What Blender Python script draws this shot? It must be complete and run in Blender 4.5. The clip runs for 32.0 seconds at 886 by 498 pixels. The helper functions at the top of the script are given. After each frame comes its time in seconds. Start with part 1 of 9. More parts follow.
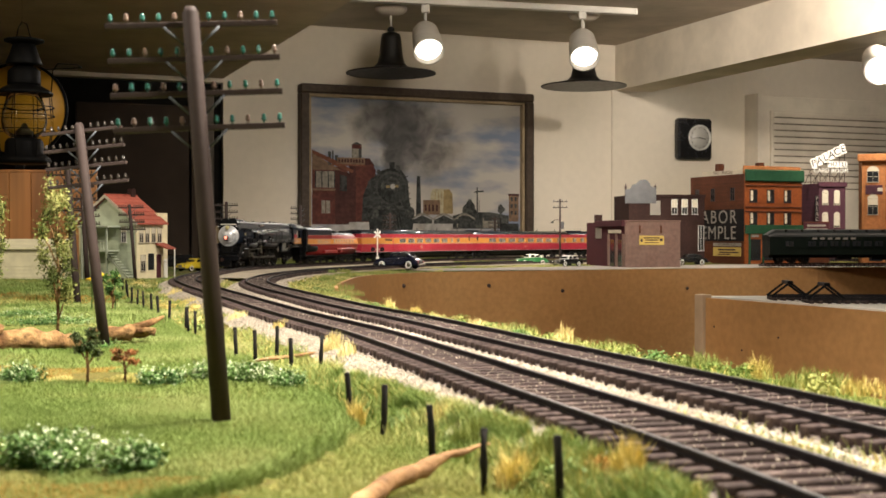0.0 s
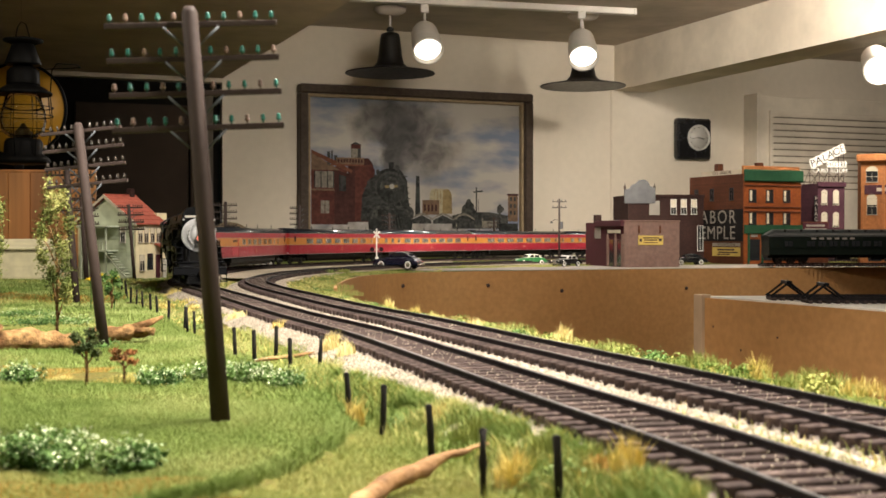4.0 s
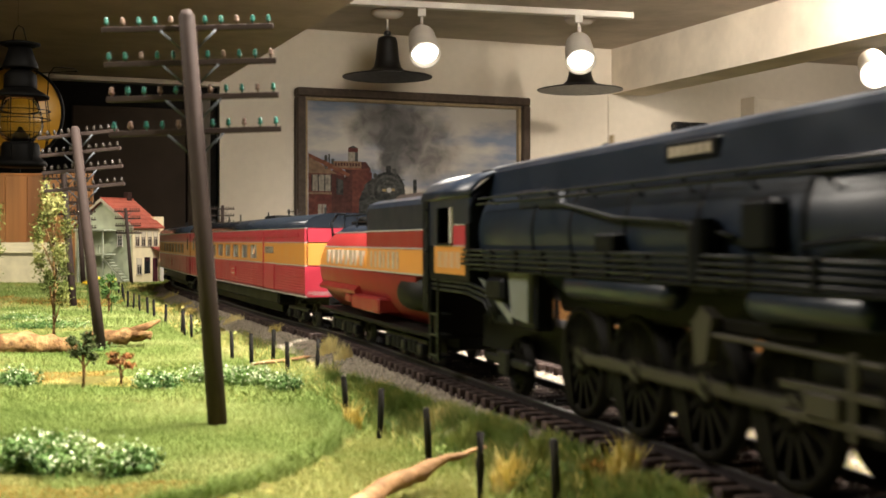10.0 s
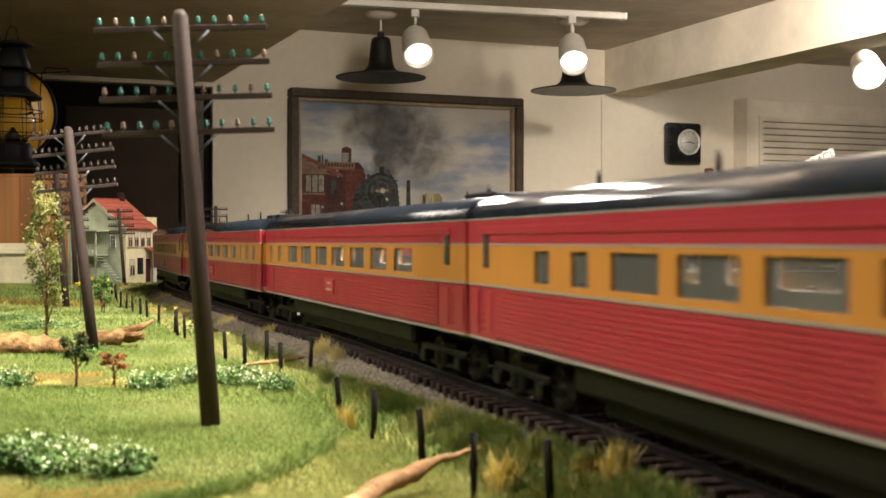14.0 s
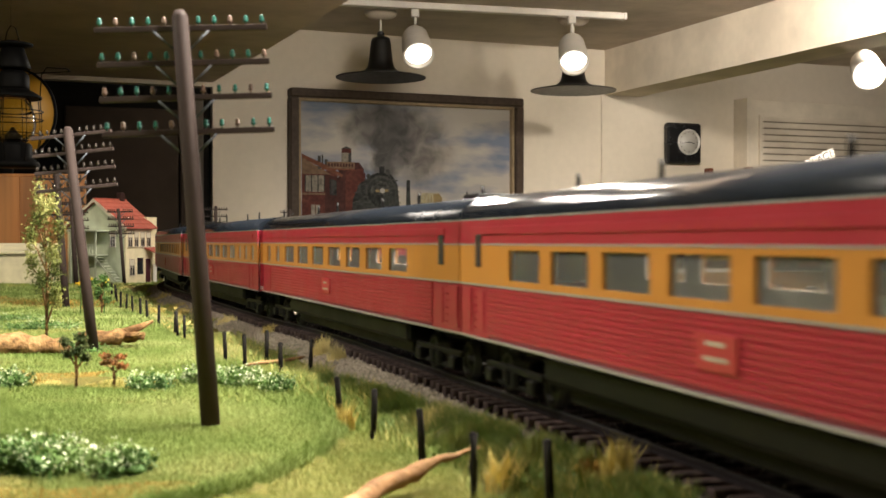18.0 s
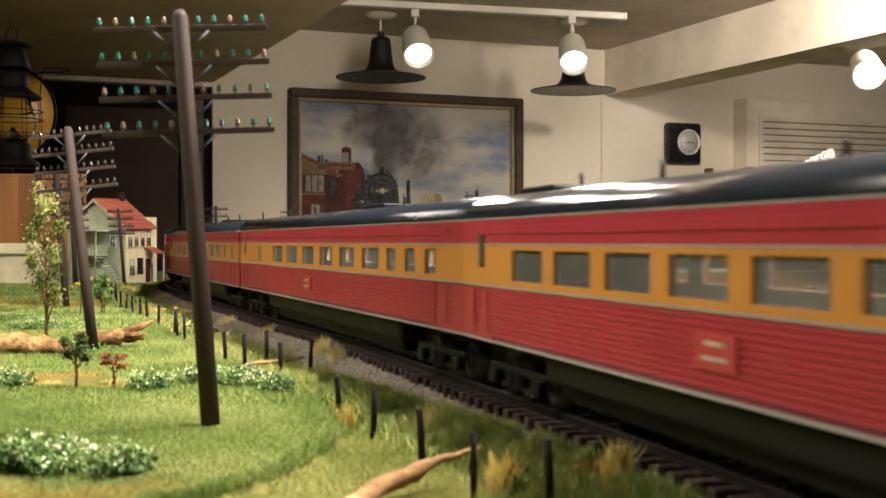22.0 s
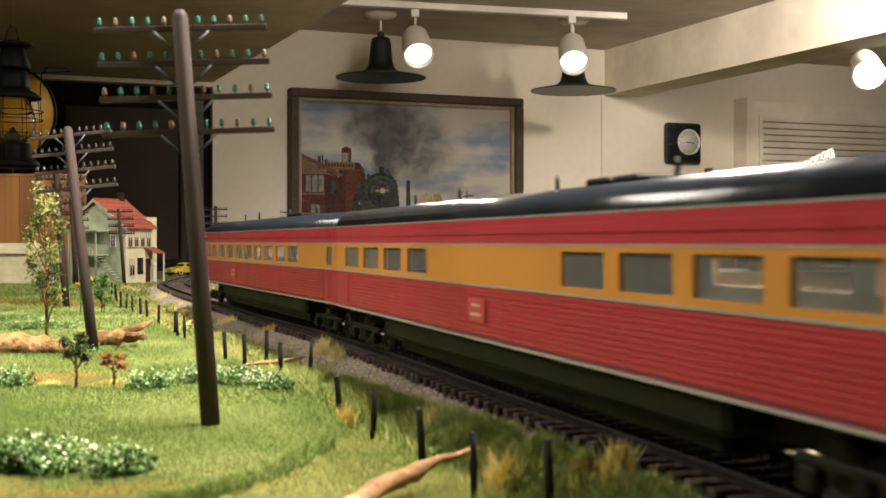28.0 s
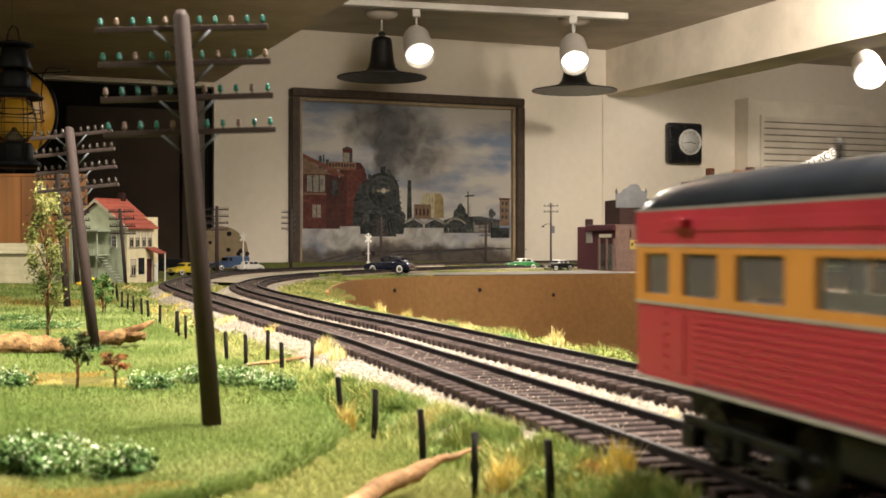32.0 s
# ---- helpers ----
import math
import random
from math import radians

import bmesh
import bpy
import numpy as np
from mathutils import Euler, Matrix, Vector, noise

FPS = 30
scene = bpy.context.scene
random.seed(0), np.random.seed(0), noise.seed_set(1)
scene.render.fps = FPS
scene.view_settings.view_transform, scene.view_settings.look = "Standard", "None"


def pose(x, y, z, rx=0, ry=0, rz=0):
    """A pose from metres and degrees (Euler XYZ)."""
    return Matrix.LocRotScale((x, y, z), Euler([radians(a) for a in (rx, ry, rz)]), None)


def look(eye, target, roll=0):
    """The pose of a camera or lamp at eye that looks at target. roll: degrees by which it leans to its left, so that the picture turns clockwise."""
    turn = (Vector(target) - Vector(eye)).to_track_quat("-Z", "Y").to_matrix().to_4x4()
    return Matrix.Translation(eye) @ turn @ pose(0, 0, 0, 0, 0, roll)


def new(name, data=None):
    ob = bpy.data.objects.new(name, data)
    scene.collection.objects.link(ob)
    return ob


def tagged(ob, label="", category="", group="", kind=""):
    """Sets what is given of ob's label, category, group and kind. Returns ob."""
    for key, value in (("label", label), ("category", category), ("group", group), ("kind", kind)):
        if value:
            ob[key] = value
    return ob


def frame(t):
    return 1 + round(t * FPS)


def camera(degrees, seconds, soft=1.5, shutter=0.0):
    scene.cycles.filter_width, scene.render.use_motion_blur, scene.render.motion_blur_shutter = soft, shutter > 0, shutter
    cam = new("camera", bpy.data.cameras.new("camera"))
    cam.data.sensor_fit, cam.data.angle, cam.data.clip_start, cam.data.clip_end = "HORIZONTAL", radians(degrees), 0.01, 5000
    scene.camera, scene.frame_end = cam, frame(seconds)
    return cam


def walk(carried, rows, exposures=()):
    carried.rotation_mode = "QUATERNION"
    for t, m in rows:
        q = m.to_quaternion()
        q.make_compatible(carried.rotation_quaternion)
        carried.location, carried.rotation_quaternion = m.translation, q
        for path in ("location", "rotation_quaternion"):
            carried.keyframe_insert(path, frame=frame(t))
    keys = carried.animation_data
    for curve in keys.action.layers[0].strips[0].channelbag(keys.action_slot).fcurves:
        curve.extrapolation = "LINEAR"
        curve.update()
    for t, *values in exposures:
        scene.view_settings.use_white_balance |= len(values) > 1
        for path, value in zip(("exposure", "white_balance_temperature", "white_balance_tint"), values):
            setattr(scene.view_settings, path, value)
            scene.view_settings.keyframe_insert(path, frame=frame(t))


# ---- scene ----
# A model railway in 1:48 scale in a low room: a steam train comes round the bend and past the camera.
# Rail tops are at z = 0, the layout's deck a little lower, the room's floor at -1.30.
cam = camera(40.07, 32.0, soft=1.6, shutter=0.5)
cam.data.dof.use_dof, cam.data.dof.focus_distance, cam.data.dof.aperture_fstop = True, 1.9, 34.0


def aim(pitch, yaw, roll=0.0, x=0.0, y=0.0, z=0.065):
    """The camera's pose: degrees downwards, degrees to the right, degrees of lean."""
    return pose(x, y, z, 0, 0, -yaw) @ pose(0, 0, 0, 90 - pitch) @ pose(0, 0, 0, 0, 0, roll)


PATH = [(0.0, aim(0.55, 0.00)), (2.5, aim(0.55, 0.04)), (7.0, aim(0.55, 0.02)), (8.5, aim(0.55, -0.03)), (9.0, aim(0.47, -0.03)),
        (9.5, aim(0.40, 0.0)), (10.0, aim(0.38, 0.17)), (10.5, aim(0.36, 0.33)), (11.0, aim(0.35, 0.46)), (13.0, aim(0.35, 0.48)),
        (23.0, aim(0.35, 0.485)), (31.0, aim(0.35, 0.48)), (32.0, aim(0.35, 0.43))]
walk(cam, PATH, [(0.0, -0.04), (6.0, -0.04), (8.5, 0.08), (9.5, 0.26), (11.0, 0.38), (12.0, 0.25), (13.3, 0.14), (14.5, 0.12), (20.0, 0.10), (23.0, 0.02), (25.0, 0.02), (28.0, 0.10), (32.0, 0.05)])

# ---- light ----
world = bpy.data.worlds.new("world")
scene.world = world
world.use_nodes = True
world.node_tree.nodes["Background"].inputs[0].default_value = (1.0, 0.86, 0.70, 1)
world.node_tree.nodes["Background"].inputs[1].default_value = 0.10
scene.view_settings.exposure = 0.0


def spot(name, eye, target, watts, angle=70, blend=0.6, size=0.04, colour=(1.0, 0.905, 0.785)):
    data = bpy.data.lights.new(name, "SPOT")
    data.energy, data.spot_size, data.spot_blend, data.shadow_soft_size, data.color = watts, radians(angle), blend, size, colour
    ob = new(name, data)
    ob.matrix_world = look(eye, target)
    return ob


# The room stands askew to the camera: u runs along the picture wall, v from it towards the camera.
AX = Vector((0.930, 0.368, 0.0)).normalized()
AY = Vector((-0.368, 0.930, 0.0)).normalized()
WALL0 = Vector((0.0, 4.90, 0.0))


def room(u, v, z):
    return WALL0 + AX * u - AY * v + Vector((0, 0, z))


ROOM = Matrix(((AX.x, -AY.x, 0, WALL0.x), (AX.y, -AY.y, 0, WALL0.y), (0, 0, 1, 0), (0, 0, 0, 1)))
CEIL = 0.883
FLOOR = -1.30

# Beams of the visible track heads, and unseen spots added to light the scene.
spot("track_light_beam", (-0.07, 4.05, 0.68), (-0.3, 2.4, 0.0), 24, 100)
spot("track_light_beam", (0.46, 4.15, 0.67), (0.30, 2.8, 0.0), 24, 100)
# Unseen spot added for the bright patch on the ceiling beam.
spot("track_light_beam", (1.06, 3.02, 0.82), (1.40, 3.55, 0.86), 95, 130)
# Beam of the visible right-hand head, turned to the wall.
spot("track_light_beam", (1.50, 3.88, 0.70), (2.0, 5.2, 0.45), 40, 125, size=0.05)
# Unseen key spots assumed over the near line.
spot("track_light_beam", (0.22, 0.66, 0.85), (-0.02, 0.68, 0.0), 144, 116)
spot("track_light_beam", (0.62, 0.35, 0.84), (0.02, 0.85, -0.02), 62, 95)
# Broad unseen fill added to brighten the train's near side.
spot("track_light_beam", (-0.72, 0.42, 0.83), (0.0, 0.72, 0.02), 64, 95, size=0.25)
# Unseen fills added for the bend, house corner, far train, town and picture wall.
spot("track_light_beam", (0.02, 1.72, 0.84), (-0.20, 2.45, 0.0), 52, 110)
spot("track_light_beam", (-1.20, 1.75, 0.62), (-0.72, 2.60, 0.02), 15, 60, colour=(1.0, 0.86, 0.66))
spot("track_light_beam", (0.22, 2.95, 0.84), (0.14, 3.95, 0.04), 46, 70)
spot("track_light_beam", (1.00, 2.75, 0.84), (0.90, 3.5, 0.05), 26, 90)
spot("track_light_beam", (0.25, 2.30, 0.84), (0.02, 5.0, 0.47), 185, 78, size=0.35)

# ---- materials ----
def mat(name, colour, rough=0.6, metal=0.0, vary=0.18, scale=40.0, bump=0.0, bump_scale=200.0, second=None, mix_scale=6.0, island=0.0, spec=None, emit=0.0, random_ob=0.0):
    """A procedural surface: base colour varied at two scales, roughness varied, and fine relief."""
    m = bpy.data.materials.new(name)
    m.use_nodes = True
    nt = m.node_tree
    n, l = nt.nodes, nt.links
    bsdf = n["Principled BSDF"]
    tc = n.new("ShaderNodeTexCoord")
    fine = n.new("ShaderNodeTexNoise")
    fine.inputs["Scale"].default_value, fine.inputs["Detail"].default_value = scale, 5
    l.new(tc.outputs["Object"], fine.inputs["Vector"])
    wide = n.new("ShaderNodeTexNoise")
    wide.inputs["Scale"].default_value, wide.inputs["Detail"].default_value = mix_scale, 4
    l.new(tc.outputs["Object"], wide.inputs["Vector"])
    two = n.new("ShaderNodeMix")
    two.data_type = "RGBA"
    two.inputs["A"].default_value = (*colour, 1)
    two.inputs["B"].default_value = (*(second or [c * 0.82 for c in colour]), 1)
    ramp = n.new("ShaderNodeMapRange")
    ramp.inputs["From Min"].default_value, ramp.inputs["From Max"].default_value = 0.38, 0.62
    l.new(wide.outputs["Fac"], ramp.inputs["Value"])
    l.new(ramp.outputs["Result"], two.inputs["Factor"])
    hsv = n.new("ShaderNodeHueSaturation")
    l.new(two.outputs["Result"], hsv.inputs["Color"])
    val = n.new("ShaderNodeMapRange")
    val.inputs["From Min"].default_value, val.inputs["From Max"].default_value = 0.3, 0.7
    val.inputs["To Min"].default_value, val.inputs["To Max"].default_value = 1 - vary, 1 + vary
    l.new(fine.outputs["Fac"], val.inputs["Value"])
    last = val.outputs["Result"]
    for amount, node, socket in ((island, "ShaderNodeNewGeometry", "Random Per Island"), (random_ob, "ShaderNodeObjectInfo", "Random")):
        if amount:
            src = n.new(node)
            mr = n.new("ShaderNodeMapRange")
            mr.inputs["To Min"].default_value, mr.inputs["To Max"].default_value = 1 - amount, 1 + amount
            l.new(src.outputs[socket], mr.inputs["Value"])
            mul = n.new("ShaderNodeMath")
            mul.operation = "MULTIPLY"
            l.new(last, mul.inputs[0]), l.new(mr.outputs["Result"], mul.inputs[1])
            last = mul.outputs[0]
    l.new(last, hsv.inputs["Value"])
    l.new(hsv.outputs["Color"], bsdf.inputs["Base Color"])
    rr = n.new("ShaderNodeMapRange")
    rr.inputs["To Min"].default_value, rr.inputs["To Max"].default_value = max(0.02, rough - 0.12), min(1, rough + 0.12)
    l.new(fine.outputs["Fac"], rr.inputs["Value"])
    l.new(rr.outputs["Result"], bsdf.inputs["Roughness"])
    bsdf.inputs["Metallic"].default_value = metal
    bsdf.inputs["Specular IOR Level"].default_value = spec if spec is not None else 0.5 if rough < 0.55 else 0.15
    if bump:
        grain = n.new("ShaderNodeTexNoise")
        grain.inputs["Scale"].default_value, grain.inputs["Detail"].default_value = bump_scale, 6
        l.new(tc.outputs["Object"], grain.inputs["Vector"])
        b = n.new("ShaderNodeBump")
        b.inputs["Strength"].default_value, b.inputs["Distance"].default_value = bump, 0.002
        l.new(grain.outputs["Fac"], b.inputs["Height"])
        l.new(b.outputs["Normal"], bsdf.inputs["Normal"])
    if emit:
        bsdf.inputs["Emission Color"].default_value = (*colour, 1)
        bsdf.inputs["Emission Strength"].default_value = emit
    return m


def glass_mat(name, colour=(0.9, 0.92, 0.9), rough=0.03):
    m = bpy.data.materials.new(name)
    m.use_nodes = True
    b = m.node_tree.nodes["Principled BSDF"]
    b.inputs["Base Color"].default_value = (*colour, 1)
    b.inputs["Roughness"].default_value = rough
    b.inputs["Transmission Weight"].default_value = 1.0
    b.inputs["IOR"].default_value = 1.2
    return m


def stretched(m, sx, sy, sz):
    """Stretch a material's grain along one axis, as wood has it."""
    nt = m.node_tree
    tc = next(n for n in nt.nodes if n.type == "TEX_COORD")
    mp = nt.nodes.new("ShaderNodeMapping")
    mp.inputs["Scale"].default_value = (sx, sy, sz)
    targets = [k.to_socket for k in tc.outputs["Object"].links]
    for sock in targets:
        nt.links.new(mp.outputs["Vector"], sock)
    nt.links.new(tc.outputs["Object"], mp.inputs["Vector"])
    return m


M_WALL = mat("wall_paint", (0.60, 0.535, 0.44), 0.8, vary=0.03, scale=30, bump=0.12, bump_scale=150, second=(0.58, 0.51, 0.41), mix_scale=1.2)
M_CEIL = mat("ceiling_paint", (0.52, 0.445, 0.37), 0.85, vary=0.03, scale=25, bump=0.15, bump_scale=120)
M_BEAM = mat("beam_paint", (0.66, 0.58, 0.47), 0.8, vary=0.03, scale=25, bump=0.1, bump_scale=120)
# These two dark colours carry the shade of the unlit corner.
M_SHADEWALL = mat("dark_panel_paint", (0.040, 0.028, 0.020), 0.75, vary=0.1, scale=20, bump=0.1)
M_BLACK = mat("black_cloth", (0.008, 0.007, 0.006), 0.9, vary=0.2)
M_FLOOR = mat("floor_carpet", (0.10, 0.075, 0.055), 0.95, vary=0.2, scale=80, bump=0.3)
M_HARDB = mat("hardboard", (0.44, 0.245, 0.100), 0.62, vary=0.10, scale=90, bump=0.08, bump_scale=400, second=(0.39, 0.205, 0.078), mix_scale=3)
M_EDGE = mat("pale_board_edge", (0.42, 0.30, 0.19), 0.75, vary=0.1)
M_WHITE = mat("white_board", (0.75, 0.72, 0.66), 0.6, vary=0.05)
M_GROUND = mat("earth_and_turf", (0.085, 0.125, 0.022), 0.95, vary=0.5, scale=420, bump=1.0, bump_scale=900, second=(0.15, 0.125, 0.035), mix_scale=9)
M_ROADBED = mat("ballast_bed", (0.46, 0.40, 0.31), 0.9, vary=0.35, scale=500, bump=0.8, bump_scale=700)
M_STONE = mat("ballast_stone", (0.40, 0.352, 0.285), 0.85, vary=0.2, scale=300, island=0.5)
M_DARKSTONE = mat("dusty_ballast_stone", (0.27, 0.232, 0.212), 0.8, vary=0.2, scale=300, island=0.6)
M_TIE = mat("tie_plastic", (0.040, 0.028, 0.026), 0.85, spec=0.12, vary=0.3, scale=300, bump=0.3, bump_scale=600, second=(0.085, 0.062, 0.055), mix_scale=60, random_ob=0.35)
M_RAIL = mat("rail_weathered_steel", (0.014, 0.011, 0.012), 0.6, metal=0.0, vary=0.2, scale=200)
M_RAILTOP = mat("rail_worn_top", (0.022, 0.020, 0.022), 0.5, metal=0.0, vary=0.3, scale=200)
M_POLE = mat("pole_grey_brown", (0.052, 0.038, 0.034), 0.65, vary=0.12, scale=60, bump=0.12, bump_scale=300, second=(0.044, 0.030, 0.026))
M_BRACE = mat("arm_brace_grey", (0.11, 0.12, 0.135), 0.6, vary=0.1)
M_GREENGLASS = mat("insulator_green", (0.035, 0.16, 0.13), 0.25, vary=0.15)
M_BROWNGLASS = mat("insulator_brown", (0.19, 0.12, 0.09), 0.3, vary=0.15)
M_DARKGLASS = mat("insulator_dark", (0.050, 0.042, 0.036), 0.12, vary=0.2)
M_POST = mat("fence_post_black", (0.018, 0.016, 0.014), 0.75, vary=0.3, scale=300, bump=0.3)
M_TWIG = stretched(mat("driftwood", (0.36, 0.215, 0.10), 0.75, vary=0.35, scale=200, bump=0.6, bump_scale=260, second=(0.20, 0.11, 0.05), mix_scale=55), 0.4, 1, 1)
M_BARK = mat("log_bark", (0.125, 0.064, 0.027), 0.9, vary=0.5, scale=260, bump=1.0, bump_scale=300, second=(0.29, 0.175, 0.075), mix_scale=70)


def grass_mat(name, a, b, c, scale=9.0):
    """Blades that change from one colour to another over the field and from blade to blade."""
    m = bpy.data.materials.new(name)
    m.use_nodes = True
    nt = m.node_tree
    n, l = nt.nodes, nt.links
    bsdf = n["Principled BSDF"]
    bsdf.inputs["Roughness"].default_value = 0.7
    bsdf.inputs["Specular IOR Level"].default_value = 0.25
    tc = n.new("ShaderNodeTexCoord")
    wide = n.new("ShaderNodeTexNoise")
    wide.inputs["Scale"].default_value, wide.inputs["Detail"].default_value = scale, 3
    l.new(tc.outputs["Object"], wide.inputs["Vector"])
    geo = n.new("ShaderNodeNewGeometry")
    add = n.new("ShaderNodeMath")
    add.operation = "MULTIPLY_ADD"
    add.inputs[1].default_value = 0.09
    l.new(geo.outputs["Random Per Island"], add.inputs[0])
    l.new(wide.outputs["Fac"], add.inputs[2])
    ramp = n.new("ShaderNodeValToRGB")
    e = ramp.color_ramp.elements
    e[0].position, e[0].color = 0.40, (*a, 1)
    e[1].position, e[1].color = 0.76, (*c, 1)
    mid = ramp.color_ramp.elements.new(0.56)
    mid.color = (*b, 1)
    l.new(add.outputs[0], ramp.inputs["Fac"])
    l.new(ramp.outputs["Color"], bsdf.inputs["Base Color"])
    return m


M_GRASS = grass_mat("field_grass", (0.140, 0.205, 0.042), (0.205, 0.275, 0.072), (0.32, 0.37, 0.13))
M_PALEGRASS = grass_mat("pale_grass", (0.20, 0.25, 0.06), (0.33, 0.34, 0.10), (0.46, 0.42, 0.17))
M_STRAW = grass_mat("straw_grass", (0.56, 0.44, 0.12), (0.70, 0.58, 0.21), (0.74, 0.66, 0.36))
M_OCHRE = grass_mat("ochre_grass", (0.27, 0.15, 0.028), (0.37, 0.22, 0.045), (0.42, 0.31, 0.09))
M_LEAF = grass_mat("bush_leaves", (0.05, 0.11, 0.025), (0.11, 0.20, 0.05), (0.22, 0.31, 0.115), 30)
M_WHITELEAF = grass_mat("pale_blossom", (0.34, 0.44, 0.24), (0.50, 0.58, 0.36), (0.66, 0.70, 0.50), 30)
M_TREELEAF = grass_mat("poplar_leaves", (0.055, 0.075, 0.014), (0.14, 0.16, 0.036), (0.50, 0.48, 0.18), 30)

M_RED = mat("daylight_red", (0.40, 0.027, 0.050), 0.42, vary=0.06, scale=60)
# The tender's red, darkened from daylight red so shade is in the colour.
M_SHADERED = mat("tender_deep_red", (0.22, 0.014, 0.014), 0.45, vary=0.08, scale=60)
M_ORANGE = mat("daylight_orange", (0.58, 0.245, 0.050), 0.42, vary=0.06, scale=60)
M_SILVER = mat("silver_stripe", (0.36, 0.34, 0.33), 0.35, vary=0.05)
M_ROOF = mat("coach_roof_black", (0.013, 0.017, 0.024), 0.19, vary=0.1, scale=80)
M_UNDER = mat("underframe_black", (0.004, 0.0037, 0.0034), 0.6, vary=0.2, spec=0.15)
M_DARKSKIRT = mat("skirt_dark_olive", (0.0045, 0.0045, 0.003), 0.6, vary=0.2, spec=0.2)
M_BLACKP = mat("loco_black", (0.0028, 0.0033, 0.0048), 0.5, spec=0.13, vary=0.2, scale=90, bump=0.05)
M_PIPE = mat("pipe_satin_black", (0.0060, 0.0070, 0.0090), 0.45, vary=0.2, scale=90, spec=0.25)
M_GEAR = mat("gear_olive_black", (0.0055, 0.0050, 0.0036), 0.6, vary=0.3, scale=120, spec=0.06)
M_BLUEBLK = mat("boiler_jacket_black", (0.0085, 0.0145, 0.0270), 0.36, vary=0.12, scale=70)
M_SILVERP = mat("smokebox_silver", (0.66, 0.67, 0.69), 0.36, metal=0.25, vary=0.03, scale=90)
M_STEEL = mat("rod_steel", (0.045, 0.040, 0.030), 0.5, metal=0.4, vary=0.15)
M_LENS = mat("headlight_glow", (1.0, 0.30, 0.19), 0.3, emit=2.0, vary=0.0)
M_BULB = mat("lamp_glow", (1.0, 0.92, 0.80), 0.3, emit=5.0, vary=0.0)
M_LAMPW = mat("lamp_white_enamel", (0.62, 0.58, 0.52), 0.4, vary=0.03)
M_LAMPK = mat("lamp_black_enamel", (0.006, 0.0055, 0.005), 0.42, vary=0.1)
# Black lowered further so the lantern's backlit darkness is in the colour.
M_NEARBLACK = mat("sooty_black_tin", (0.0020, 0.0019, 0.0018), 0.6, vary=0.3, spec=0.06)
M_CLEARPANE = bpy.data.materials.new("coach_pane")
M_CLEARPANE.use_nodes = True
_n, _l = M_CLEARPANE.node_tree.nodes, M_CLEARPANE.node_tree.links
_clear, _gloss, _mix = _n.new("ShaderNodeBsdfTransparent"), _n.new("ShaderNodeBsdfGlossy"), _n.new("ShaderNodeMixShader")
_clear.inputs["Color"].default_value = (0.90, 0.91, 0.90, 1)
_gloss.inputs["Roughness"].default_value = 0.04
_mix.inputs["Fac"].default_value = 0.07
_l.new(_clear.outputs[0], _mix.inputs[1]), _l.new(_gloss.outputs[0], _mix.inputs[2])
_film, _mix2 = _n.new("ShaderNodeBsdfDiffuse"), _n.new("ShaderNodeMixShader")
_film.inputs["Color"].default_value = (0.72, 0.73, 0.72, 1)
_mix2.inputs["Fac"].default_value = 0.07
_l.new(_mix.outputs[0], _mix2.inputs[1]), _l.new(_film.outputs[0], _mix2.inputs[2])
_l.new(_mix2.outputs[0], _n["Material Output"].inputs["Surface"])
M_LAMPU = mat("shade_underside_grey", (0.18, 0.145, 0.12), 0.6, vary=0.05)
M_PANE = glass_mat("window_pane")
M_COACHWIN = mat("coach_window_grey", (0.055, 0.06, 0.06), 0.12, vary=0.1, spec=0.8)

# ---- making meshes ----
def part(name, bm, material, parent=None, label="", m=None, smooth=False):
    """One mesh object out of a bmesh, under a thing or part."""
    me = bpy.data.meshes.new(name)
    if smooth:
        for fc in bm.faces:
            fc.smooth = True
    bm.to_mesh(me)
    bm.free()
    for one in material if isinstance(material, (list, tuple)) else [material]:
        me.materials.append(one)
    ob = new(name, me)
    if parent is not None:
        ob.parent = parent
    if m is not None:
        ob.matrix_basis = m
    if label:
        ob["label"] = label
    return ob


def again(ob, m, parent=None):
    """Another object on the same mesh."""
    other = new(ob.name.split(".")[0], ob.data)
    other.parent = parent if parent is not None else ob.parent
    other.matrix_basis = m
    for k in ob.keys():
        other[k] = ob[k]
    return other


def thing(name, m, label, category, group="", kind=""):
    ob = new(name)
    ob.empty_display_size = 0.01
    ob.matrix_basis = m
    return tagged(ob, label, category, group, kind)


def B():
    return bmesh.new()


def box(bm, x0, x1, y0, y1, z0, z1, bevel=0.0, idx=0, m=None):
    r = bmesh.ops.create_cube(bm, size=1)["verts"]
    t = Matrix.Translation(((x0 + x1) / 2, (y0 + y1) / 2, (z0 + z1) / 2)) @ Matrix.Diagonal((x1 - x0, y1 - y0, z1 - z0, 1))
    bmesh.ops.transform(bm, matrix=(m @ t) if m is not None else t, verts=r)
    faces = {fc for v in r for fc in v.link_faces}
    if bevel:
        edges = list({e for v in r for e in v.link_edges})
        out = bmesh.ops.bevel(bm, geom=edges, offset=bevel, segments=1, affect="EDGES")
        faces = set(out["faces"]) | {fc for fc in faces if fc.is_valid}
    for fc in faces:
        if fc.is_valid:
            fc.material_index = idx
    return bm


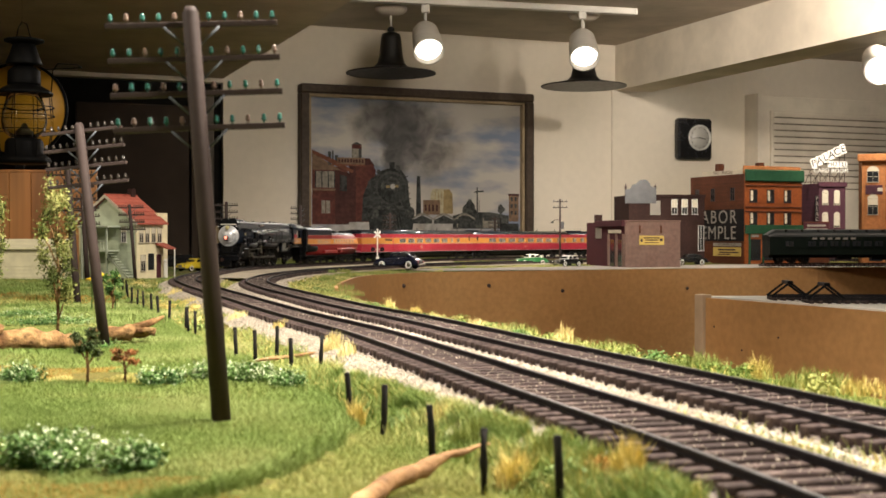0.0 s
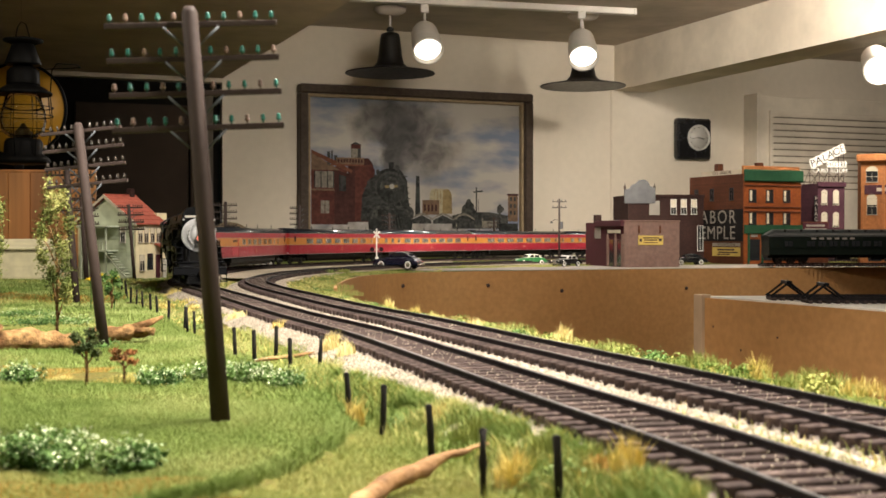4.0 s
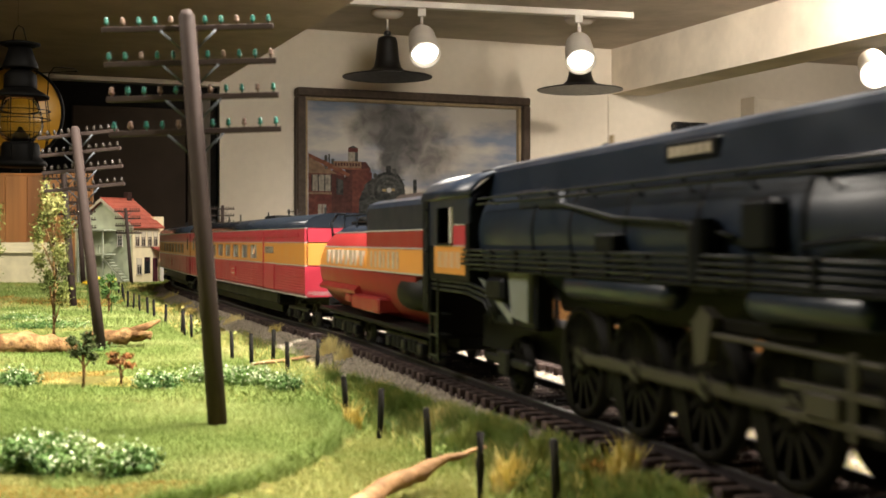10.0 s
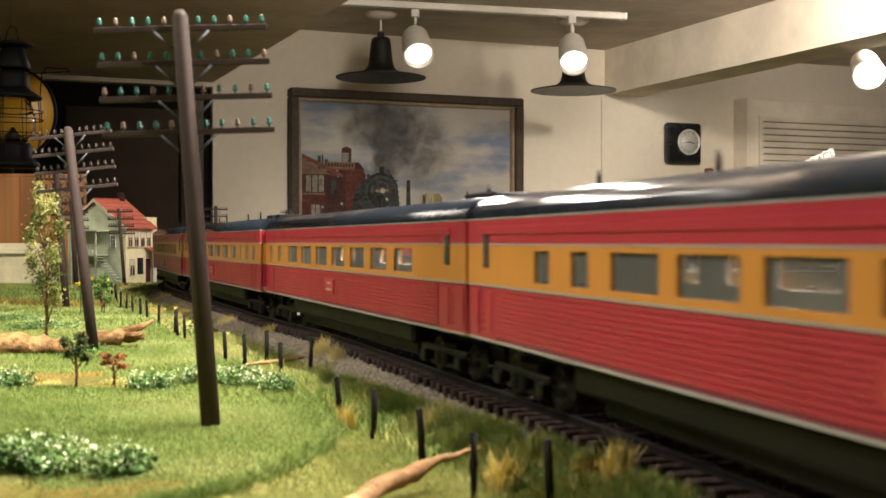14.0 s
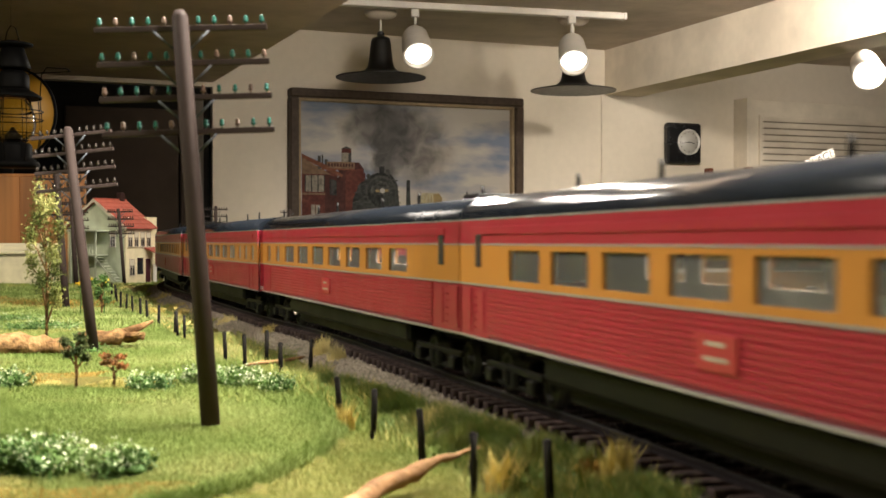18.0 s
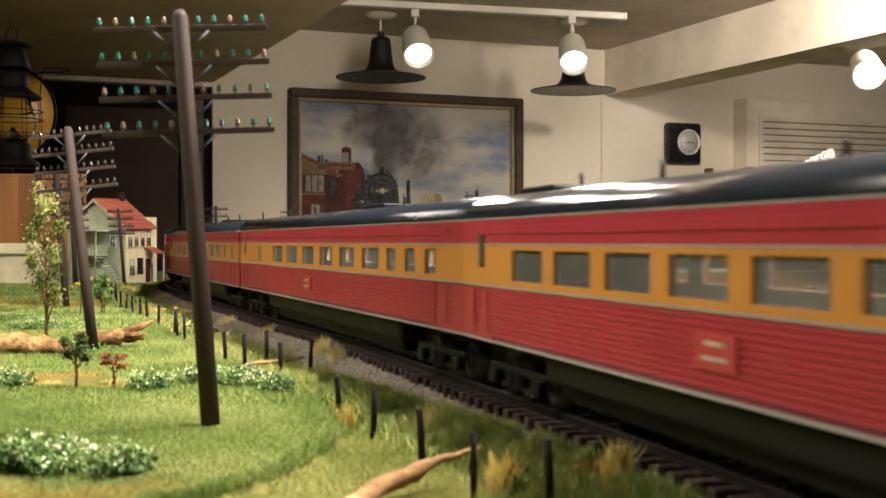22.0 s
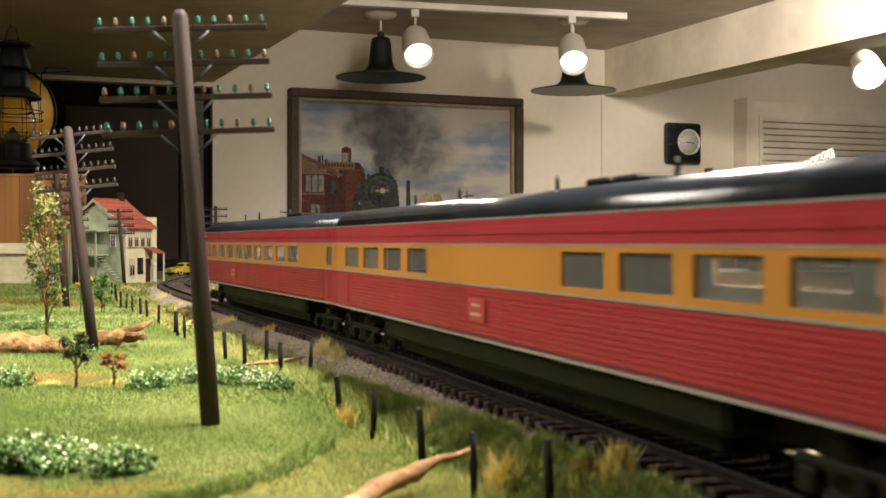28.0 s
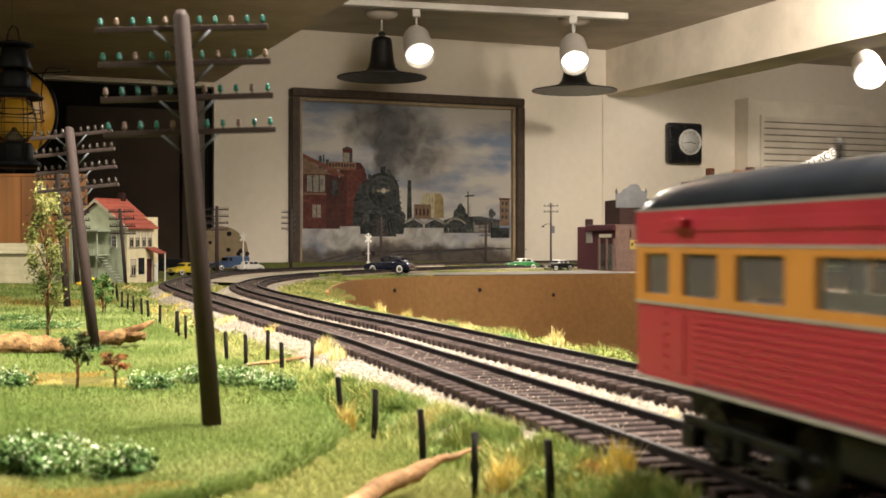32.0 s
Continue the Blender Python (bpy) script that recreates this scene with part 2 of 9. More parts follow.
def cyl(bm, p0, p1, r0, r1=None, seg=12, idx=0, caps=True):
    p0, p1 = Vector(p0), Vector(p1)
    r1 = r0 if r1 is None else r1
    q = (p1 - p0).to_track_quat("Z", "Y").to_matrix().to_4x4()
    m = Matrix.Translation((p0 + p1) / 2) @ q
    out = bmesh.ops.create_cone(bm, cap_ends=caps, segments=seg, radius1=r0, radius2=r1, depth=(p1 - p0).length, matrix=m)["verts"]
    for fc in {fc for v in out for fc in v.link_faces}:
        fc.material_index = idx
    return bm


def ball(bm, c, r, seg=10, idx=0, squash=(1, 1, 1)):
    out = bmesh.ops.create_uvsphere(bm, u_segments=seg, v_segments=max(5, seg // 2 + 1), radius=r, matrix=Matrix.Translation(c) @ Matrix.Diagonal((*squash, 1)))["verts"]
    for fc in {fc for v in out for fc in v.link_faces}:
        fc.material_index = idx
    return bm


def lathe(bm, profile, seg=24, m=None, idx=0, caps=True):
    """A body turned round z from (radius, height) pairs."""
    rings = []
    for r, z in profile:
        ring = []
        for k in range(seg):
            a = 2 * math.pi * k / seg
            v = Vector((r * math.cos(a), r * math.sin(a), z))
            ring.append(bm.verts.new(m @ v if m is not None else v))
        rings.append(ring)
    for a, b in zip(rings, rings[1:]):
        for k in range(seg):
            fc = bm.faces.new((a[k], a[(k + 1) % seg], b[(k + 1) % seg], b[k]))
            fc.material_index = idx
            fc.smooth = True
    for ring, flip in ((rings[0], True), (rings[-1], False)) if caps else ():
        if (ring[0].co - ring[seg // 2].co).length > 1e-5:
            fc = bm.faces.new(ring[::-1] if flip else ring)
            fc.material_index = idx
    return bm


def prism(bm, outline, axis, a, b, idx=0, m=None):
    """A solid from an outline in the plane across axis ('x', 'y', 'z'), from a to b."""
    def at(p, s):
        v = Vector({"x": (s, p[0], p[1]), "y": (p[0], s, p[1]), "z": (p[0], p[1], s)}[axis])
        return m @ v if m is not None else v
    va = [bm.verts.new(at(p, a)) for p in outline]
    vb = [bm.verts.new(at(p, b)) for p in outline]
    n = len(outline)
    fs = [bm.faces.new(va[::-1]), bm.faces.new(vb)]
    fs += [bm.faces.new((va[k], va[(k + 1) % n], vb[(k + 1) % n], vb[k])) for k in range(n)]
    for fc in fs:
        fc.material_index = idx
    bmesh.ops.recalc_face_normals(bm, faces=fs)
    return bm


def tube(bm, pts, r, seg=6, idx=0):
    pts = [Vector(p) for p in pts]
    rings = []
    for k, p in enumerate(pts):
        d = (pts[min(k + 1, len(pts) - 1)] - pts[max(k - 1, 0)]).normalized()
        q = d.to_track_quat("Z", "Y").to_matrix()
        rr = r[k] if isinstance(r, (list, tuple)) else r
        rings.append([bm.verts.new(p + q @ Vector((rr * math.cos(2 * math.pi * j / seg), rr * math.sin(2 * math.pi * j / seg), 0))) for j in range(seg)])
    for a, b in zip(rings, rings[1:]):
        for j in range(seg):
            fc = bm.faces.new((a[j], a[(j + 1) % seg], b[(j + 1) % seg], b[j]))
            fc.material_index, fc.smooth = idx, True
    bm.faces.new(rings[0][::-1]).material_index = idx
    bm.faces.new(rings[-1]).material_index = idx
    return bm


def raw(name, verts, faces, material, parent=None, label=""):
    me = bpy.data.meshes.new(name)
    me.from_pydata(verts, [], faces)
    for one in material if isinstance(material, (list, tuple)) else [material]:
        me.materials.append(one)
    ob = new(name, me)
    if parent is not None:
        ob.parent = parent
    if label:
        ob["label"] = label
    return ob


def words(name, text, size, material, parent, m, depth=0.0004, label="", align="CENTER", spacing=1.0):
    """Raised lettering in the built-in font, turned into a mesh."""
    cu = bpy.data.curves.new(name, "FONT")
    cu.body, cu.size, cu.extrude, cu.align_x, cu.align_y, cu.space_character = text, size, depth, align, "CENTER", spacing
    tmp = bpy.data.objects.new(name, cu)
    scene.collection.objects.link(tmp)
    me = bpy.data.meshes.new_from_object(tmp.evaluated_get(bpy.context.evaluated_depsgraph_get()))
    bpy.data.objects.remove(tmp)
    me.materials.clear()
    me.materials.append(material)
    ob = new(name, me)
    ob.parent = parent
    ob.matrix_basis = m
    if label:
        ob["label"] = label
    return ob


class Way:
    """A smooth line on the deck through given points, known by its length."""

    def __init__(self, pts):
        p = [Vector((*q, 0)) for q in pts]
        p = [2 * p[0] - p[1]] + p + [2 * p[-1] - p[-2]]
        self.pts = []
        for a, b, c, d in zip(p, p[1:], p[2:], p[3:]):
            for k in range(24):
                t = k / 24
                self.pts.append(0.5 * (2 * b + (c - a) * t + (2 * a - 5 * b + 4 * c - d) * t * t + (3 * b - a - 3 * c + d) * t ** 3))
        self.pts.append(p[-2])
        self.s = [0.0]
        for a, b in zip(self.pts, self.pts[1:]):
            self.s.append(self.s[-1] + (b - a).length)
        self.arr = np.array([(q.x, q.y) for q in self.pts])

    def at(self, s):
        return Vector((float(np.interp(s, self.s, self.arr[:, 0])), float(np.interp(s, self.s, self.arr[:, 1])), 0))

    def along(self, s):
        return (self.at(s + 0.02) - self.at(s - 0.02)).normalized()

    def near(self, x, y):
        """The length at the point of the line nearest to (x, y)."""
        return self.s[int(np.argmin((self.arr[:, 0] - x) ** 2 + (self.arr[:, 1] - y) ** 2))]


MAIN = Way([(5.6, 2.0), (4.6, 3.3), (3.3, 4.2), (2.2, 4.6), (1.3, 4.52), (0.73, 4.36), (0.30, 4.08), (0, 3.72), (-0.135, 3.50), (-0.262, 3.25), (-0.37, 3.00), (-0.44, 2.77), (-0.458, 2.5),
            (-0.447, 2.25), (-0.418, 1.98), (-0.36, 1.75), (-0.215, 1.31), (-0.13, 1.06), (-0.056, 0.863), (-0.005, 0.70), (0.041, 0.545),
            (0.088, 0.39), (0.12, 0.27), (0.15, 0.15), (0.185, 0), (0.225, -0.2), (0.30, -0.6), (0.42, -1.2), (0.72, -2.0), (1.3, -2.8), (2.2, -3.4), (3.4, -3.6), (5.0, -3.3), (7.0, -3.0)])
PASSING = Way([(1.6, 3.75), (0.9, 3.72), (0.45, 3.56), (0.12, 3.27), (-0.10, 2.95), (-0.225, 2.62), (-0.285, 2.36), (-0.302, 2.12), (-0.285, 1.86), (-0.235, 1.64), (-0.17, 1.43), (-0.09, 1.18), (-0.02, 0.99),
               (0.057, 0.753), (0.135, 0.515), (0.185, 0.35), (0.235, 0.18), (0.28, 0), (0.33, -0.2), (0.43, -0.6), (0.56, -1.15)])

# ---- the room ----
def slab(name, u0, u1, v0, v1, z0, z1, material, label, kind="structure", category="wall"):
    ob = part(name, box(B(), u0, u1, v0, v1, z0, z1), material)
    ob.matrix_basis = ROOM
    return tagged(ob, label, category, kind=kind)


SLOPE0, SLOPE1, LOWCEIL = -0.564, -0.889, 0.662
slab("wall_north", SLOPE1 + 0.002, 4.2, -0.10, 0, FLOOR, CEIL, M_WALL, "cream painted end wall of the train room")
# End wall running on to the left, its deep shade painted black.
slab("wall_north_west", -3.2, SLOPE1, -0.14, -0.04, FLOOR, LOWCEIL + 0.1, M_BLACK, "end wall under the low ceiling, black for its deep shade")
slab("wall_east", 4.2, 4.3, -0.1, 11, FLOOR, CEIL, M_WALL, "cream painted side wall")
slab("wall_west", -3.3, -3.2, -0.1, 11, FLOOR, CEIL, M_WALL, "cream painted side wall under the low ceiling")
slab("wall_south", -3.3, 4.3, 11, 11.1, FLOOR, CEIL, M_WALL, "cream painted back wall")
slab("floor", -3.3, 4.3, -0.1, 11, FLOOR - 0.1, FLOOR, M_FLOOR, "dark carpeted floor", category="floor")
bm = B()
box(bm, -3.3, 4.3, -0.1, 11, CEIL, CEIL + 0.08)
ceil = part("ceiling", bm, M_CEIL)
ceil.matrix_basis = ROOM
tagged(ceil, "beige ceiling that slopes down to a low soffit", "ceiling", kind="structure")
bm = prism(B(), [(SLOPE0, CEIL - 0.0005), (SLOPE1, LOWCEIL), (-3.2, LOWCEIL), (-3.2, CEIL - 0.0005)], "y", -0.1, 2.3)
# Ceiling paint toned down: a little of the corner's shade is in it.
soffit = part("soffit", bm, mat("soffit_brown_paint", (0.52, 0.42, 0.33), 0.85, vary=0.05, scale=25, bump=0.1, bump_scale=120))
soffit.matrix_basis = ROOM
tagged(soffit, "sloping soffit in the room's corner, toned browner for shade", "soffit", kind="structure")
slab("beam", 0.79, 0.96, 0.0, 11, 0.691, CEIL - 0.001, M_BEAM, "cream boxed beam under the ceiling", category="beam")
slab("trim", SLOPE1 - 0.002, SLOPE1 + 0.022, -0.002, 0.012, FLOOR, LOWCEIL, M_WALL, "cream corner trim of the end wall", category="trim")
slab("trim", 0.772, 0.778, 0, 0.006, FLOOR, 0.69, M_BEAM, "narrow cream batten on the wall", category="trim")
slab("trim", -1.62, SLOPE1 - 0.004, -0.035, 0.02, LOWCEIL - 0.018, LOWCEIL - 0.002, M_BEAM, "thin cream batten below the low ceiling", category="trim")

# Door leaf drawn dark brown to hold the corner's shadow.
door = thing("dark_door", ROOM @ pose(0, 0, 0), "plain door leaf, its shadow painted in as dark brown", "door")
part("leaf", box(B(), -1.42, -1.015, -0.03, 0.0, FLOOR, 0.555, 0.004), M_SHADEWALL, door)
part("frame_post", box(B(), -1.010, -0.985, -0.035, 0.01, FLOOR, 0.60, 0.003), M_SHADEWALL, door)
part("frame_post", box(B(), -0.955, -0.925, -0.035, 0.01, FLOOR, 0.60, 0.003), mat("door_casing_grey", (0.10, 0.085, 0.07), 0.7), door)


def framed_picture():
    t = thing("framed_painting", ROOM @ pose(-0.110, 0.0, 0.280), "large painting of a smoking steam engine in a dark wood frame", "painting")
    W, H = 0.985, 0.745
    fm = stretched(mat("frame_dark_wood", (0.060, 0.043, 0.032), 0.55, vary=0.2, scale=60), 1, 1, 1)
    gilt = mat("frame_inner_slip", (0.27, 0.20, 0.12), 0.6)
    for x0, x1, z0, z1 in ((-W / 2, W / 2, H / 2 - 0.034, H / 2), (-W / 2, W / 2, -H / 2, -H / 2 + 0.034),
                           (-W / 2, -W / 2 + 0.034, -H / 2 + 0.034, H / 2 - 0.034), (W / 2 - 0.034, W / 2, -H / 2 + 0.034, H / 2 - 0.034)):
        part("frame_bar", box(B(), x0, x1, 0.001, 0.055, z0, z1, 0.005), fm, t)
    a, b = W / 2 - 0.034, H / 2 - 0.034
    for x0, x1, z0, z1 in ((-a, a, b - 0.012, b), (-a, a, -b, -b + 0.012), (-a, -a + 0.012, -b + 0.012, b - 0.012), (a - 0.012, a, -b + 0.012, b - 0.012)):
        part("slip_bar", box(B(), x0, x1, 0.001, 0.035, z0, z1, 0.002), gilt, t)
    return t, a - 0.012, b - 0.012


PICTURE, PIC_A, PIC_B = framed_picture()
M_SKY = mat("painted_sky", (0.17, 0.20, 0.27), 0.6, vary=0.10, scale=14, second=(0.40, 0.37, 0.34), mix_scale=5)
part("canvas", box(B(), -PIC_A, PIC_A, 0.001, 0.012, -PIC_B, PIC_B), M_SKY, PICTURE, "canvas painted with a cloudy grey-blue sky")


def pendant(u_v, rim, z_rim, cord_top):
    x, y = u_v
    t = thing("pendant_lamp", pose(x, y, z_rim), "black enamel pendant lamp with a wide flat cone shade", "lamp", "pendant lamps")
    r = rim / 2
    prof = [(r, 0), (r * 0.99, 0.003), (r * 0.62, 0.014), (r * 0.40, 0.022), (r * 0.31, 0.036), (r * 0.27, 0.060), (r * 0.225, 0.125), (r * 0.20, 0.140), (r * 0.09, 0.146)]
    part("shade", lathe(B(), prof + [(0.0005, 0.151)], 40), M_LAMPK, t)
    part("underside", lathe(B(), [(r * 0.985, 0.0008), (r * 0.6, 0.006), (r * 0.34, 0.012), (0.0005, 0.014)], 40), M_LAMPU, t, "grey underside of the shade")
    part("rim", tube(B(), [(r * math.cos(k * math.pi / 20), r * math.sin(k * math.pi / 20), 0.001) for k in range(41)], 0.0022, 6), M_LAMPK, t)
    part("socket_cap", lathe(B(), [(0.013, 0.150), (0.013, 0.160), (0.006, 0.166), (0.0005, 0.166)], 16), M_LAMPK, t)
    part("cord", cyl(B(), (0, 0, 0.16), (0, 0, cord_top - z_rim), 0.0032, seg=8), M_LAMPW, t, "thin pale cord")
    part("ceiling_canopy", lathe(B(), [(0.058, cord_top - z_rim), (0.056, cord_top - z_rim - 0.012), (0.040, cord_top - z_rim - 0.024), (0.0005, cord_top - z_rim - 0.028)], 28), M_CEIL, t)
    return t


def spot_head(x, y, z_track, drop, target, group="track lights"):
    """A white track head on a stem, aimed at target."""
    t = thing("track_light", pose(x, y, z_track), "white cylindrical track spotlight, lit, on a short stem", "spotlight", group)
    part("adapter", box(B(), -0.014, 0.014, -0.014, 0.014, -0.030, -0.002, 0.003), M_LAMPW, t)
    part("stem", cyl(B(), (0, 0, -0.028), (0, 0, -drop), 0.0045, seg=10), M_LAMPW, t)
    way = (Vector(target) - Vector((x, y, z_track - drop))).normalized()
    m = Matrix.Translation((0, 0, -drop)) @ (-way).to_track_quat("Z", "Y").to_matrix().to_4x4()
    part("knuckle", ball(B(), (0, 0, -drop), 0.010, 12), M_LAMPW, t)
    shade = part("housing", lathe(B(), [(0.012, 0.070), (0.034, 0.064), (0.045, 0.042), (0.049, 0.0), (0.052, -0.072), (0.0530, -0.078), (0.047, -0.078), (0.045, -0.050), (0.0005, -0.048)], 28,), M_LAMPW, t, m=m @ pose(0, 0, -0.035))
    part("bulb", lathe(B(), [(0.0005, -0.061), (0.030, -0.064), (0.046, -0.056), (0.046, -0.052), (0.0005, -0.052)][::-1], 24), M_BULB, shade, "glowing warm white bulb face")
    return t


def light_track(x0, y0, x1, y1, z):
    d = Vector((x1 - x0, y1 - y0, 0))
    t = thing("light_track", pose(x0, y0, z, 0, 0, math.degrees(math.atan2(d.y, d.x))), "white lighting track on the ceiling", "track rail")
    part("channel", box(B(), 0, d.length, -0.018, 0.018, 0.0, 0.022, 0.002), M_LAMPW, t)
    part("end_cap", box(B(), d.length, d.length + 0.012, -0.019, 0.019, -0.001, 0.022, 0.002), M_LAMPW, t)
    return t

# ---- the room's lamps and things on the walls ----
pendant((-0.185, 4.33), 0.317, 0.648, CEIL - 0.001)
pendant((0.515, 4.45), 0.310, 0.617, CEIL - 0.001)
light_track(-0.35, 4.09, 0.68, 4.36, 0.861)
spot_head(-0.06, 4.16, 0.861, 0.100, (0.06, 3.40, 0.10))
spot_head(0.49, 4.28, 0.861, 0.105, (0.47, 3.52, 0.10))
spot_head(1.452, 4.08, 0.80, 0.135, (1.30, 3.3, 0.25))
light_track(1.40, 4.07, 1.75, 4.145, 0.800)


def wall_clock():
    t = thing("wall_clock", ROOM @ pose(1.168, 0, 0.494), "square black wall clock with a round silver dial", "clock")
    part("case", box(B(), -0.087, 0.087, 0.0005, 0.040, -0.089, 0.089, 0.009), mat("clock_case_black", (0.012, 0.012, 0.013), 0.25), t)
    lay = pose(0.018, 0.041, 0.005, -90, 0, 0)
    part("bezel", lathe(B(), [(0.056, -0.002), (0.056, 0.006), (0.050, 0.007), (0.049, 0.001), (0.049, -0.002)], 40, lay, caps=False), mat("clock_bezel", (0.60, 0.58, 0.54), 0.35, metal=0.2), t, "polished round bezel")
    face = part("dial", lathe(B(), [(0.0003, -0.0005), (0.049, -0.0005), (0.049, 0.0012), (0.0003, 0.0012)], 40, lay), mat("clock_dial", (0.42, 0.40, 0.36), 0.45, vary=0.05), t, "silver grey dial")
    for k in range(12):
        part("hour_mark", box(B(), 0.040, 0.046, -0.0012, 0.0012, 0.0014, 0.0020, m=lay @ pose(0, 0, 0, 0, 0, 30 * k)), M_LAMPK, face)
    bm = B()
    box(bm, -0.004, 0.030, -0.0018, 0.0018, 0.0024, 0.0030, m=lay @ pose(0, 0, 0, 0, 0, 12))
    box(bm, -0.006, 0.038, -0.0011, 0.0011, 0.0032, 0.0037, m=lay @ pose(0, 0, 0, 0, 0, 172))
    part("clock_hands", bm, M_LAMPK, face).name = "pointer"
    return t


wall_clock()


def louvre_cabinet():
    t = thing("louvred_cabinet", ROOM @ pose(1.47, 0, 0), "cream wall cabinet with a panel of dark louvre slots", "cabinet")
    mm = mat("cabinet_cream", (0.60, 0.53, 0.43), 0.7, vary=0.03)
    part("side_board", box(B(), -0.022, 0.0, 0.0005, 0.10, FLOOR, 0.700, 0.002), mm, t)
    part("front", box(B(), 0.0, 1.9, 0.0005, 0.085, FLOOR, 0.690, 0.002), mm, t)
    dk = mat("slot_dark", (0.13, 0.105, 0.08), 0.8)
    for k in range(12):
        z = 0.600 - k * 0.0285
        part("slat", prism(B(), [(0.085, z + 0.021), (0.0965, z), (0.0925, z), (0.085, z + 0.014)], "x", 0.066, 1.30), mm, t)
        part("slot", box(B(), 0.066, 1.30, 0.0852, 0.0866, z - 0.0040, z - 0.0008), dk, t)
    for x in (0.050, 1.30):
        part("stile", box(B(), x, x + 0.015, 0.0851, 0.0985, 0.29, 0.625), mm, t)
    return t


louvre_cabinet()


def oil_lantern():
    """A black brakeman's lantern with a clear globe and wire guard, hung by its bail."""
    x, y, z0 = -0.878, 2.55, 0.2195
    t = thing("oil_lantern", pose(x, y, z0), "black railway oil lantern with a clear glass globe and wire guard", "lantern")
    part("font", lathe(B(), [(0.0003, 0), (0.052, 0.0), (0.055, 0.005), (0.052, 0.012), (0.040, 0.020), (0.039, 0.044), (0.034, 0.052), (0.0003, 0.056)], 32), M_NEARBLACK, t)
    part("globe", lathe(B(), [(0.030, 0.056), (0.042, 0.066), (0.0465, 0.088), (0.044, 0.110), (0.036, 0.138), (0.032, 0.144), (0.030, 0.142), (0.0425, 0.108), (0.0445, 0.088), (0.040, 0.068), (0.028, 0.058)], 32), M_PANE, t, "clear glass globe")
    part("burner", lathe(B(), [(0.016, 0.054), (0.018, 0.066), (0.008, 0.076), (0.004, 0.084), (0.0003, 0.085)], 16), mat("burner_brass", (0.12, 0.09, 0.05), 0.4, metal=0.8), t)
    part("hood_skirt", lathe(B(), [(0.058, 0.144), (0.059, 0.149), (0.044, 0.158), (0.034, 0.164), (0.0003, 0.164)], 32), M_NEARBLACK, t, "flared black hood skirt")
    part("hood_dome", lathe(B(), [(0.033, 0.164), (0.034, 0.168), (0.033, 0.192), (0.026, 0.200), (0.021, 0.203), (0.0003, 0.203)], 32), M_NEARBLACK, t)
    part("chimney", lathe(B(), [(0.036, 0.206), (0.037, 0.210), (0.030, 0.228), (0.022, 0.252), (0.0003, 0.252)][::1], 32), M_NEARBLACK, t)
    part("neck", lathe(B(), [(0.020, 0.194), (0.020, 0.208)], 20), M_NEARBLACK, t)
    part("cap_brim", lathe(B(), [(0.024, 0.250), (0.040, 0.255), (0.041, 0.259), (0.020, 0.264), (0.0003, 0.265)], 32), M_NEARBLACK, t, "wide cap brim")
    for k in range(8):
        a = 2 * math.pi * k / 8
        c, s = math.cos(a), math.sin(a)
        part("guard_wire", tube(B(), [(0.050 * c, 0.050 * s, 0.010), (0.060 * c, 0.060 * s, 0.070), (0.060 * c, 0.060 * s, 0.105), (0.056 * c, 0.056 * s, 0.146)], 0.0011, 6), M_NEARBLACK, t)
    for zz in (0.070, 0.100, 0.118):
        part("guard_ring", tube(B(), [(0.0605 * math.cos(k * math.pi / 16), 0.0605 * math.sin(k * math.pi / 16), zz) for k in range(33)], 0.0011, 6), M_NEARBLACK, t)
    part("bail", tube(B(), [(0.056, 0, 0.140), (0.060, 0, 0.195), (0.085, -0.045, 0.203), (0.118, -0.02, 0.204), (0.110, 0.035, 0.206), (0.02, 0.05, 0.204), (-0.056, 0, 0.140)], 0.0012, 6), M_NEARBLACK, t)
    part("hanging_loop", tube(B(), [(-0.016, 0, 0.262), (-0.012, 0, 0.285), (-0.004, 0, 0.297), (0.006, 0, 0.292), (0.014, 0, 0.262)], 0.0012, 6), M_NEARBLACK, t)
    part("hanging_wire", tube(B(), [(-0.004, 0, 0.296), (-0.004, 0, CEIL - z0)], 0.00025, 6), M_NEARBLACK, t)
    return t


oil_lantern()
# an amber disc on the backdrop board's top rail
lens = thing("yellow_disc", pose(-1.024, 2.948, 0.374), "round amber-yellow enamel disc with a black rim", "sign disc")
part("plate", lathe(B(), [(0.0003, 0.0), (0.110, 0.0), (0.110, 0.004), (0.0003, 0.005)], 48, pose(0, 0, 0, 90)), mat("disc_amber", (0.36, 0.18, 0.010), 0.45, vary=0.08), lens)
part("rim", lathe(B(), [(0.110, -0.001), (0.116, -0.001), (0.116, 0.007), (0.110, 0.007)], 48, pose(0, 0, 0, 90), caps=False), M_NEARBLACK, lens)
part("foot", box(B(), -0.010, 0.010, -0.010, 0.002, -0.1445, -0.112, 0.001), M_NEARBLACK, lens)

# the wooden backdrop board behind the houses
board = thing("wooden_backdrop", pose(-1.62, 2.90, -0.013, 0, 0, 4), "varnished brown plank backdrop behind the houses", "backdrop board")
M_PLANK = stretched(mat("varnished_wood", (0.44, 0.19, 0.055), 0.45, vary=0.35, scale=30, second=(0.30, 0.115, 0.032), mix_scale=9, random_ob=0.25, bump=0.1), 1, 1, 0.08)
for k in range(15):
    part("plank", box(B(), k * 0.052, k * 0.052 + 0.0512, 0, 0.012, 0.0, 0.236, 0.0012), M_PLANK, board)
part("cap_rail", box(B(), -0.002, 0.78, -0.002, 0.014, 0.236, 0.242, 0.001), M_PLANK, board)

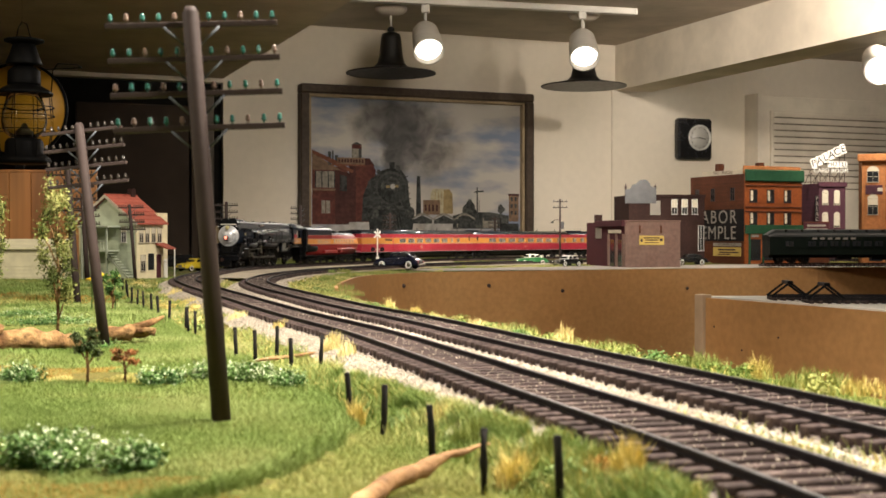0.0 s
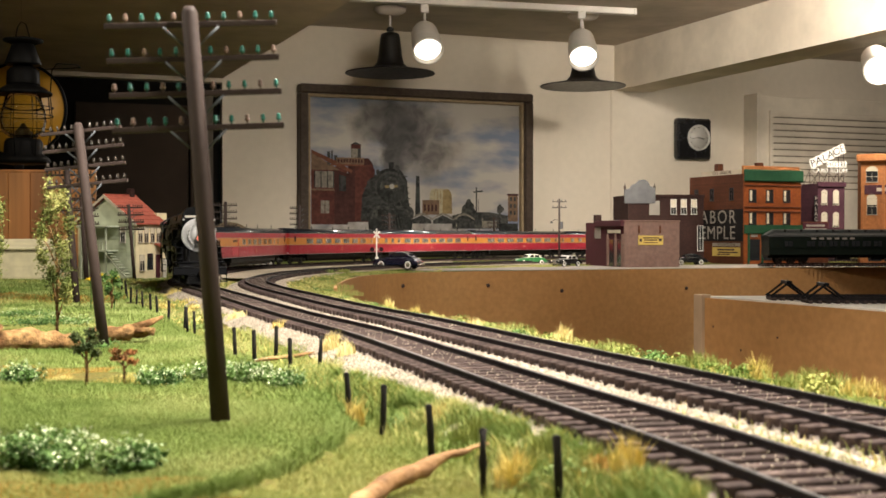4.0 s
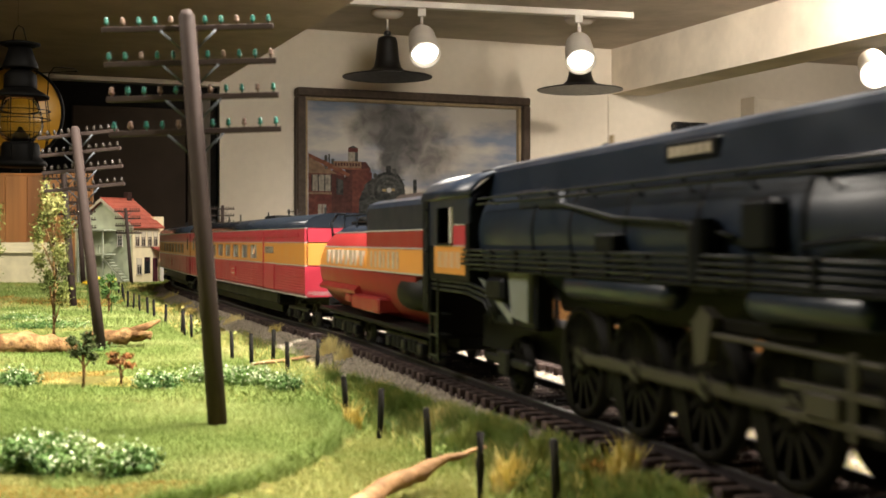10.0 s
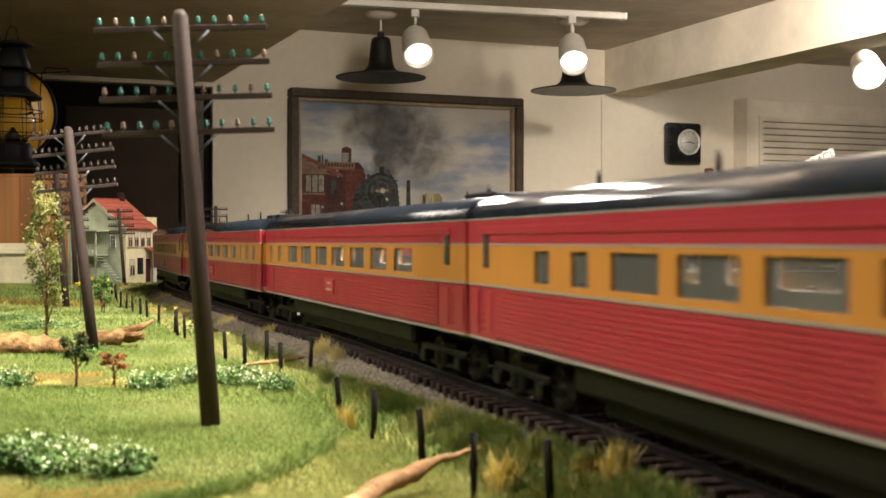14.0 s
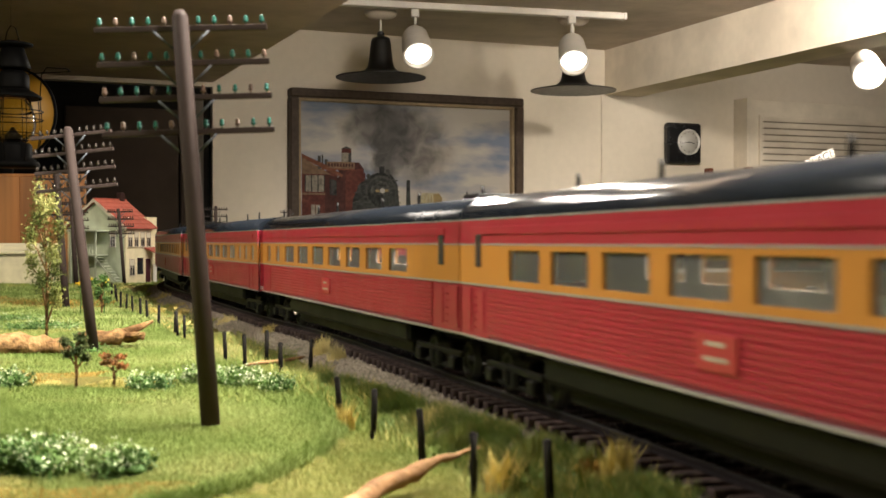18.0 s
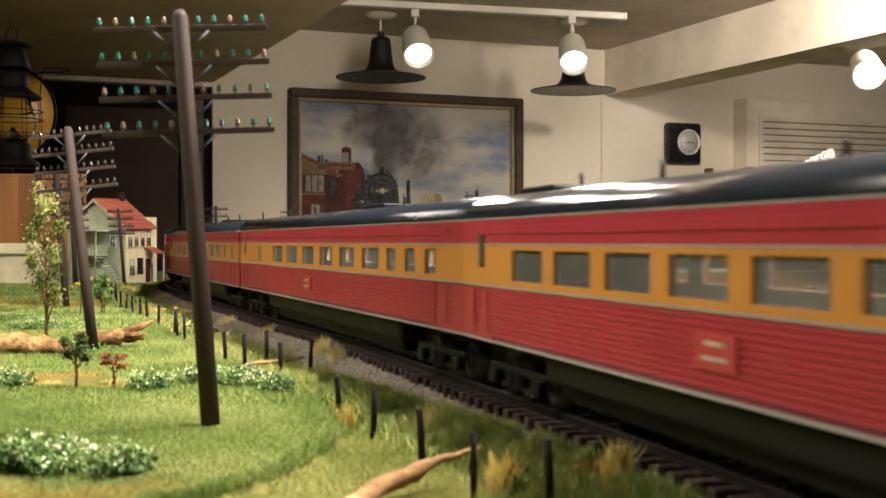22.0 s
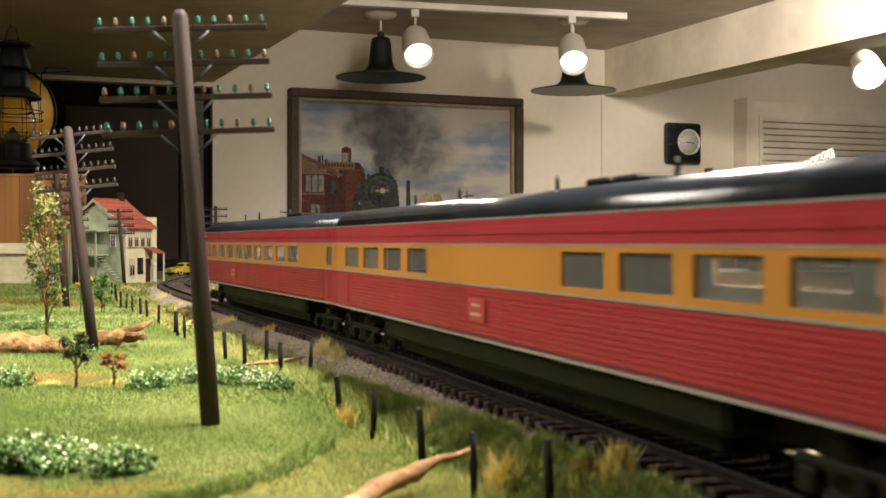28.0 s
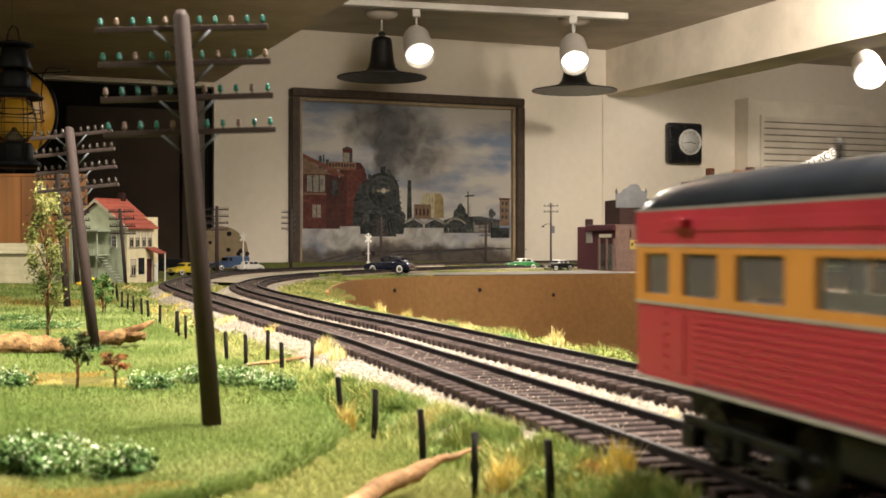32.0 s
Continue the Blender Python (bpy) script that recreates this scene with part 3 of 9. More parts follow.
# plain round hardboard cut-out by the bend
cut = thing("hardboard_cutout", pose(-0.598, 3.42, -0.013, 0, 0, 10), "round-topped brown hardboard panel with dark holes", "board")
prof = [(-0.075, 0)] + [(0.075 * math.cos(math.pi - k * math.pi / 20), 0.046 + 0.075 * math.sin(k * math.pi / 20)) for k in range(21)] + [(0.075, 0)]
part("panel", prism(B(), prof, "y", 0, 0.006), mat("old_hardboard", (0.22, 0.165, 0.10), 0.7, vary=0.15, scale=60), cut)
for x, z, r in ((-0.030, 0.075, 0.005), (0.022, 0.100, 0.007), (0.020, 0.055, 0.006), (0.055, 0.050, 0.008)):
    part("hole", cyl(B(), (x, -0.0012, z), (x, 0.001, z), r, seg=16), M_BLACK, cut)

# ---- the layout's deck ----
INNER = Way([(0.62, -1.2), (0.42, -0.5), (0.35, -0.1), (0.30, 0.25), (0.255, 0.48), (0.205, 0.66), (0.152, 0.82), (0.10, 0.97), (0.03, 1.15), (-0.045, 1.34), (-0.12, 1.6), (-0.165, 1.85),
             (-0.178, 2.1), (-0.165, 2.42), (-0.10, 2.61), (0.02, 2.74), (0.28, 2.85), (0.57, 2.98), (1.13, 3.15), (2.3, 3.5)])
OUTER = Way([(-1.3, -1.2), (-1.3, 0.2), (-1.3, 1.2), (-1.3, 2.2), (-1.27, 3.2), (-1.2, 4.0), (-0.7, 4.52), (0.2, 4.88), (1.2, 5.27), (2.3, 5.7)])


def track_gap(x, y):
    return float(np.sqrt(min(((MAIN.arr - (x, y)) ** 2).sum(1).min(), ((PASSING.arr - (x, y)) ** 2).sum(1).min())))


def track_gaps(x, y):
    """The distance to the nearest track's middle for arrays of points."""
    lines = np.concatenate([MAIN.arr, PASSING.arr])
    out = np.empty(len(x))
    for k in range(0, len(x), 2000):
        dx = x[k:k + 2000, None] - lines[None, :, 0]
        dy = y[k:k + 2000, None] - lines[None, :, 1]
        out[k:k + 2000] = np.sqrt((dx * dx + dy * dy).min(1))
    return out


def lip_line(y):
    """Where the hump in the field ends, for each y."""
    return float(np.interp(y, (0.33, 0.398, 0.42, 0.453, 0.495, 0.542, 0.62), (-0.125, -0.0748, -0.0655, -0.0552, -0.0447, -0.0414, -0.060)))


def ground_z(x, y, g=None):
    """The deck's height: a low ballast bank along the tracks, and a rolling field."""
    g = track_gap(x, y) if g is None else g
    n = noise.noise(Vector((x * 5, y * 5, 0.3))) * 0.006 + noise.noise(Vector((x * 17, y * 17, 4.0))) * 0.0022
    field = -0.0175 + n * min(1.0, max(0.0, (g - 0.05) / 0.08))
    if -0.30 < x < 0.12 and y < 0.62:                     # a mown hump with a steep lip towards the track
        d = x - lip_line(y)
        k = min(1.0, max(0.0, (d + 0.002) / 0.004))
        fade = min(1.0, (0.62 - y) / 0.06) * math.exp(-abs(d) / 0.09)
        field += fade * (0.0010 - 0.0042 * k * k * (3 - 2 * k))
    if y > 2.45:
        field = max(field, -0.0135) if g > 0.06 else field
        field = min(field, -0.011)
    if g < 0.030:
        return -0.0082
    if g < 0.062:
        k = (g - 0.030) / 0.032
        return -0.0082 + (field + 0.0082) * (k * k * (3 - 2 * k))
    return field


NU, NV = 330, 120
verts, faces = [], []
cross = [(k / NV) ** 1.55 for k in range(NV + 1)]
for i in range(NU + 1):
    a = INNER.at(INNER.s[-1] * i / NU)
    b = OUTER.at(OUTER.s[-1] * i / NU)
    for c in cross:
        p = a.lerp(b, c)
        verts.append((p.x, p.y))
plan = np.array(verts)
verts = [(x, y, ground_z(x, y, g) - (0.0014 if g > 0.062 and y < 1.6 else 0.0)) for (x, y), g in zip(verts, track_gaps(plan[:, 0], plan[:, 1]))]
for i in range(NU):
    for j in range(NV):
        k = i * (NV + 1) + j
        faces.append((k, k + 1, k + NV + 2, k + NV + 1))
ground = raw("ground", verts, faces, [M_GROUND, M_ROADBED])
mids = plan[np.array(faces)].mean(1)
for poly, (x, y), g in zip(ground.data.polygons, mids, track_gaps(mids[:, 0], mids[:, 1])):
    poly.material_index = int(g < 0.046 + 0.008 * noise.noise(Vector((x * 40, y * 40, 2.0))) and y < 2.5)
for poly in ground.data.polygons:
    poly.use_smooth = True
tagged(ground, "model field and town ground of turf and earth", "ground", kind="structure")


def ribbon(way, s0, s1, step, off0, off1, z0, z1, name, material, parent=None):
    vs, fs = [], []
    n = int((s1 - s0) / step)
    for k in range(n + 1):
        s = s0 + (s1 - s0) * k / n
        p, d = way.at(s), way.along(s)
        side = Vector((-d.y, d.x, 0))
        for o, z in ((off0, z0), (off1, z0), (off1, z1), (off0, z1)):
            q = p + side * o
            vs.append((q.x, q.y, z))
    for k in range(n):
        for j in range(4):
            fs.append((k * 4 + j, k * 4 + (j + 1) % 4, k * 4 + 4 + (j + 1) % 4, k * 4 + 4 + j))
    fs += [(0, 1, 2, 3), (n * 4 + 3, n * 4 + 2, n * 4 + 1, n * 4)]
    return raw(name, vs, fs, material, parent)


TURN = INNER.near(-0.165, 1.85)
near_fascia = ribbon(INNER, 0.02, TURN, 0.03, -0.0055, -0.0005, -0.62, -0.0225, "fascia", M_HARDB)
tagged(near_fascia, "brown hardboard fascia below the field's edge", "fascia", kind="structure")
fascia = ribbon(INNER, TURN, INNER.s[-1] - 0.02, 0.03, -0.0055, -0.0005, -0.62, -0.0125, "fascia", M_HARDB)
tagged(fascia, "curved brown hardboard fascia along the layout's inner edge", "fascia", kind="structure")

GAUGE = 0.0318


def lay_track(way, s0, s1, near0, near1, name):
    t = thing(name, pose(0, 0, 0), "model railway track with dark ties and brown rails in pale ballast", "railway track")
    for side in (1, -1):
        o = side * GAUGE / 2
        rail = ribbon(way, s0, s1, 0.02, o - 0.0007, o + 0.0007, -0.0024, -0.0005, "rail", M_RAIL, t)
        ribbon(way, s0, s1, 0.02, o - 0.0014, o + 0.0014, -0.0029, -0.0024, "rail_foot", M_RAIL, rail)
        ribbon(way, s0, s1, 0.02, o - 0.0009, o + 0.0009, -0.0005, 0.0, "rail_head", M_RAILTOP, rail)
    tie = None
    s = s0
    far_v, far_f = [], []
    rnd = random.Random(4)
    while s < s1:
        p, d = way.at(s), way.along(s)
        a = math.degrees(math.atan2(d.y, d.x)) + rnd.uniform(-1.5, 1.5)
        m = pose(p.x, p.y, -0.0029, 0, 0, a) @ pose(0, rnd.uniform(-0.0006, 0.0006), 0)
        if near0 <= s <= near1:
            if tie is None:
                tie = part("tie", box(B(), -0.0025, 0.0025, -0.027, 0.027, -0.0058, 0, 0.0005), M_TIE, t, m=m)
            else:
                again(tie, m)
        else:
            k = len(far_v)
            for x in (-0.0025, 0.0025):
                for y in (-0.027, 0.027):
                    for z in (-0.0058, 0):
                        far_v.append(tuple(m @ Vector((x, y, z))))
            far_f += [(k + a_, k + b_, k + c_, k + d_) for a_, b_, c_, d_ in ((0, 1, 3, 2), (4, 6, 7, 5), (0, 4, 5, 1), (2, 3, 7, 6), (1, 5, 7, 3), (0, 2, 6, 4))]
        s += 0.0118
    ob = raw("ties_further_off", far_v, far_f, [M_TIE], t)
    tagged(ob, kind="stuff")
    return t


main_end = MAIN.near(0.42, -1.2)
lay_track(MAIN, MAIN.near(2.2, 4.6), main_end, MAIN.near(-0.36, 1.75), MAIN.near(0.13, 0.22), "main_track")
lay_track(PASSING, 0.05, PASSING.s[-1] - 0.03, PASSING.near(-0.235, 1.64), PASSING.near(0.2, 0.3), "passing_track")

# ---- the train ----
EAVE, BELT_HI, BELT_LO, SKIRT, HALF = 0.0742, 0.0634, 0.0474, 0.0240, 0.0305
M_INSIDE = mat("coach_interior", (0.74, 0.73, 0.70), 0.8, vary=0.1)
M_PLAQUE = mat("coach_plaque_red", (0.46, 0.045, 0.05), 0.5, vary=0.1)
M_TENDERLETTER = mat("worn_silver_lettering", (0.42, 0.34, 0.26), 0.5, vary=0.25, scale=300)
M_LETTER = mat("dull_silver_lettering", (0.50, 0.42, 0.34), 0.5)
M_TRUCK = mat("truck_black", (0.006, 0.0056, 0.005), 0.55, vary=0.25, scale=200, spec=0.2)
M_WHEEL = mat("wheel_dark_steel", (0.022, 0.021, 0.020), 0.45, metal=0.6, vary=0.2)


def truck(parent, x, axles=2, wheel_r=0.0092):
    """A passenger truck: side frames with journals and springs, and wheelsets."""
    t = part("truck", box(B(), -0.010, 0.010, -0.020, 0.020, 0.010, 0.0165, 0.001), M_TRUCK, parent, m=pose(x, 0, 0))
    span = 0.052 if axles == 2 else 0.066
    xs = [-span / 2 + span * k / (axles - 1) for k in range(axles)]
    for side in (1, -1):
        bm = B()
        y = side * 0.0225
        box(bm, -span / 2 - 0.008, span / 2 + 0.008, y - 0.0014, y + 0.0014, 0.0115, 0.0142, 0.0005)
        box(bm, -span / 2 + 0.006, span / 2 - 0.006, y - 0.0010, y + 0.0010, 0.0052, 0.0070, 0.0004)
        for xx in xs:
            box(bm, xx - 0.0038, xx + 0.0038, y - 0.0025 + side * 0.001, y + 0.0025 + side * 0.001, 0.0055, 0.0118, 0.0008)
        for xx in [(a + b) / 2 for a, b in zip(xs, xs[1:])]:
            for dx in (-0.0045, 0.0045):
                cyl(bm, (xx + dx, y + side * 0.001, 0.0062), (xx + dx, y + side * 0.001, 0.0125), 0.0026, seg=8)
        part("side_frame", bm, M_TRUCK, t)
    for xx in xs:
        bm = B()
        cyl(bm, (xx, -0.017, wheel_r), (xx, 0.017, wheel_r), 0.0016, seg=8)
        for side in (1, -1):
            a, b = side * 0.0137, side * 0.0166
            lathe(bm, [(wheel_r + 0.0007, 0), (wheel_r + 0.0007, 0.0008), (wheel_r, 0.0010), (wheel_r - 0.0003, 0.0034), (wheel_r * 0.75, 0.0034), (wheel_r * 0.68, 0.0022), (0.0024, 0.0024), (0.0022, 0.0036), (0.0004, 0.0037)], 20,
                  Matrix.Translation((xx, side * 0.0132, wheel_r)) @ pose(0, 0, 0, -90 * side, 0, 0))
        part("wheelset", bm, M_WHEEL, t)
    return t


def coach(L, label, windows, doors, end_wall_windows=True, tail=False, plaque=0.0, vents=(0.62, 0.66), blank_front=False):
    """A fluted passenger car, built hollow. x forwards. windows: (x, width) pairs from its middle; doors: x of vestibule doors."""
    t = thing("passenger_car", pose(0, 0, 0), label, "railway carriage", "passenger cars of the train")
    h = L / 2 - 0.0011
    wz0, wz1 = BELT_LO + 0.0022, BELT_HI - 0.0018
    for side in (1, -1):
        y0, y1 = (HALF - 0.0013, HALF) if side > 0 else (-HALF, -HALF + 0.0013)
        # lower side with rounded flutes
        n = 10
        prof = [(side * (HALF - 0.0022), SKIRT)]
        step = (BELT_LO - 0.0012 - SKIRT - 0.0022) / n
        for k in range(n):
            z = SKIRT + 0.0022 + k * step
            prof += [(side * (HALF - 0.0004), z), (side * HALF, z + 0.00035), (side * HALF, z + step - 0.00055), (side * (HALF - 0.0005), z + step - 0.0003)]
        prof += [(side * (HALF - 0.0004), BELT_LO - 0.0010), (side * (HALF - 0.0022), BELT_LO - 0.0010)]
        low = part("fluted_side", prism(B(), prof, "x", -h + 0.040, h if blank_front else h - 0.040), M_RED, t)
        for s_ in (-1,) if blank_front else (1, -1):
            ys = sorted((side * (HALF - 0.0013), side * (HALF - 0.0006)))
            end = part("vestibule_side", box(B(), *sorted((s_ * h, s_ * (h - 0.040))), ys[0], ys[1], SKIRT, BELT_LO - 0.0010), M_RED, t)
            ys = sorted((side * (HALF - 0.0006), side * (HALF - 0.0001)))
            part("equipment_panel", box(B(), *sorted((s_ * (h - 0.034), s_ * (h - 0.024))), ys[0], ys[1], SKIRT + 0.003, BELT_LO - 0.003, 0.0003), M_RED, end)
            for q in range(6):
                part("step_rung", box(B(), *sorted((s_ * (h - 0.022), s_ * (h - 0.018))), ys[0], ys[1], SKIRT + 0.004 + q * 0.0032, SKIRT + 0.0048 + q * 0.0032), M_RED, end)
        for x in doors:
            x2 = math.copysign(h - 0.0095, x)
            d = part("vestibule_door", box(B(), x2 - 0.0070, x2 + 0.0070, *sorted((side * (HALF - 0.0008), side * HALF)), SKIRT + 0.002, BELT_LO - 0.002, 0.0003), M_RED, t)
            part("grab_rail", cyl(B(), (x2 + 0.0085, side * (HALF + 0.0006), SKIRT + 0.006), (x2 + 0.0085, side * (HALF + 0.0006), BELT_LO - 0.003), 0.0003, seg=6), M_RED, d)
        if plaque is not None:
            pl = part("plaque", box(B(), plaque - 0.011, plaque + 0.011, min(side * HALF, side * (HALF + 0.0009)), max(side * HALF, side * (HALF + 0.0009)), 0.0312, 0.0412, 0.0003), M_PLAQUE, t, "small red plaque with worn gilt bars")
            bm = B()
            for zz, ww in ((0.0385, 0.005), (0.0345, 0.0065)):
                ys = sorted((side * (HALF + 0.0009), side * (HALF + 0.0012)))
                box(bm, plaque - ww, plaque + ww, ys[0], ys[1], zz - 0.0006, zz + 0.0006)
            part("plaque_bar", bm, M_LETTER, pl)
        # stripes
        for z0, z1 in ((SKIRT - 0.0003, SKIRT + 0.0006), (BELT_LO - 0.0010, BELT_LO - 0.0002), (BELT_HI + 0.0001, BELT_HI + 0.0008), (EAVE - 0.0001, EAVE + 0.0005)):
            ys = sorted((side * (HALF - 0.0020), side * (HALF + 0.0003)))
            part("silver_stripe", box(B(), -h, h, ys[0], ys[1], z0, z1), M_SILVER, t)
        # window band: rails above and below, piers between
        bm = B()
        box(bm, -h, h, y0, y1, BELT_LO - 0.0002, wz0)
        box(bm, -h, h, y0, y1, wz1, BELT_HI + 0.0001)
        cuts = sorted((x - w / 2, x + w / 2) for x, w in windows)
        last = -h
        for a, b in cuts:
            if a > last:
                box(bm, last, a, y0, y1, wz0, wz1)
            last = b
        box(bm, last, h, y0, y1, wz0, wz1)
        part("window_band", bm, M_ORANGE, t, "orange window band")
        bm = B()
        l0, l1 = sorted((side * (HALF - 0.0024), side * (HALF - 0.0018)))
        box(bm, -h + 0.004, h - 0.004, l0, l1, SKIRT + 0.004, wz0)
        box(bm, -h + 0.004, h - 0.004, l0, l1, wz1, EAVE - 0.001)
        last = -h + 0.004
        for a, b in cuts:
            if a > last:
                box(bm, last, a, l0, l1, wz0, wz1)
            last = b
        box(bm, last, h - 0.004, l0, l1, wz0, wz1)
        part("inner_lining", bm, M_INSIDE, t, "dull grey lining inside the car")
        for x, w in windows:
            ys = sorted((side * (HALF - 0.0016), side * (HALF - 0.0011)))
            p = part("window_pane", box(B(), x - w / 2, x + w / 2, ys[0], ys[1], wz0, wz1), M_CLEARPANE, t)
            p.visible_shadow = False
        # letterboard with a shallow rib
        bm = B()
        box(bm, -h, h, y0, y1, BELT_HI + 0.0008, EAVE - 0.0001)
        ys = sorted((side * HALF, side * (HALF + 0.0007)))
        box(bm, -h + 0.02, h - 0.02, ys[0], ys[1], BELT_HI + 0.0045, EAVE - 0.0030, 0.0002)
        lb = part("letterboard", bm, M_RED, t)
        bm = B()
        for k in range(9):
            ys = sorted((side * (HALF + 0.0007), side * (HALF + 0.0008)))
            box(bm, -0.045 + k * 0.0098, -0.045 + k * 0.0098 + 0.0034, ys[0], ys[1], 0.0685, 0.0696)
        part("lettering", bm, M_PLAQUE, lb)
        for x in doors:
            ys = sorted((side * (HALF - 0.0010), side * (HALF + 0.0008)))
            part("door_window", box(B(), x - 0.0032, x + 0.0032, ys[0], ys[1], BELT_LO + 0.0068, BELT_HI + 0.0048, 0.0004), M_COACHWIN, t, "narrow dark door window")
    # roof
    pts = []
    for k in range(13):
        a = math.pi * k / 12
        pts.append((math.copysign(abs(math.cos(a)) ** 0.75, math.cos(a)) * (HALF + 0.0002), EAVE + 0.0006 + 0.0112 * math.sin(a) ** 0.85))
    bm = B()
    rings = []
    stations = [(-h, 1.0), (h, 1.0)] if not tail else [(-h, 0.35), (-h + 0.004, 0.62), (-h + 0.012, 0.86), (-h + 0.026, 0.98), (-h + 0.04, 1.0), (h, 1.0)]
    for x, k in stations:
        rings.append([bm.verts.new((x, y * (0.9 + 0.1 * k), EAVE + 0.0006 + (z - EAVE - 0.0008) * k)) for y, z in pts])
    for a, b in zip(rings, rings[1:]):
        for j in range(len(pts) - 1):
            bm.faces.new((a[j], a[j + 1], b[j + 1], b[j])).smooth = True
    bm.faces.new(rings[0]), bm.faces.new(rings[-1][::-1])
    bmesh.ops.recalc_face_normals(bm, faces=bm.faces[:])
    roof = part("roof", bm, M_ROOF, t, "glossy black rounded roof")
    for k, fx in enumerate((-0.40, -0.22, -0.02, 0.18, 0.36)):
        part("roof_fin", prism(B(), [(-0.0012, 0), (0.0012, 0), (0.0010, 0.006), (-0.0004, 0.008)], "y", -0.0006, 0.0006), M_UNDER, roof, m=pose(fx * L, 0.0 if k % 2 else 0.006, EAVE + 0.0112))
    for fx in vents:
        part("roof_vent", box(B(), -0.010, 0.010, -0.012, 0.012, 0, 0.0035, 0.001), M_UNDER, roof, m=pose((fx - 0.5) * 2 * h * 0.96, 0, EAVE + 0.0102))
    # ends, floor, interior
    for s_ in (1, -1):
        x0, x1 = sorted((s_ * (h - 0.0025), s_ * h))
        for z0, z1, mm in ((SKIRT, BELT_LO - 0.001, M_RED), (BELT_LO - 0.0002, BELT_HI + 0.0001, M_ORANGE), (BELT_HI + 0.0008, EAVE, M_RED)):
            part("end_panel", box(B(), x0, x1, -HALF + 0.0023, HALF - 0.0023, z0, z1), mm, t)
        xs = sorted((s_ * h, s_ * (h + 0.0006)))
        bm = B()
        for z in range(11):
            box(bm, xs[0], xs[1] - (0.0003 if z % 2 else 0), -0.0095, 0.0095, 0.020 + z * 0.0046, 0.020 + z * 0.0046 + 0.0042)
        if not (tail and s_ < 0):
            part("diaphragm", bm, M_UNDER, t, "black bellows diaphragm")
        else:
            bm.free()
            part("end_door", box(B(), xs[0], xs[0] + 0.0008, -0.008, 0.008, 0.018, 0.062), M_RED, t)
        part("coupler", box(B(), *sorted((s_ * (h - 0.006), s_ * (h + 0.0006))), -0.0022, 0.0022, 0.0095, 0.0135, 0.0006), M_TRUCK, t)
    part("car_floor", box(B(), -h, h, -HALF + 0.0024, HALF - 0.0024, SKIRT + 0.001, SKIRT + 0.004), M_INSIDE, t)
    bm = B()
    for k in range(int(L / 0.024)):
        x = -h + 0.03 + k * 0.024
        if x < h - 0.03:
            for y in (-0.018, 0.018):
                box(bm, x - 0.002, x + 0.002, y - 0.008, y + 0.008, SKIRT + 0.004, BELT_LO - 0.004, 0.0008)
                box(bm, x - 0.002, x + 0.009, y - 0.008, y + 0.008, SKIRT + 0.004, SKIRT + 0.012, 0.0008)
    part("seating", bm, M_INSIDE, t, "rows of dim seats inside")
    bm = B()
    box(bm, -h * 0.62, h * 0.62, -HALF + 0.004, HALF - 0.004, 0.0125, SKIRT - 0.0004, 0.002)
    part("skirt", bm, M_DARKSKIRT, t, "dark olive underfloor skirt")
    bm = B()
    box(bm, -h, h, -0.012, 0.012, 0.0118, SKIRT + 0.001)
    box(bm, -h * 0.58, h * 0.58, -0.020, 0.020, 0.0058, 0.0130, 0.001)
    for k, x in enumerate((-0.16, 0.14)):
        cyl(bm, (x * L / 0.5, 0.01, 0.012), (x * L / 0.5 + 0.03, 0.01, 0.012), 0.005, seg=10)
    part("underframe", bm, M_UNDER, t)
    truck(t, h - 0.052), truck(t, -h + 0.052)
    if tail:
        for side in (1, -1):
            lamp = part("tail_lamp", prism(B(), [(-h + 0.030, 0.0688), (-h + 0.040, 0.0690), (-h + 0.040, 0.0712), (-h + 0.033, 0.0716)], "y", *sorted((side * HALF, side * (HALF + 0.0035)))), M_RED, t, "small red tail lamp housing")
            part("tail_lens", box(B(), -h + 0.0292, -h + 0.0302, *sorted((side * (HALF + 0.0006), side * (HALF + 0.0030))), 0.0692, 0.0708), M_RED, lamp)
    return t


DRIVER_X = (0.148, 0.1945, 0.241, 0.2875)
DRIVER_R = 0.0205


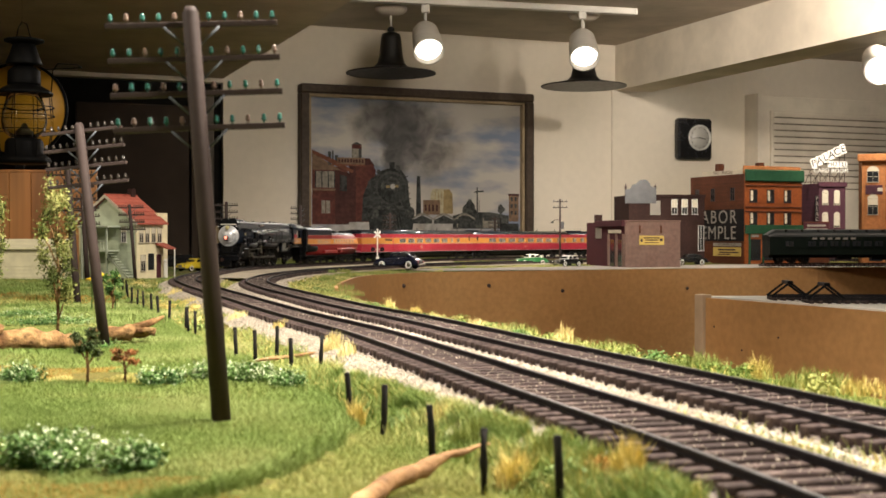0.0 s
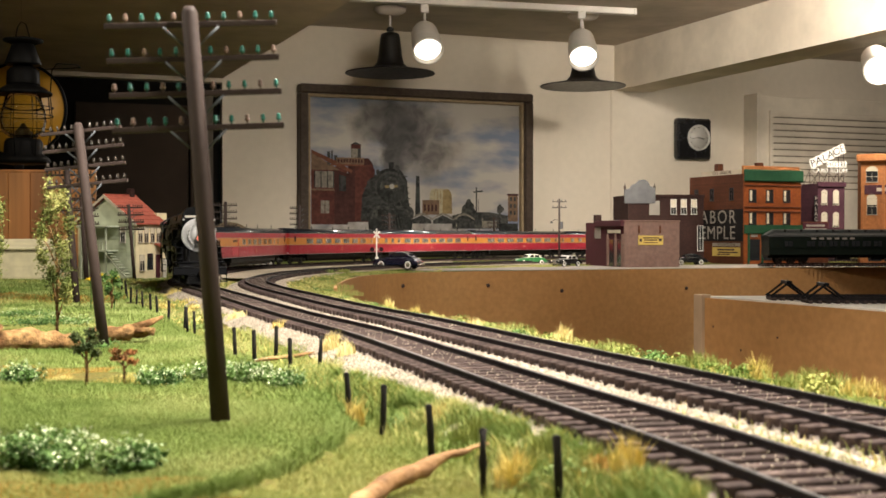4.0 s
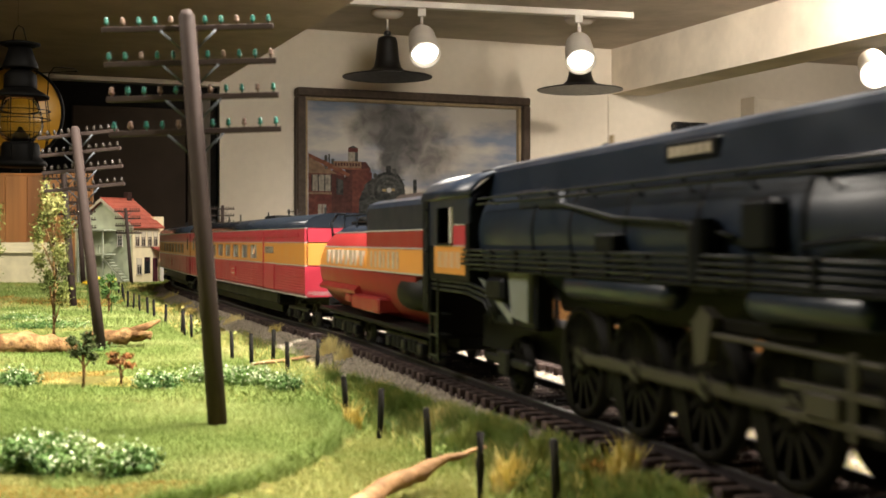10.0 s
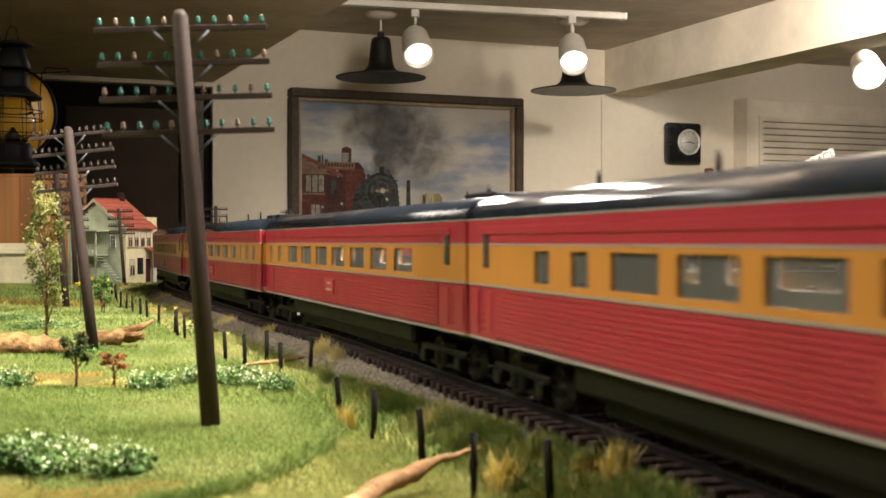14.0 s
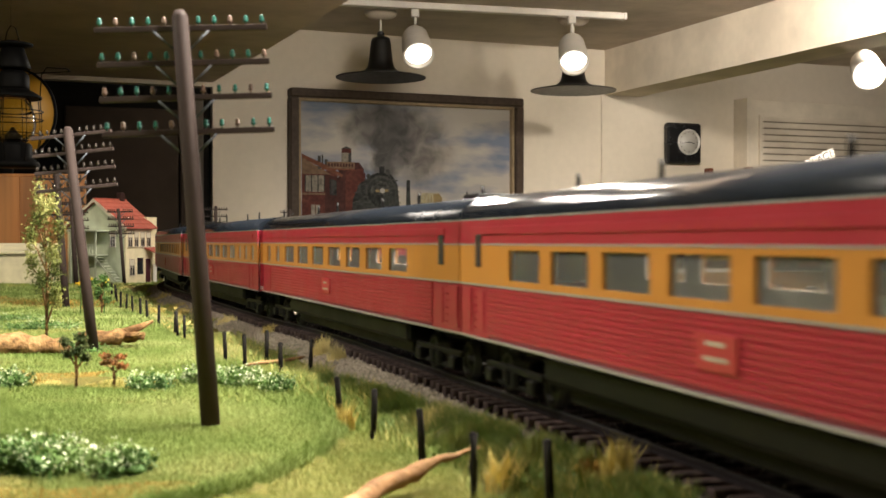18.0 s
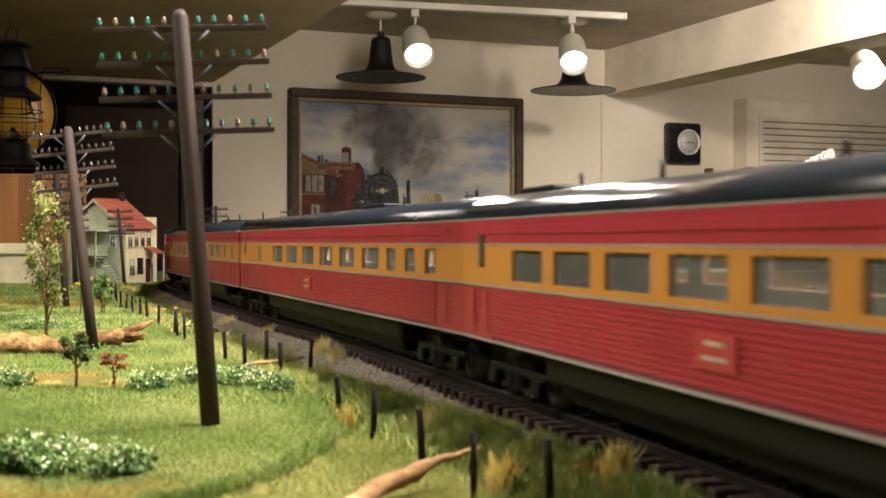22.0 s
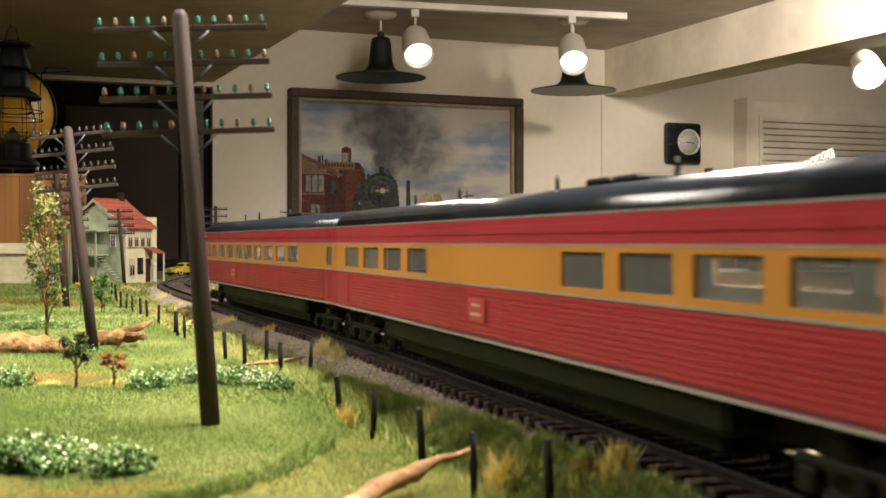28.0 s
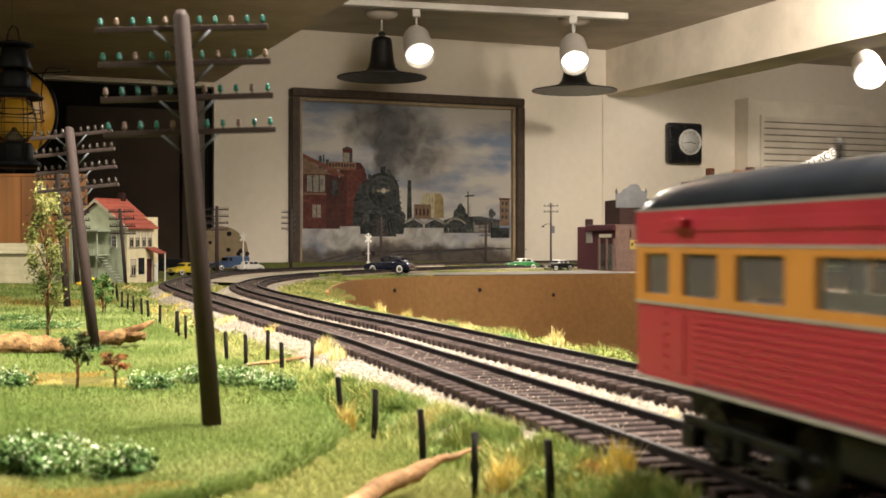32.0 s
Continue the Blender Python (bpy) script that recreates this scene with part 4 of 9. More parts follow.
def steam_engine():
    """A 4-8-2 with a boxed-in boiler top. x forwards from the cab, z up from the rails."""
    t = thing("steam_locomotive", pose(0, 0, 0), "black model steam locomotive with a silver smokebox front", "locomotive")
    FX, CZ = 0.385, 0.0682                                # the smokebox front and its middle's height
    turn = Matrix.Translation((0, 0, CZ)) @ pose(0, 0, 0, 0, 90, 0)
    boiler = part("boiler", lathe(B(), [(0.0262, 0.052), (0.0278, 0.060), (0.0280, 0.124), (0.0272, 0.132), (0.0262, 0.190), (0.0250, 0.250), (0.0240, 0.302), (0.0236, 0.304), (0.0226, 0.306), (0.0224, FX - 0.006)], 48, turn), M_BLUEBLK, t, "blue-black jacketed boiler")
    for x, r in ((0.125, 0.0280), (0.160, 0.0267), (0.205, 0.0260), (0.252, 0.0250), (0.303, 0.0240), (0.345, 0.0225)):
        part("boiler_band", lathe(B(), [(r, x - 0.0011), (r + 0.0004, x - 0.0008), (r + 0.0004, x + 0.0008), (r, x + 0.0011)], 48, turn, caps=False), M_BLACKP, boiler)
    # smokebox front: a flat ring with rivets, a bolted inner ring and a domed door
    front = part("smokebox_front", lathe(B(), [(0.0222, FX - 0.007), (0.0229, FX - 0.006), (0.0229, FX - 0.0008), (0.0222, FX), (0.0150, FX + 0.0004), (0.0147, FX + 0.0022), (0.0136, FX + 0.0030), (0.0118, FX + 0.0034), (0.0112, FX + 0.0046), (0.0080, FX + 0.0068), (0.0040, FX + 0.0080), (0.0003, FX + 0.0083)], 56, turn), M_SILVERP, t, "silver painted round smokebox front")
    bm = B()
    for k in range(46):
        a = 2 * math.pi * k / 46
        ball(bm, (FX + 0.0001, 0.0213 * math.cos(a), CZ + 0.0213 * math.sin(a)), 0.00075, 7)
    part("rivet_ring", bm, M_SILVERP, front)
    for k in range(20):
        a = 2 * math.pi * (k + 0.5) / 20
        clamp = part("door_dog", box(B(), 0.0018, 0.0046, -0.0008, 0.0008, -0.0014, 0.0014, 0.0003, m=Matrix.Translation((FX, 0.0140 * math.cos(a), CZ + 0.0140 * math.sin(a))) @ pose(0, 0, 0, math.degrees(a) + 90)), M_SILVERP, front)
    for z in (0.0085, 0.0060, -0.0060, -0.0085):
        part("ladder_rung", tube(B(), [(FX + 0.0004, 0.0150, CZ + z), (FX + 0.0052, 0.0175, CZ + z), (FX + 0.0052, 0.0235, CZ + z)], 0.00055, 6), M_SILVERP, front)
    bracket = part("lamp_bracket", box(B(), FX + 0.0035, FX + 0.0145, -0.0042, 0.0042, CZ - 0.0108, CZ - 0.0094, 0.0004), M_BLACKP, t)
    at = Matrix.Translation((0, 0.0, CZ - 0.0040)) @ pose(0, 0, 0, 0, 90, 0)
    hl = part("headlight", lathe(B(), [(0.0003, FX + 0.005), (0.0034, FX + 0.0052), (0.0046, FX + 0.0075), (0.0048, FX + 0.0140), (0.0045, FX + 0.0150), (0.0041, FX + 0.0150), (0.0037, FX + 0.0130), (0.0003, FX + 0.0118)], 28, at), M_BLACKP, t, "black round headlight")
    part("lens", lathe(B(), [(0.0036, FX + 0.0128), (0.0029, FX + 0.0142), (0.0016, FX + 0.0150), (0.0003, FX + 0.0152)], 24, at), M_LENS, hl, "glowing orange-red lens")
    cream = mat("lamp_cream", (0.62, 0.55, 0.27), 0.4)
    up = Matrix.Translation((0, 0.0015, CZ + 0.0182)) @ pose(0, 0, 0, 0, 90, 0)
    vl = part("upper_lamp", lathe(B(), [(0.0003, FX - 0.001), (0.0030, FX), (0.0036, FX + 0.004), (0.0046, FX + 0.0088), (0.0044, FX + 0.0096), (0.0003, FX + 0.0092)], 24, up), cream, t, "cream flared upper lamp")
    part("lamp_cap", box(B(), FX - 0.001, FX + 0.0085, -0.0030, 0.0060, CZ + 0.0222, CZ + 0.0238, 0.0006), M_BLACKP, vl)
    for s_ in (1, -1):
        mk = part("marker_lamp", lathe(B(), [(0.0012, -0.0030), (0.0025, -0.0022), (0.0026, 0.0018), (0.0012, 0.0034), (0.0003, 0.0036)], 14, Matrix.Translation((FX + 0.001, s_ * 0.0205, CZ + 0.0205))), M_BLACKP, t)
        part("marker_lens", lathe(B(), [(0.0016, 0.0022), (0.0013, 0.0031), (0.0003, 0.0033)], 12, Matrix.Translation((FX + 0.001, s_ * 0.0205, CZ + 0.0205)) @ pose(0, 0, 0, 0, 90, 0)), M_SILVERP, mk)
    # the casing along the boiler top, rising slightly to the front
    bm = B()
    rings = []
    for x, up_ in ((0.050, 0.0), (0.20, 0.0008), (FX - 0.005, 0.0020)):
        half = [(0.0225, 0.0815), (0.0202, 0.0948), (0.0190, 0.0970), (0.0168, 0.0982), (0.0085, 0.0990)]
        rings.append([bm.verts.new((x, y, z + up_)) for y, z in [(-a, b) for a, b in half] + half[::-1]])
    for a, b in zip(rings, rings[1:]):
        for j in range(len(a) - 1):
            bm.faces.new((a[j], b[j], b[j + 1], a[j + 1]))
    bm.faces.new(rings[0][::-1]), bm.faces.new(rings[-1])
    bmesh.ops.recalc_face_normals(bm, faces=bm.faces[:])
    cas = part("skyline_casing", bm, M_BLUEBLK, t, "smooth slate-black casing along the boiler top")
    part("casing_front", prism(B(), [(-0.0222, 0.0800), (-0.0205, 0.0968), (-0.0165, 0.1005), (0.0165, 0.1005), (0.0205, 0.0968), (0.0222, 0.0800)], "x", FX - 0.016, FX - 0.003), M_BLACKP, t)
    part("light_strip", box(B(), FX - 0.0032, FX - 0.0016, -0.0182, 0.0182, 0.0916, 0.0946, 0.0004), M_LAMPW, cas, "pale strip across the casing front")
    for s_ in (1, -1):
        ear = [(s_ * 0.0012, 0.0995), (s_ * 0.0012, 0.1046), (s_ * 0.0060, 0.1064), (s_ * 0.0120, 0.1060), (s_ * 0.0172, 0.1030), (s_ * 0.0190, 0.0960)]
        part("smoke_lifter", prism(B(), ear, "x", FX - 0.026, FX - 0.004), M_BLACKP, t, "black smoke lifter")
        for x in (0.160, 0.270, 0.305):
            part("casing_rib", box(B(), x - 0.0006, x + 0.0006, *sorted((s_ * 0.0212, s_ * 0.0228)), 0.0815, 0.0835), M_BLACKP, cas)
    part("stack", box(B(), 0.318, 0.350, -0.0105, 0.0105, 0.0995, 0.1045, 0.0012), M_BLACKP, t)
    for x, h in ((0.105, 0.0022), (0.135, 0.0030), (0.180, 0.0020), (0.240, 0.0026), (0.285, 0.0024)):
        part("dome_cap", lathe(B(), [(0.0042, 0.0985), (0.0038, 0.0990 + h * 0.6), (0.0024, 0.0993 + h), (0.0003, 0.0995 + h)], 14, Matrix.Translation((x, 0, 0))), M_BLACKP, cas)
    part("whistle", cyl(B(), (0.150, -0.006, 0.099), (0.150, -0.006, 0.1040), 0.0009, seg=8), mat("whistle_brass", (0.35, 0.24, 0.10), 0.35, metal=0.8), cas)
    # Pale grey that paints in the sheen on the firebox sides.
    sheet = mat("firebox_grey", (0.13, 0.14, 0.135), 0.45, vary=0.2, scale=120)
    for s_ in (1, -1):
        def side(a, b):
            return sorted((s_ * a, s_ * b))
        nb = part("number_board", box(B(), 0.226, 0.258, *side(0.0190, 0.0222), 0.0886, 0.0946, 0.0004), M_BLACKP, t, "black board with pale unreadable bars")
        for k in range(6):
            part("board_bar", box(B(), 0.2290 + k * 0.0045, 0.2318 + k * 0.0045, *side(0.0222, 0.0225), 0.0902, 0.0932), M_LETTER, nb)
        # handrails below the casing, on stanchions
        for z, y in ((0.0832, 0.0292), (0.0808, 0.0298)):
            part("handrail", tube(B(), [(0.062, s_ * y, z), (0.19, s_ * (y - 0.0008), z), (0.30, s_ * (y - 0.0030), z + 0.0006), (0.366, s_ * (y - 0.0050), z + 0.0010)], 0.00055, 6), M_PIPE, t)
        for k in range(9):
            part("stanchion", cyl(B(), (0.075 + k * 0.034, s_ * (0.0290 - 0.0005 * k), 0.0834), (0.075 + k * 0.034, s_ * 0.0205, 0.0770), 0.0005, seg=6), M_BLACKP, t)
        part("sand_box", prism(B(), [(0.105, 0.0775), (0.152, 0.0775), (0.148, 0.0832), (0.108, 0.0832)], "y", *side(0.0190, 0.0262)), M_BLUEBLK, t)
        part("sand_box_lid", box(B(), 0.110, 0.146, *side(0.0200, 0.0258), 0.0832, 0.0840, 0.0003), M_PIPE, t)
        # walkway with its row of pipes
        part("running_board", box(B(), 0.052, 0.366, *side(0.0200, 0.0316), 0.0524, 0.0536, 0.0003), M_BLACKP, t)
        for z, y in ((0.0610, 0.0312), (0.0590, 0.0316), (0.0570, 0.0318), (0.0550, 0.0318)):
            part("pipe", tube(B(), [(0.046, s_ * y, z), (0.25, s_ * y, z), (0.300, s_ * (y - 0.0006), z - 0.0004), (0.362, s_ * (y - 0.0030), z - 0.0012)], 0.0007, 6), M_PIPE, t)
        for k in range(11):
            part("pipe_clip", box(B(), 0.058 + k * 0.029, 0.0595 + k * 0.029, *side(0.0305, 0.0322), 0.0530, 0.0614), M_BLACKP, t)
        part("lubricator", box(B(), 0.192, 0.206, *side(0.0240, 0.0312), 0.0605, 0.0675, 0.0008), M_BLACKP, t)
        part("check_valve", box(B(), 0.283, 0.297, *side(0.0215, 0.0300), 0.0620, 0.0760, 0.0015), M_BLACKP, t)
        pump = part("air_pump", cyl(B(), (0.262, s_ * 0.0285, 0.0540), (0.262, s_ * 0.0285, 0.0690), 0.0046, seg=16), M_BLACKP, t)
        part("pump_cap", cyl(B(), (0.262, s_ * 0.0285, 0.0690), (0.262, s_ * 0.0285, 0.0712), 0.0034, seg=14), M_BLACKP, pump)
        part("washout_plate", box(B(), 0.336, 0.345, *side(0.0218, 0.0229), 0.0690, 0.0745, 0.0003), mat("brass_plate", (0.20, 0.17, 0.06), 0.5), t)
        part("steam_pipe", tube(B(), [(0.345, s_ * 0.0185, 0.0600), (0.350, s_ * 0.0245, 0.0560), (0.354, s_ * 0.0268, 0.0480), (0.356, s_ * 0.0262, 0.0400)], 0.0040, 10), M_BLACKP, t)
        part("boiler_pipe", tube(B(), [(0.306, s_ * 0.0255, 0.0640), (0.330, s_ * 0.0250, 0.0655), (0.362, s_ * 0.0235, 0.0640)], 0.0009, 6), M_PIPE, t)
        part("boiler_pipe", tube(B(), [(0.148, s_ * 0.0270, 0.0790), (0.200, s_ * 0.0278, 0.0725), (0.245, s_ * 0.0270, 0.0705), (0.275, s_ * 0.0262, 0.0660)], 0.0008, 6), M_PIPE, t)
        tank = [(0.0003, 0.0), (0.0040, 0.0012), (0.0050, 0.0032), (0.0050, 0.0768), (0.0040, 0.0788), (0.0003, 0.08)]
        part("air_tank", lathe(B(), tank, 20, Matrix.Translation((0.163, s_ * 0.0265, 0.0494)) @ pose(0, 0, 0, 0, 90, 0)), M_BLUEBLK, t)
        part("air_tank", lathe(B(), [(r, z * 0.62) for r, z in tank], 20, Matrix.Translation((0.288, s_ * 0.0265, 0.0494)) @ pose(0, 0, 0, 0, 90, 0)), M_BLUEBLK, t)
        # firebox, sheets and struts under the cab, with gloss reflection painted pale grey
        part("firebox_side", box(B(), 0.066, 0.124, *side(0.0180, 0.0262), 0.0300, 0.0530, 0.0012), M_BLACKP, t)
        part("firebox_sheet", prism(B(), [(0.098, 0.0524), (0.121, 0.0524), (0.121, 0.0330), (0.102, 0.0345)], "y", *side(0.0262, 0.0282)), sheet, t, "pale grey firebox side sheet")
        part("frame_strut", prism(B(), [(0.056, 0.0490), (0.070, 0.0468), (0.100, 0.0352), (0.100, 0.0312)], "y", *side(0.0255, 0.0275)), sheet, t, "pale grey sloping frame strut")
        part("injector", box(B(), 0.072, 0.094, *side(0.0255, 0.0300), 0.0400, 0.0500, 0.0018), M_BLACKP, t)
        for k, z in enumerate((0.0420, 0.0442, 0.0464)):
            part("cab_pipe", tube(B(), [(-0.010, s_ * 0.0300, z), (0.050, s_ * 0.0302, z), (0.068 + k * 0.004, s_ * 0.0285, z - 0.003), (0.075 + k * 0.004, s_ * 0.0270, z - 0.012)], 0.0008, 6), M_PIPE, t)
        # cylinders and the gear behind them
        cylr = part("cylinder", box(B(), 0.343, 0.376, *side(0.0150, 0.0330), 0.0200, 0.0430, 0.0040), M_GEAR, t, "dark olive cylinder block")
        for z, r in ((0.0265, 0.0062), (0.0375, 0.0040)):
            part("cylinder_head", lathe(B(), [(r, 0.0), (r, 0.0016), (r * 0.6, 0.0026), (0.0003, 0.0028)], 20, Matrix.Translation((0.376, s_ * 0.0255, z)) @ pose(0, 0, 0, 0, 90, 0)), M_BLACKP, cylr)
        part("guide_bar", box(B(), 0.300, 0.344, *side(0.0252, 0.0285), 0.0292, 0.0312, 0.0003), M_STEEL, t)
        part("guide_bar", box(B(), 0.300, 0.344, *side(0.0252, 0.0285), 0.0222, 0.0242, 0.0003), M_STEEL, t)
        part("crosshead", box(B(), 0.312, 0.326, *side(0.0240, 0.0298), 0.0238, 0.0298, 0.0006), M_STEEL, t)
        part("radius_rod", cyl(B(), (0.262, s_ * 0.0275, 0.0395), (0.345, s_ * 0.0270, 0.0375), 0.0009, seg=8), M_STEEL, t)
        part("valve_link", prism(B(), [(0.258, 0.0300), (0.264, 0.0320), (0.267, 0.0440), (0.261, 0.0470), (0.256, 0.0420)], "y", *side(0.0252, 0.0290)), M_STEEL, t, "dull steel valve link")
        part("gear_frame", box(B(), 0.255, 0.312, *side(0.0235, 0.0255), 0.0400, 0.0440, 0.0006), M_GEAR, t)
        part("combination_lever", box(B(), 0.328, 0.331, *side(0.0270, 0.0285), 0.0200, 0.0400, 0.0003), M_STEEL, t)
        # stepped platforms down to the pilot deck
        for x0, x1, z in ((0.356, 0.396, 0.0520), (0.372, 0.402, 0.0440), (0.378, 0.404, 0.0360)):
            part("step_plate", box(B(), x0, x1, *side(0.0215, 0.0318), z - 0.0010, z, 0.0003), M_BLACKP, t)
            part("riser", box(B(), x0 + 0.002, x1 - 0.010, *side(0.0215, 0.0300), z - 0.0080, z - 0.0010), M_BLACKP, t)
        part("front_brace", cyl(B(), (0.402, s_ * 0.0145, 0.0330), (FX + 0.0005, s_ * 0.0125, 0.0480), 0.0008, seg=8), M_PIPE, t)
        part("buffer_step", box(B(), 0.398, 0.410, *side(0.0270, 0.0360), 0.0050, 0.0060, 0.0002), M_BLACKP, t)
        for y in (0.0276, 0.0352):
            part("step_hanger", box(B(), 0.403, 0.4045, *side(y - 0.0005, y + 0.0005), 0.0055, 0.0180), M_BLACKP, t)
        part("coupling_lever", tube(B(), [(0.4130, s_ * 0.0350, 0.0170), (0.4140, s_ * 0.0345, 0.0255), (0.4150, s_ * 0.0080, 0.0262)], 0.0006, 6), M_PIPE, t)
    bm = B()
    box(bm, 0.010, 0.404, -0.0100, 0.0100, 0.0150, 0.0300)
    box(bm, 0.125, 0.340, -0.0170, 0.0170, 0.0380, 0.0520, 0.002)
    box(bm, 0.300, FX - 0.004, -0.0200, 0.0200, 0.0280, 0.0520, 0.003)
    part("engine_frame", bm, M_UNDER, t)
    part("pilot_deck", box(B(), 0.374, 0.404, -0.0335, 0.0335, 0.0305, 0.0325, 0.0005), M_BLACKP, t)
    part("deck_box", box(B(), 0.378, 0.402, -0.0280, 0.0280, 0.0215, 0.0305, 0.0010), M_BLACKP, t)
    part("pilot_beam", box(B(), 0.403, 0.412, -0.0362, 0.0362, 0.0150, 0.0248, 0.0008), M_BLACKP, t, "broad black pilot beam")
    pil = part("pilot", prism(B(), [(0.4040, 0.0160), (0.4110, 0.0160), (0.4210, 0.0030), (0.4040, 0.0030)], "y", -0.0165, 0.0165), M_UNDER, t)
    for k in range(6):
        z = 0.0036 + k * 0.0023
        fx = 0.4214 - (z - 0.0030) * 0.72
        part("pilot_bar", box(B(), fx - 0.0016, fx + 0.0006, -0.0195 + k * 0.0006, 0.0195 - k * 0.0006, z, z + 0.0011, 0.0003), M_BLACKP, pil)
    bm = B()
    box(bm, 0.408, 0.4225, -0.0026, 0.0026, 0.0150, 0.0200, 0.0006)
    cyl(bm, (0.4235, 0.0008, 0.0135), (0.4235, 0.0008, 0.0215), 0.0028, seg=12)
    part("front_coupler", bm, mat("coupler_rust", (0.030, 0.016, 0.012), 0.6), t, "dark rusty coupler")
    part("brake_hose", tube(B(), [(0.412, -0.006, 0.0160), (0.418, -0.0065, 0.0130), (0.420, -0.0045, 0.0070), (0.4225, -0.0030, 0.0060)], 0.0008, 6), M_BLACKP, t)
    # cab, with open side windows
    for s_ in (1, -1):
        ys = sorted((s_ * 0.0298, s_ * 0.0312))
        part("cab_panel", box(B(), -0.012, 0.0545, *ys, 0.0470, 0.0497), M_BLACKP, t)
        part("cab_panel", box(B(), -0.012, 0.0035, *ys, 0.0628, 0.0860), M_BLUEBLK, t)
        part("cab_panel", box(B(), 0.0304, 0.0545, *ys, 0.0726, 0.0860), M_BLUEBLK, t)
        part("cab_panel", box(B(), 0.0035, 0.0304, *ys, 0.0806, 0.0860), M_BLUEBLK, t)
        part("cab_panel", box(B(), 0.0488, 0.0545, *ys, 0.0497, 0.0726), M_BLACKP, t)
        lower = part("cab_side_panel", box(B(), -0.0010, 0.0488, *ys, 0.0497, 0.0628), M_ORANGE, t, "orange cab side panel with pale bars")
        part("cab_panel", box(B(), -0.012, -0.0010, *ys, 0.0497, 0.0628), M_BLACKP, t)
        part("cab_red_panel", box(B(), 0.0304, 0.0488, *ys, 0.0628, 0.0720), M_RED, t)
        part("silver_stripe", box(B(), 0.0304, 0.0488, *sorted((s_ * 0.0300, s_ * 0.0315)), 0.0720, 0.0726), M_SILVER, t)
        part("silver_stripe", box(B(), -0.0010, 0.0488, *sorted((s_ * 0.0300, s_ * 0.0315)), 0.0625, 0.0631), M_SILVER, t)
        for k in range(4):
            for a, b in ((0.0, 0.0016), (0.0038, 0.0054)):
                part("cab_bar", box(B(), 0.0060 + k * 0.0098 + a, 0.0060 + k * 0.0098 + b, *sorted((s_ * 0.0312, s_ * 0.0314)), 0.0525, 0.0600), M_LETTER, lower)
        part("window_post", box(B(), 0.0235, 0.0262, *sorted((s_ * 0.0296, s_ * 0.0310)), 0.0640, 0.0805), M_LAMPW, t, "pale window sash post")
        part("arm_rest", box(B(), 0.0040, 0.0300, *sorted((s_ * 0.0300, s_ * 0.0325)), 0.0630, 0.0640, 0.0003), M_BLACKP, t)
        part("grab_iron", tube(B(), [(-0.0135, s_ * 0.0315, 0.0300), (-0.0135, s_ * 0.0315, 0.0740)], 0.0009, 6), M_BLACKP, t)
        part("step_hanger", box(B(), -0.011, -0.0080, *sorted((s_ * 0.0296, s_ * 0.0310)), 0.0080, 0.0470), M_BLACKP, t)
        part("step_hanger", box(B(), 0.002, 0.0050, *sorted((s_ * 0.0296, s_ * 0.0310)), 0.0080, 0.0470), M_BLACKP, t)
        for z in (0.0090, 0.0190, 0.0290):
            part("cab_step", box(B(), -0.011, 0.0050, *sorted((s_ * 0.0240, s_ * 0.0312)), z, z + 0.0010), M_PIPE, t)
    part("cab_front", prism(B(), [(-0.0298, 0.0470), (-0.0298, 0.0860), (-0.0180, 0.0955), (0.0180, 0.0955), (0.0298, 0.0860), (0.0298, 0.0470)], "x", 0.0520, 0.0545), M_BLACKP, t)
    part("cab_floor", box(B(), -0.014, 0.0545, -0.0298, 0.0298, 0.0455, 0.0470), M_BLACKP, t)
    rp = [(0.0325, 0.0850), (0.0315, 0.0885), (0.0270, 0.0928), (0.0190, 0.0962), (0.0090, 0.0978)]
    rp = [(-a, b) for a, b in rp] + rp[::-1]
    inner = [(a * 0.95, b - 0.0012) for a, b in rp]
    bm = B()
    rows_ = [[bm.verts.new((x, y, z)) for y, z in line] for line in (rp, inner) for x in (-0.022, 0.0575)]
    for a, b in ((0, 1), (2, 3), (0, 2), (1, 3)):
        for j in range(len(rp) - 1):
            bm.faces.new((rows_[a][j], rows_[b][j], rows_[b][j + 1], rows_[a][j + 1])).smooth = a != 0 or b != 2
    for j in (0, len(rp) - 1):
        bm.faces.new((rows_[0][j], rows_[1][j], rows_[3][j], rows_[2][j]))
    bmesh.ops.recalc_face_normals(bm, faces=bm.faces[:])
    part("cab_roof", bm, M_BLUEBLK, t, "satin slate-black cab roof")
    part("roof_hatch", box(B(), 0.002, 0.026, -0.0085, 0.0085, 0.0972, 0.0992, 0.0006), M_BLACKP, t)
    # wheels: trailing, four driving axles, two leading

    def disc(r, spokes, flange=0.0008):
        bm = B()
        for s_ in (1, -1):
            m = Matrix.Translation((0, s_ * 0.0132, 0)) @ pose(0, 0, 0, -90 * s_, 0, 0)
            lathe(bm, [(r + flange, 0), (r + flange, 0.0008), (r, 0.0010), (r - 0.0002, 0.0040), (r * 0.86, 0.0040), (r * 0.86, 0.0004)], 32, m)
            lathe(bm, [(r * 0.24, 0.0005), (r * 0.24, 0.0044), (r * 0.10, 0.0050), (0.0003, 0.0050)], 16, m)
            for k in range(spokes):
                a = 2 * math.pi * k / spokes
                box(bm, r * 0.2, r * 0.9, -0.0013, 0.0013, 0.0012, 0.0034, m=m @ pose(0, 0, 0, 0, 0, math.degrees(a)))
        return bm
    drivers = []
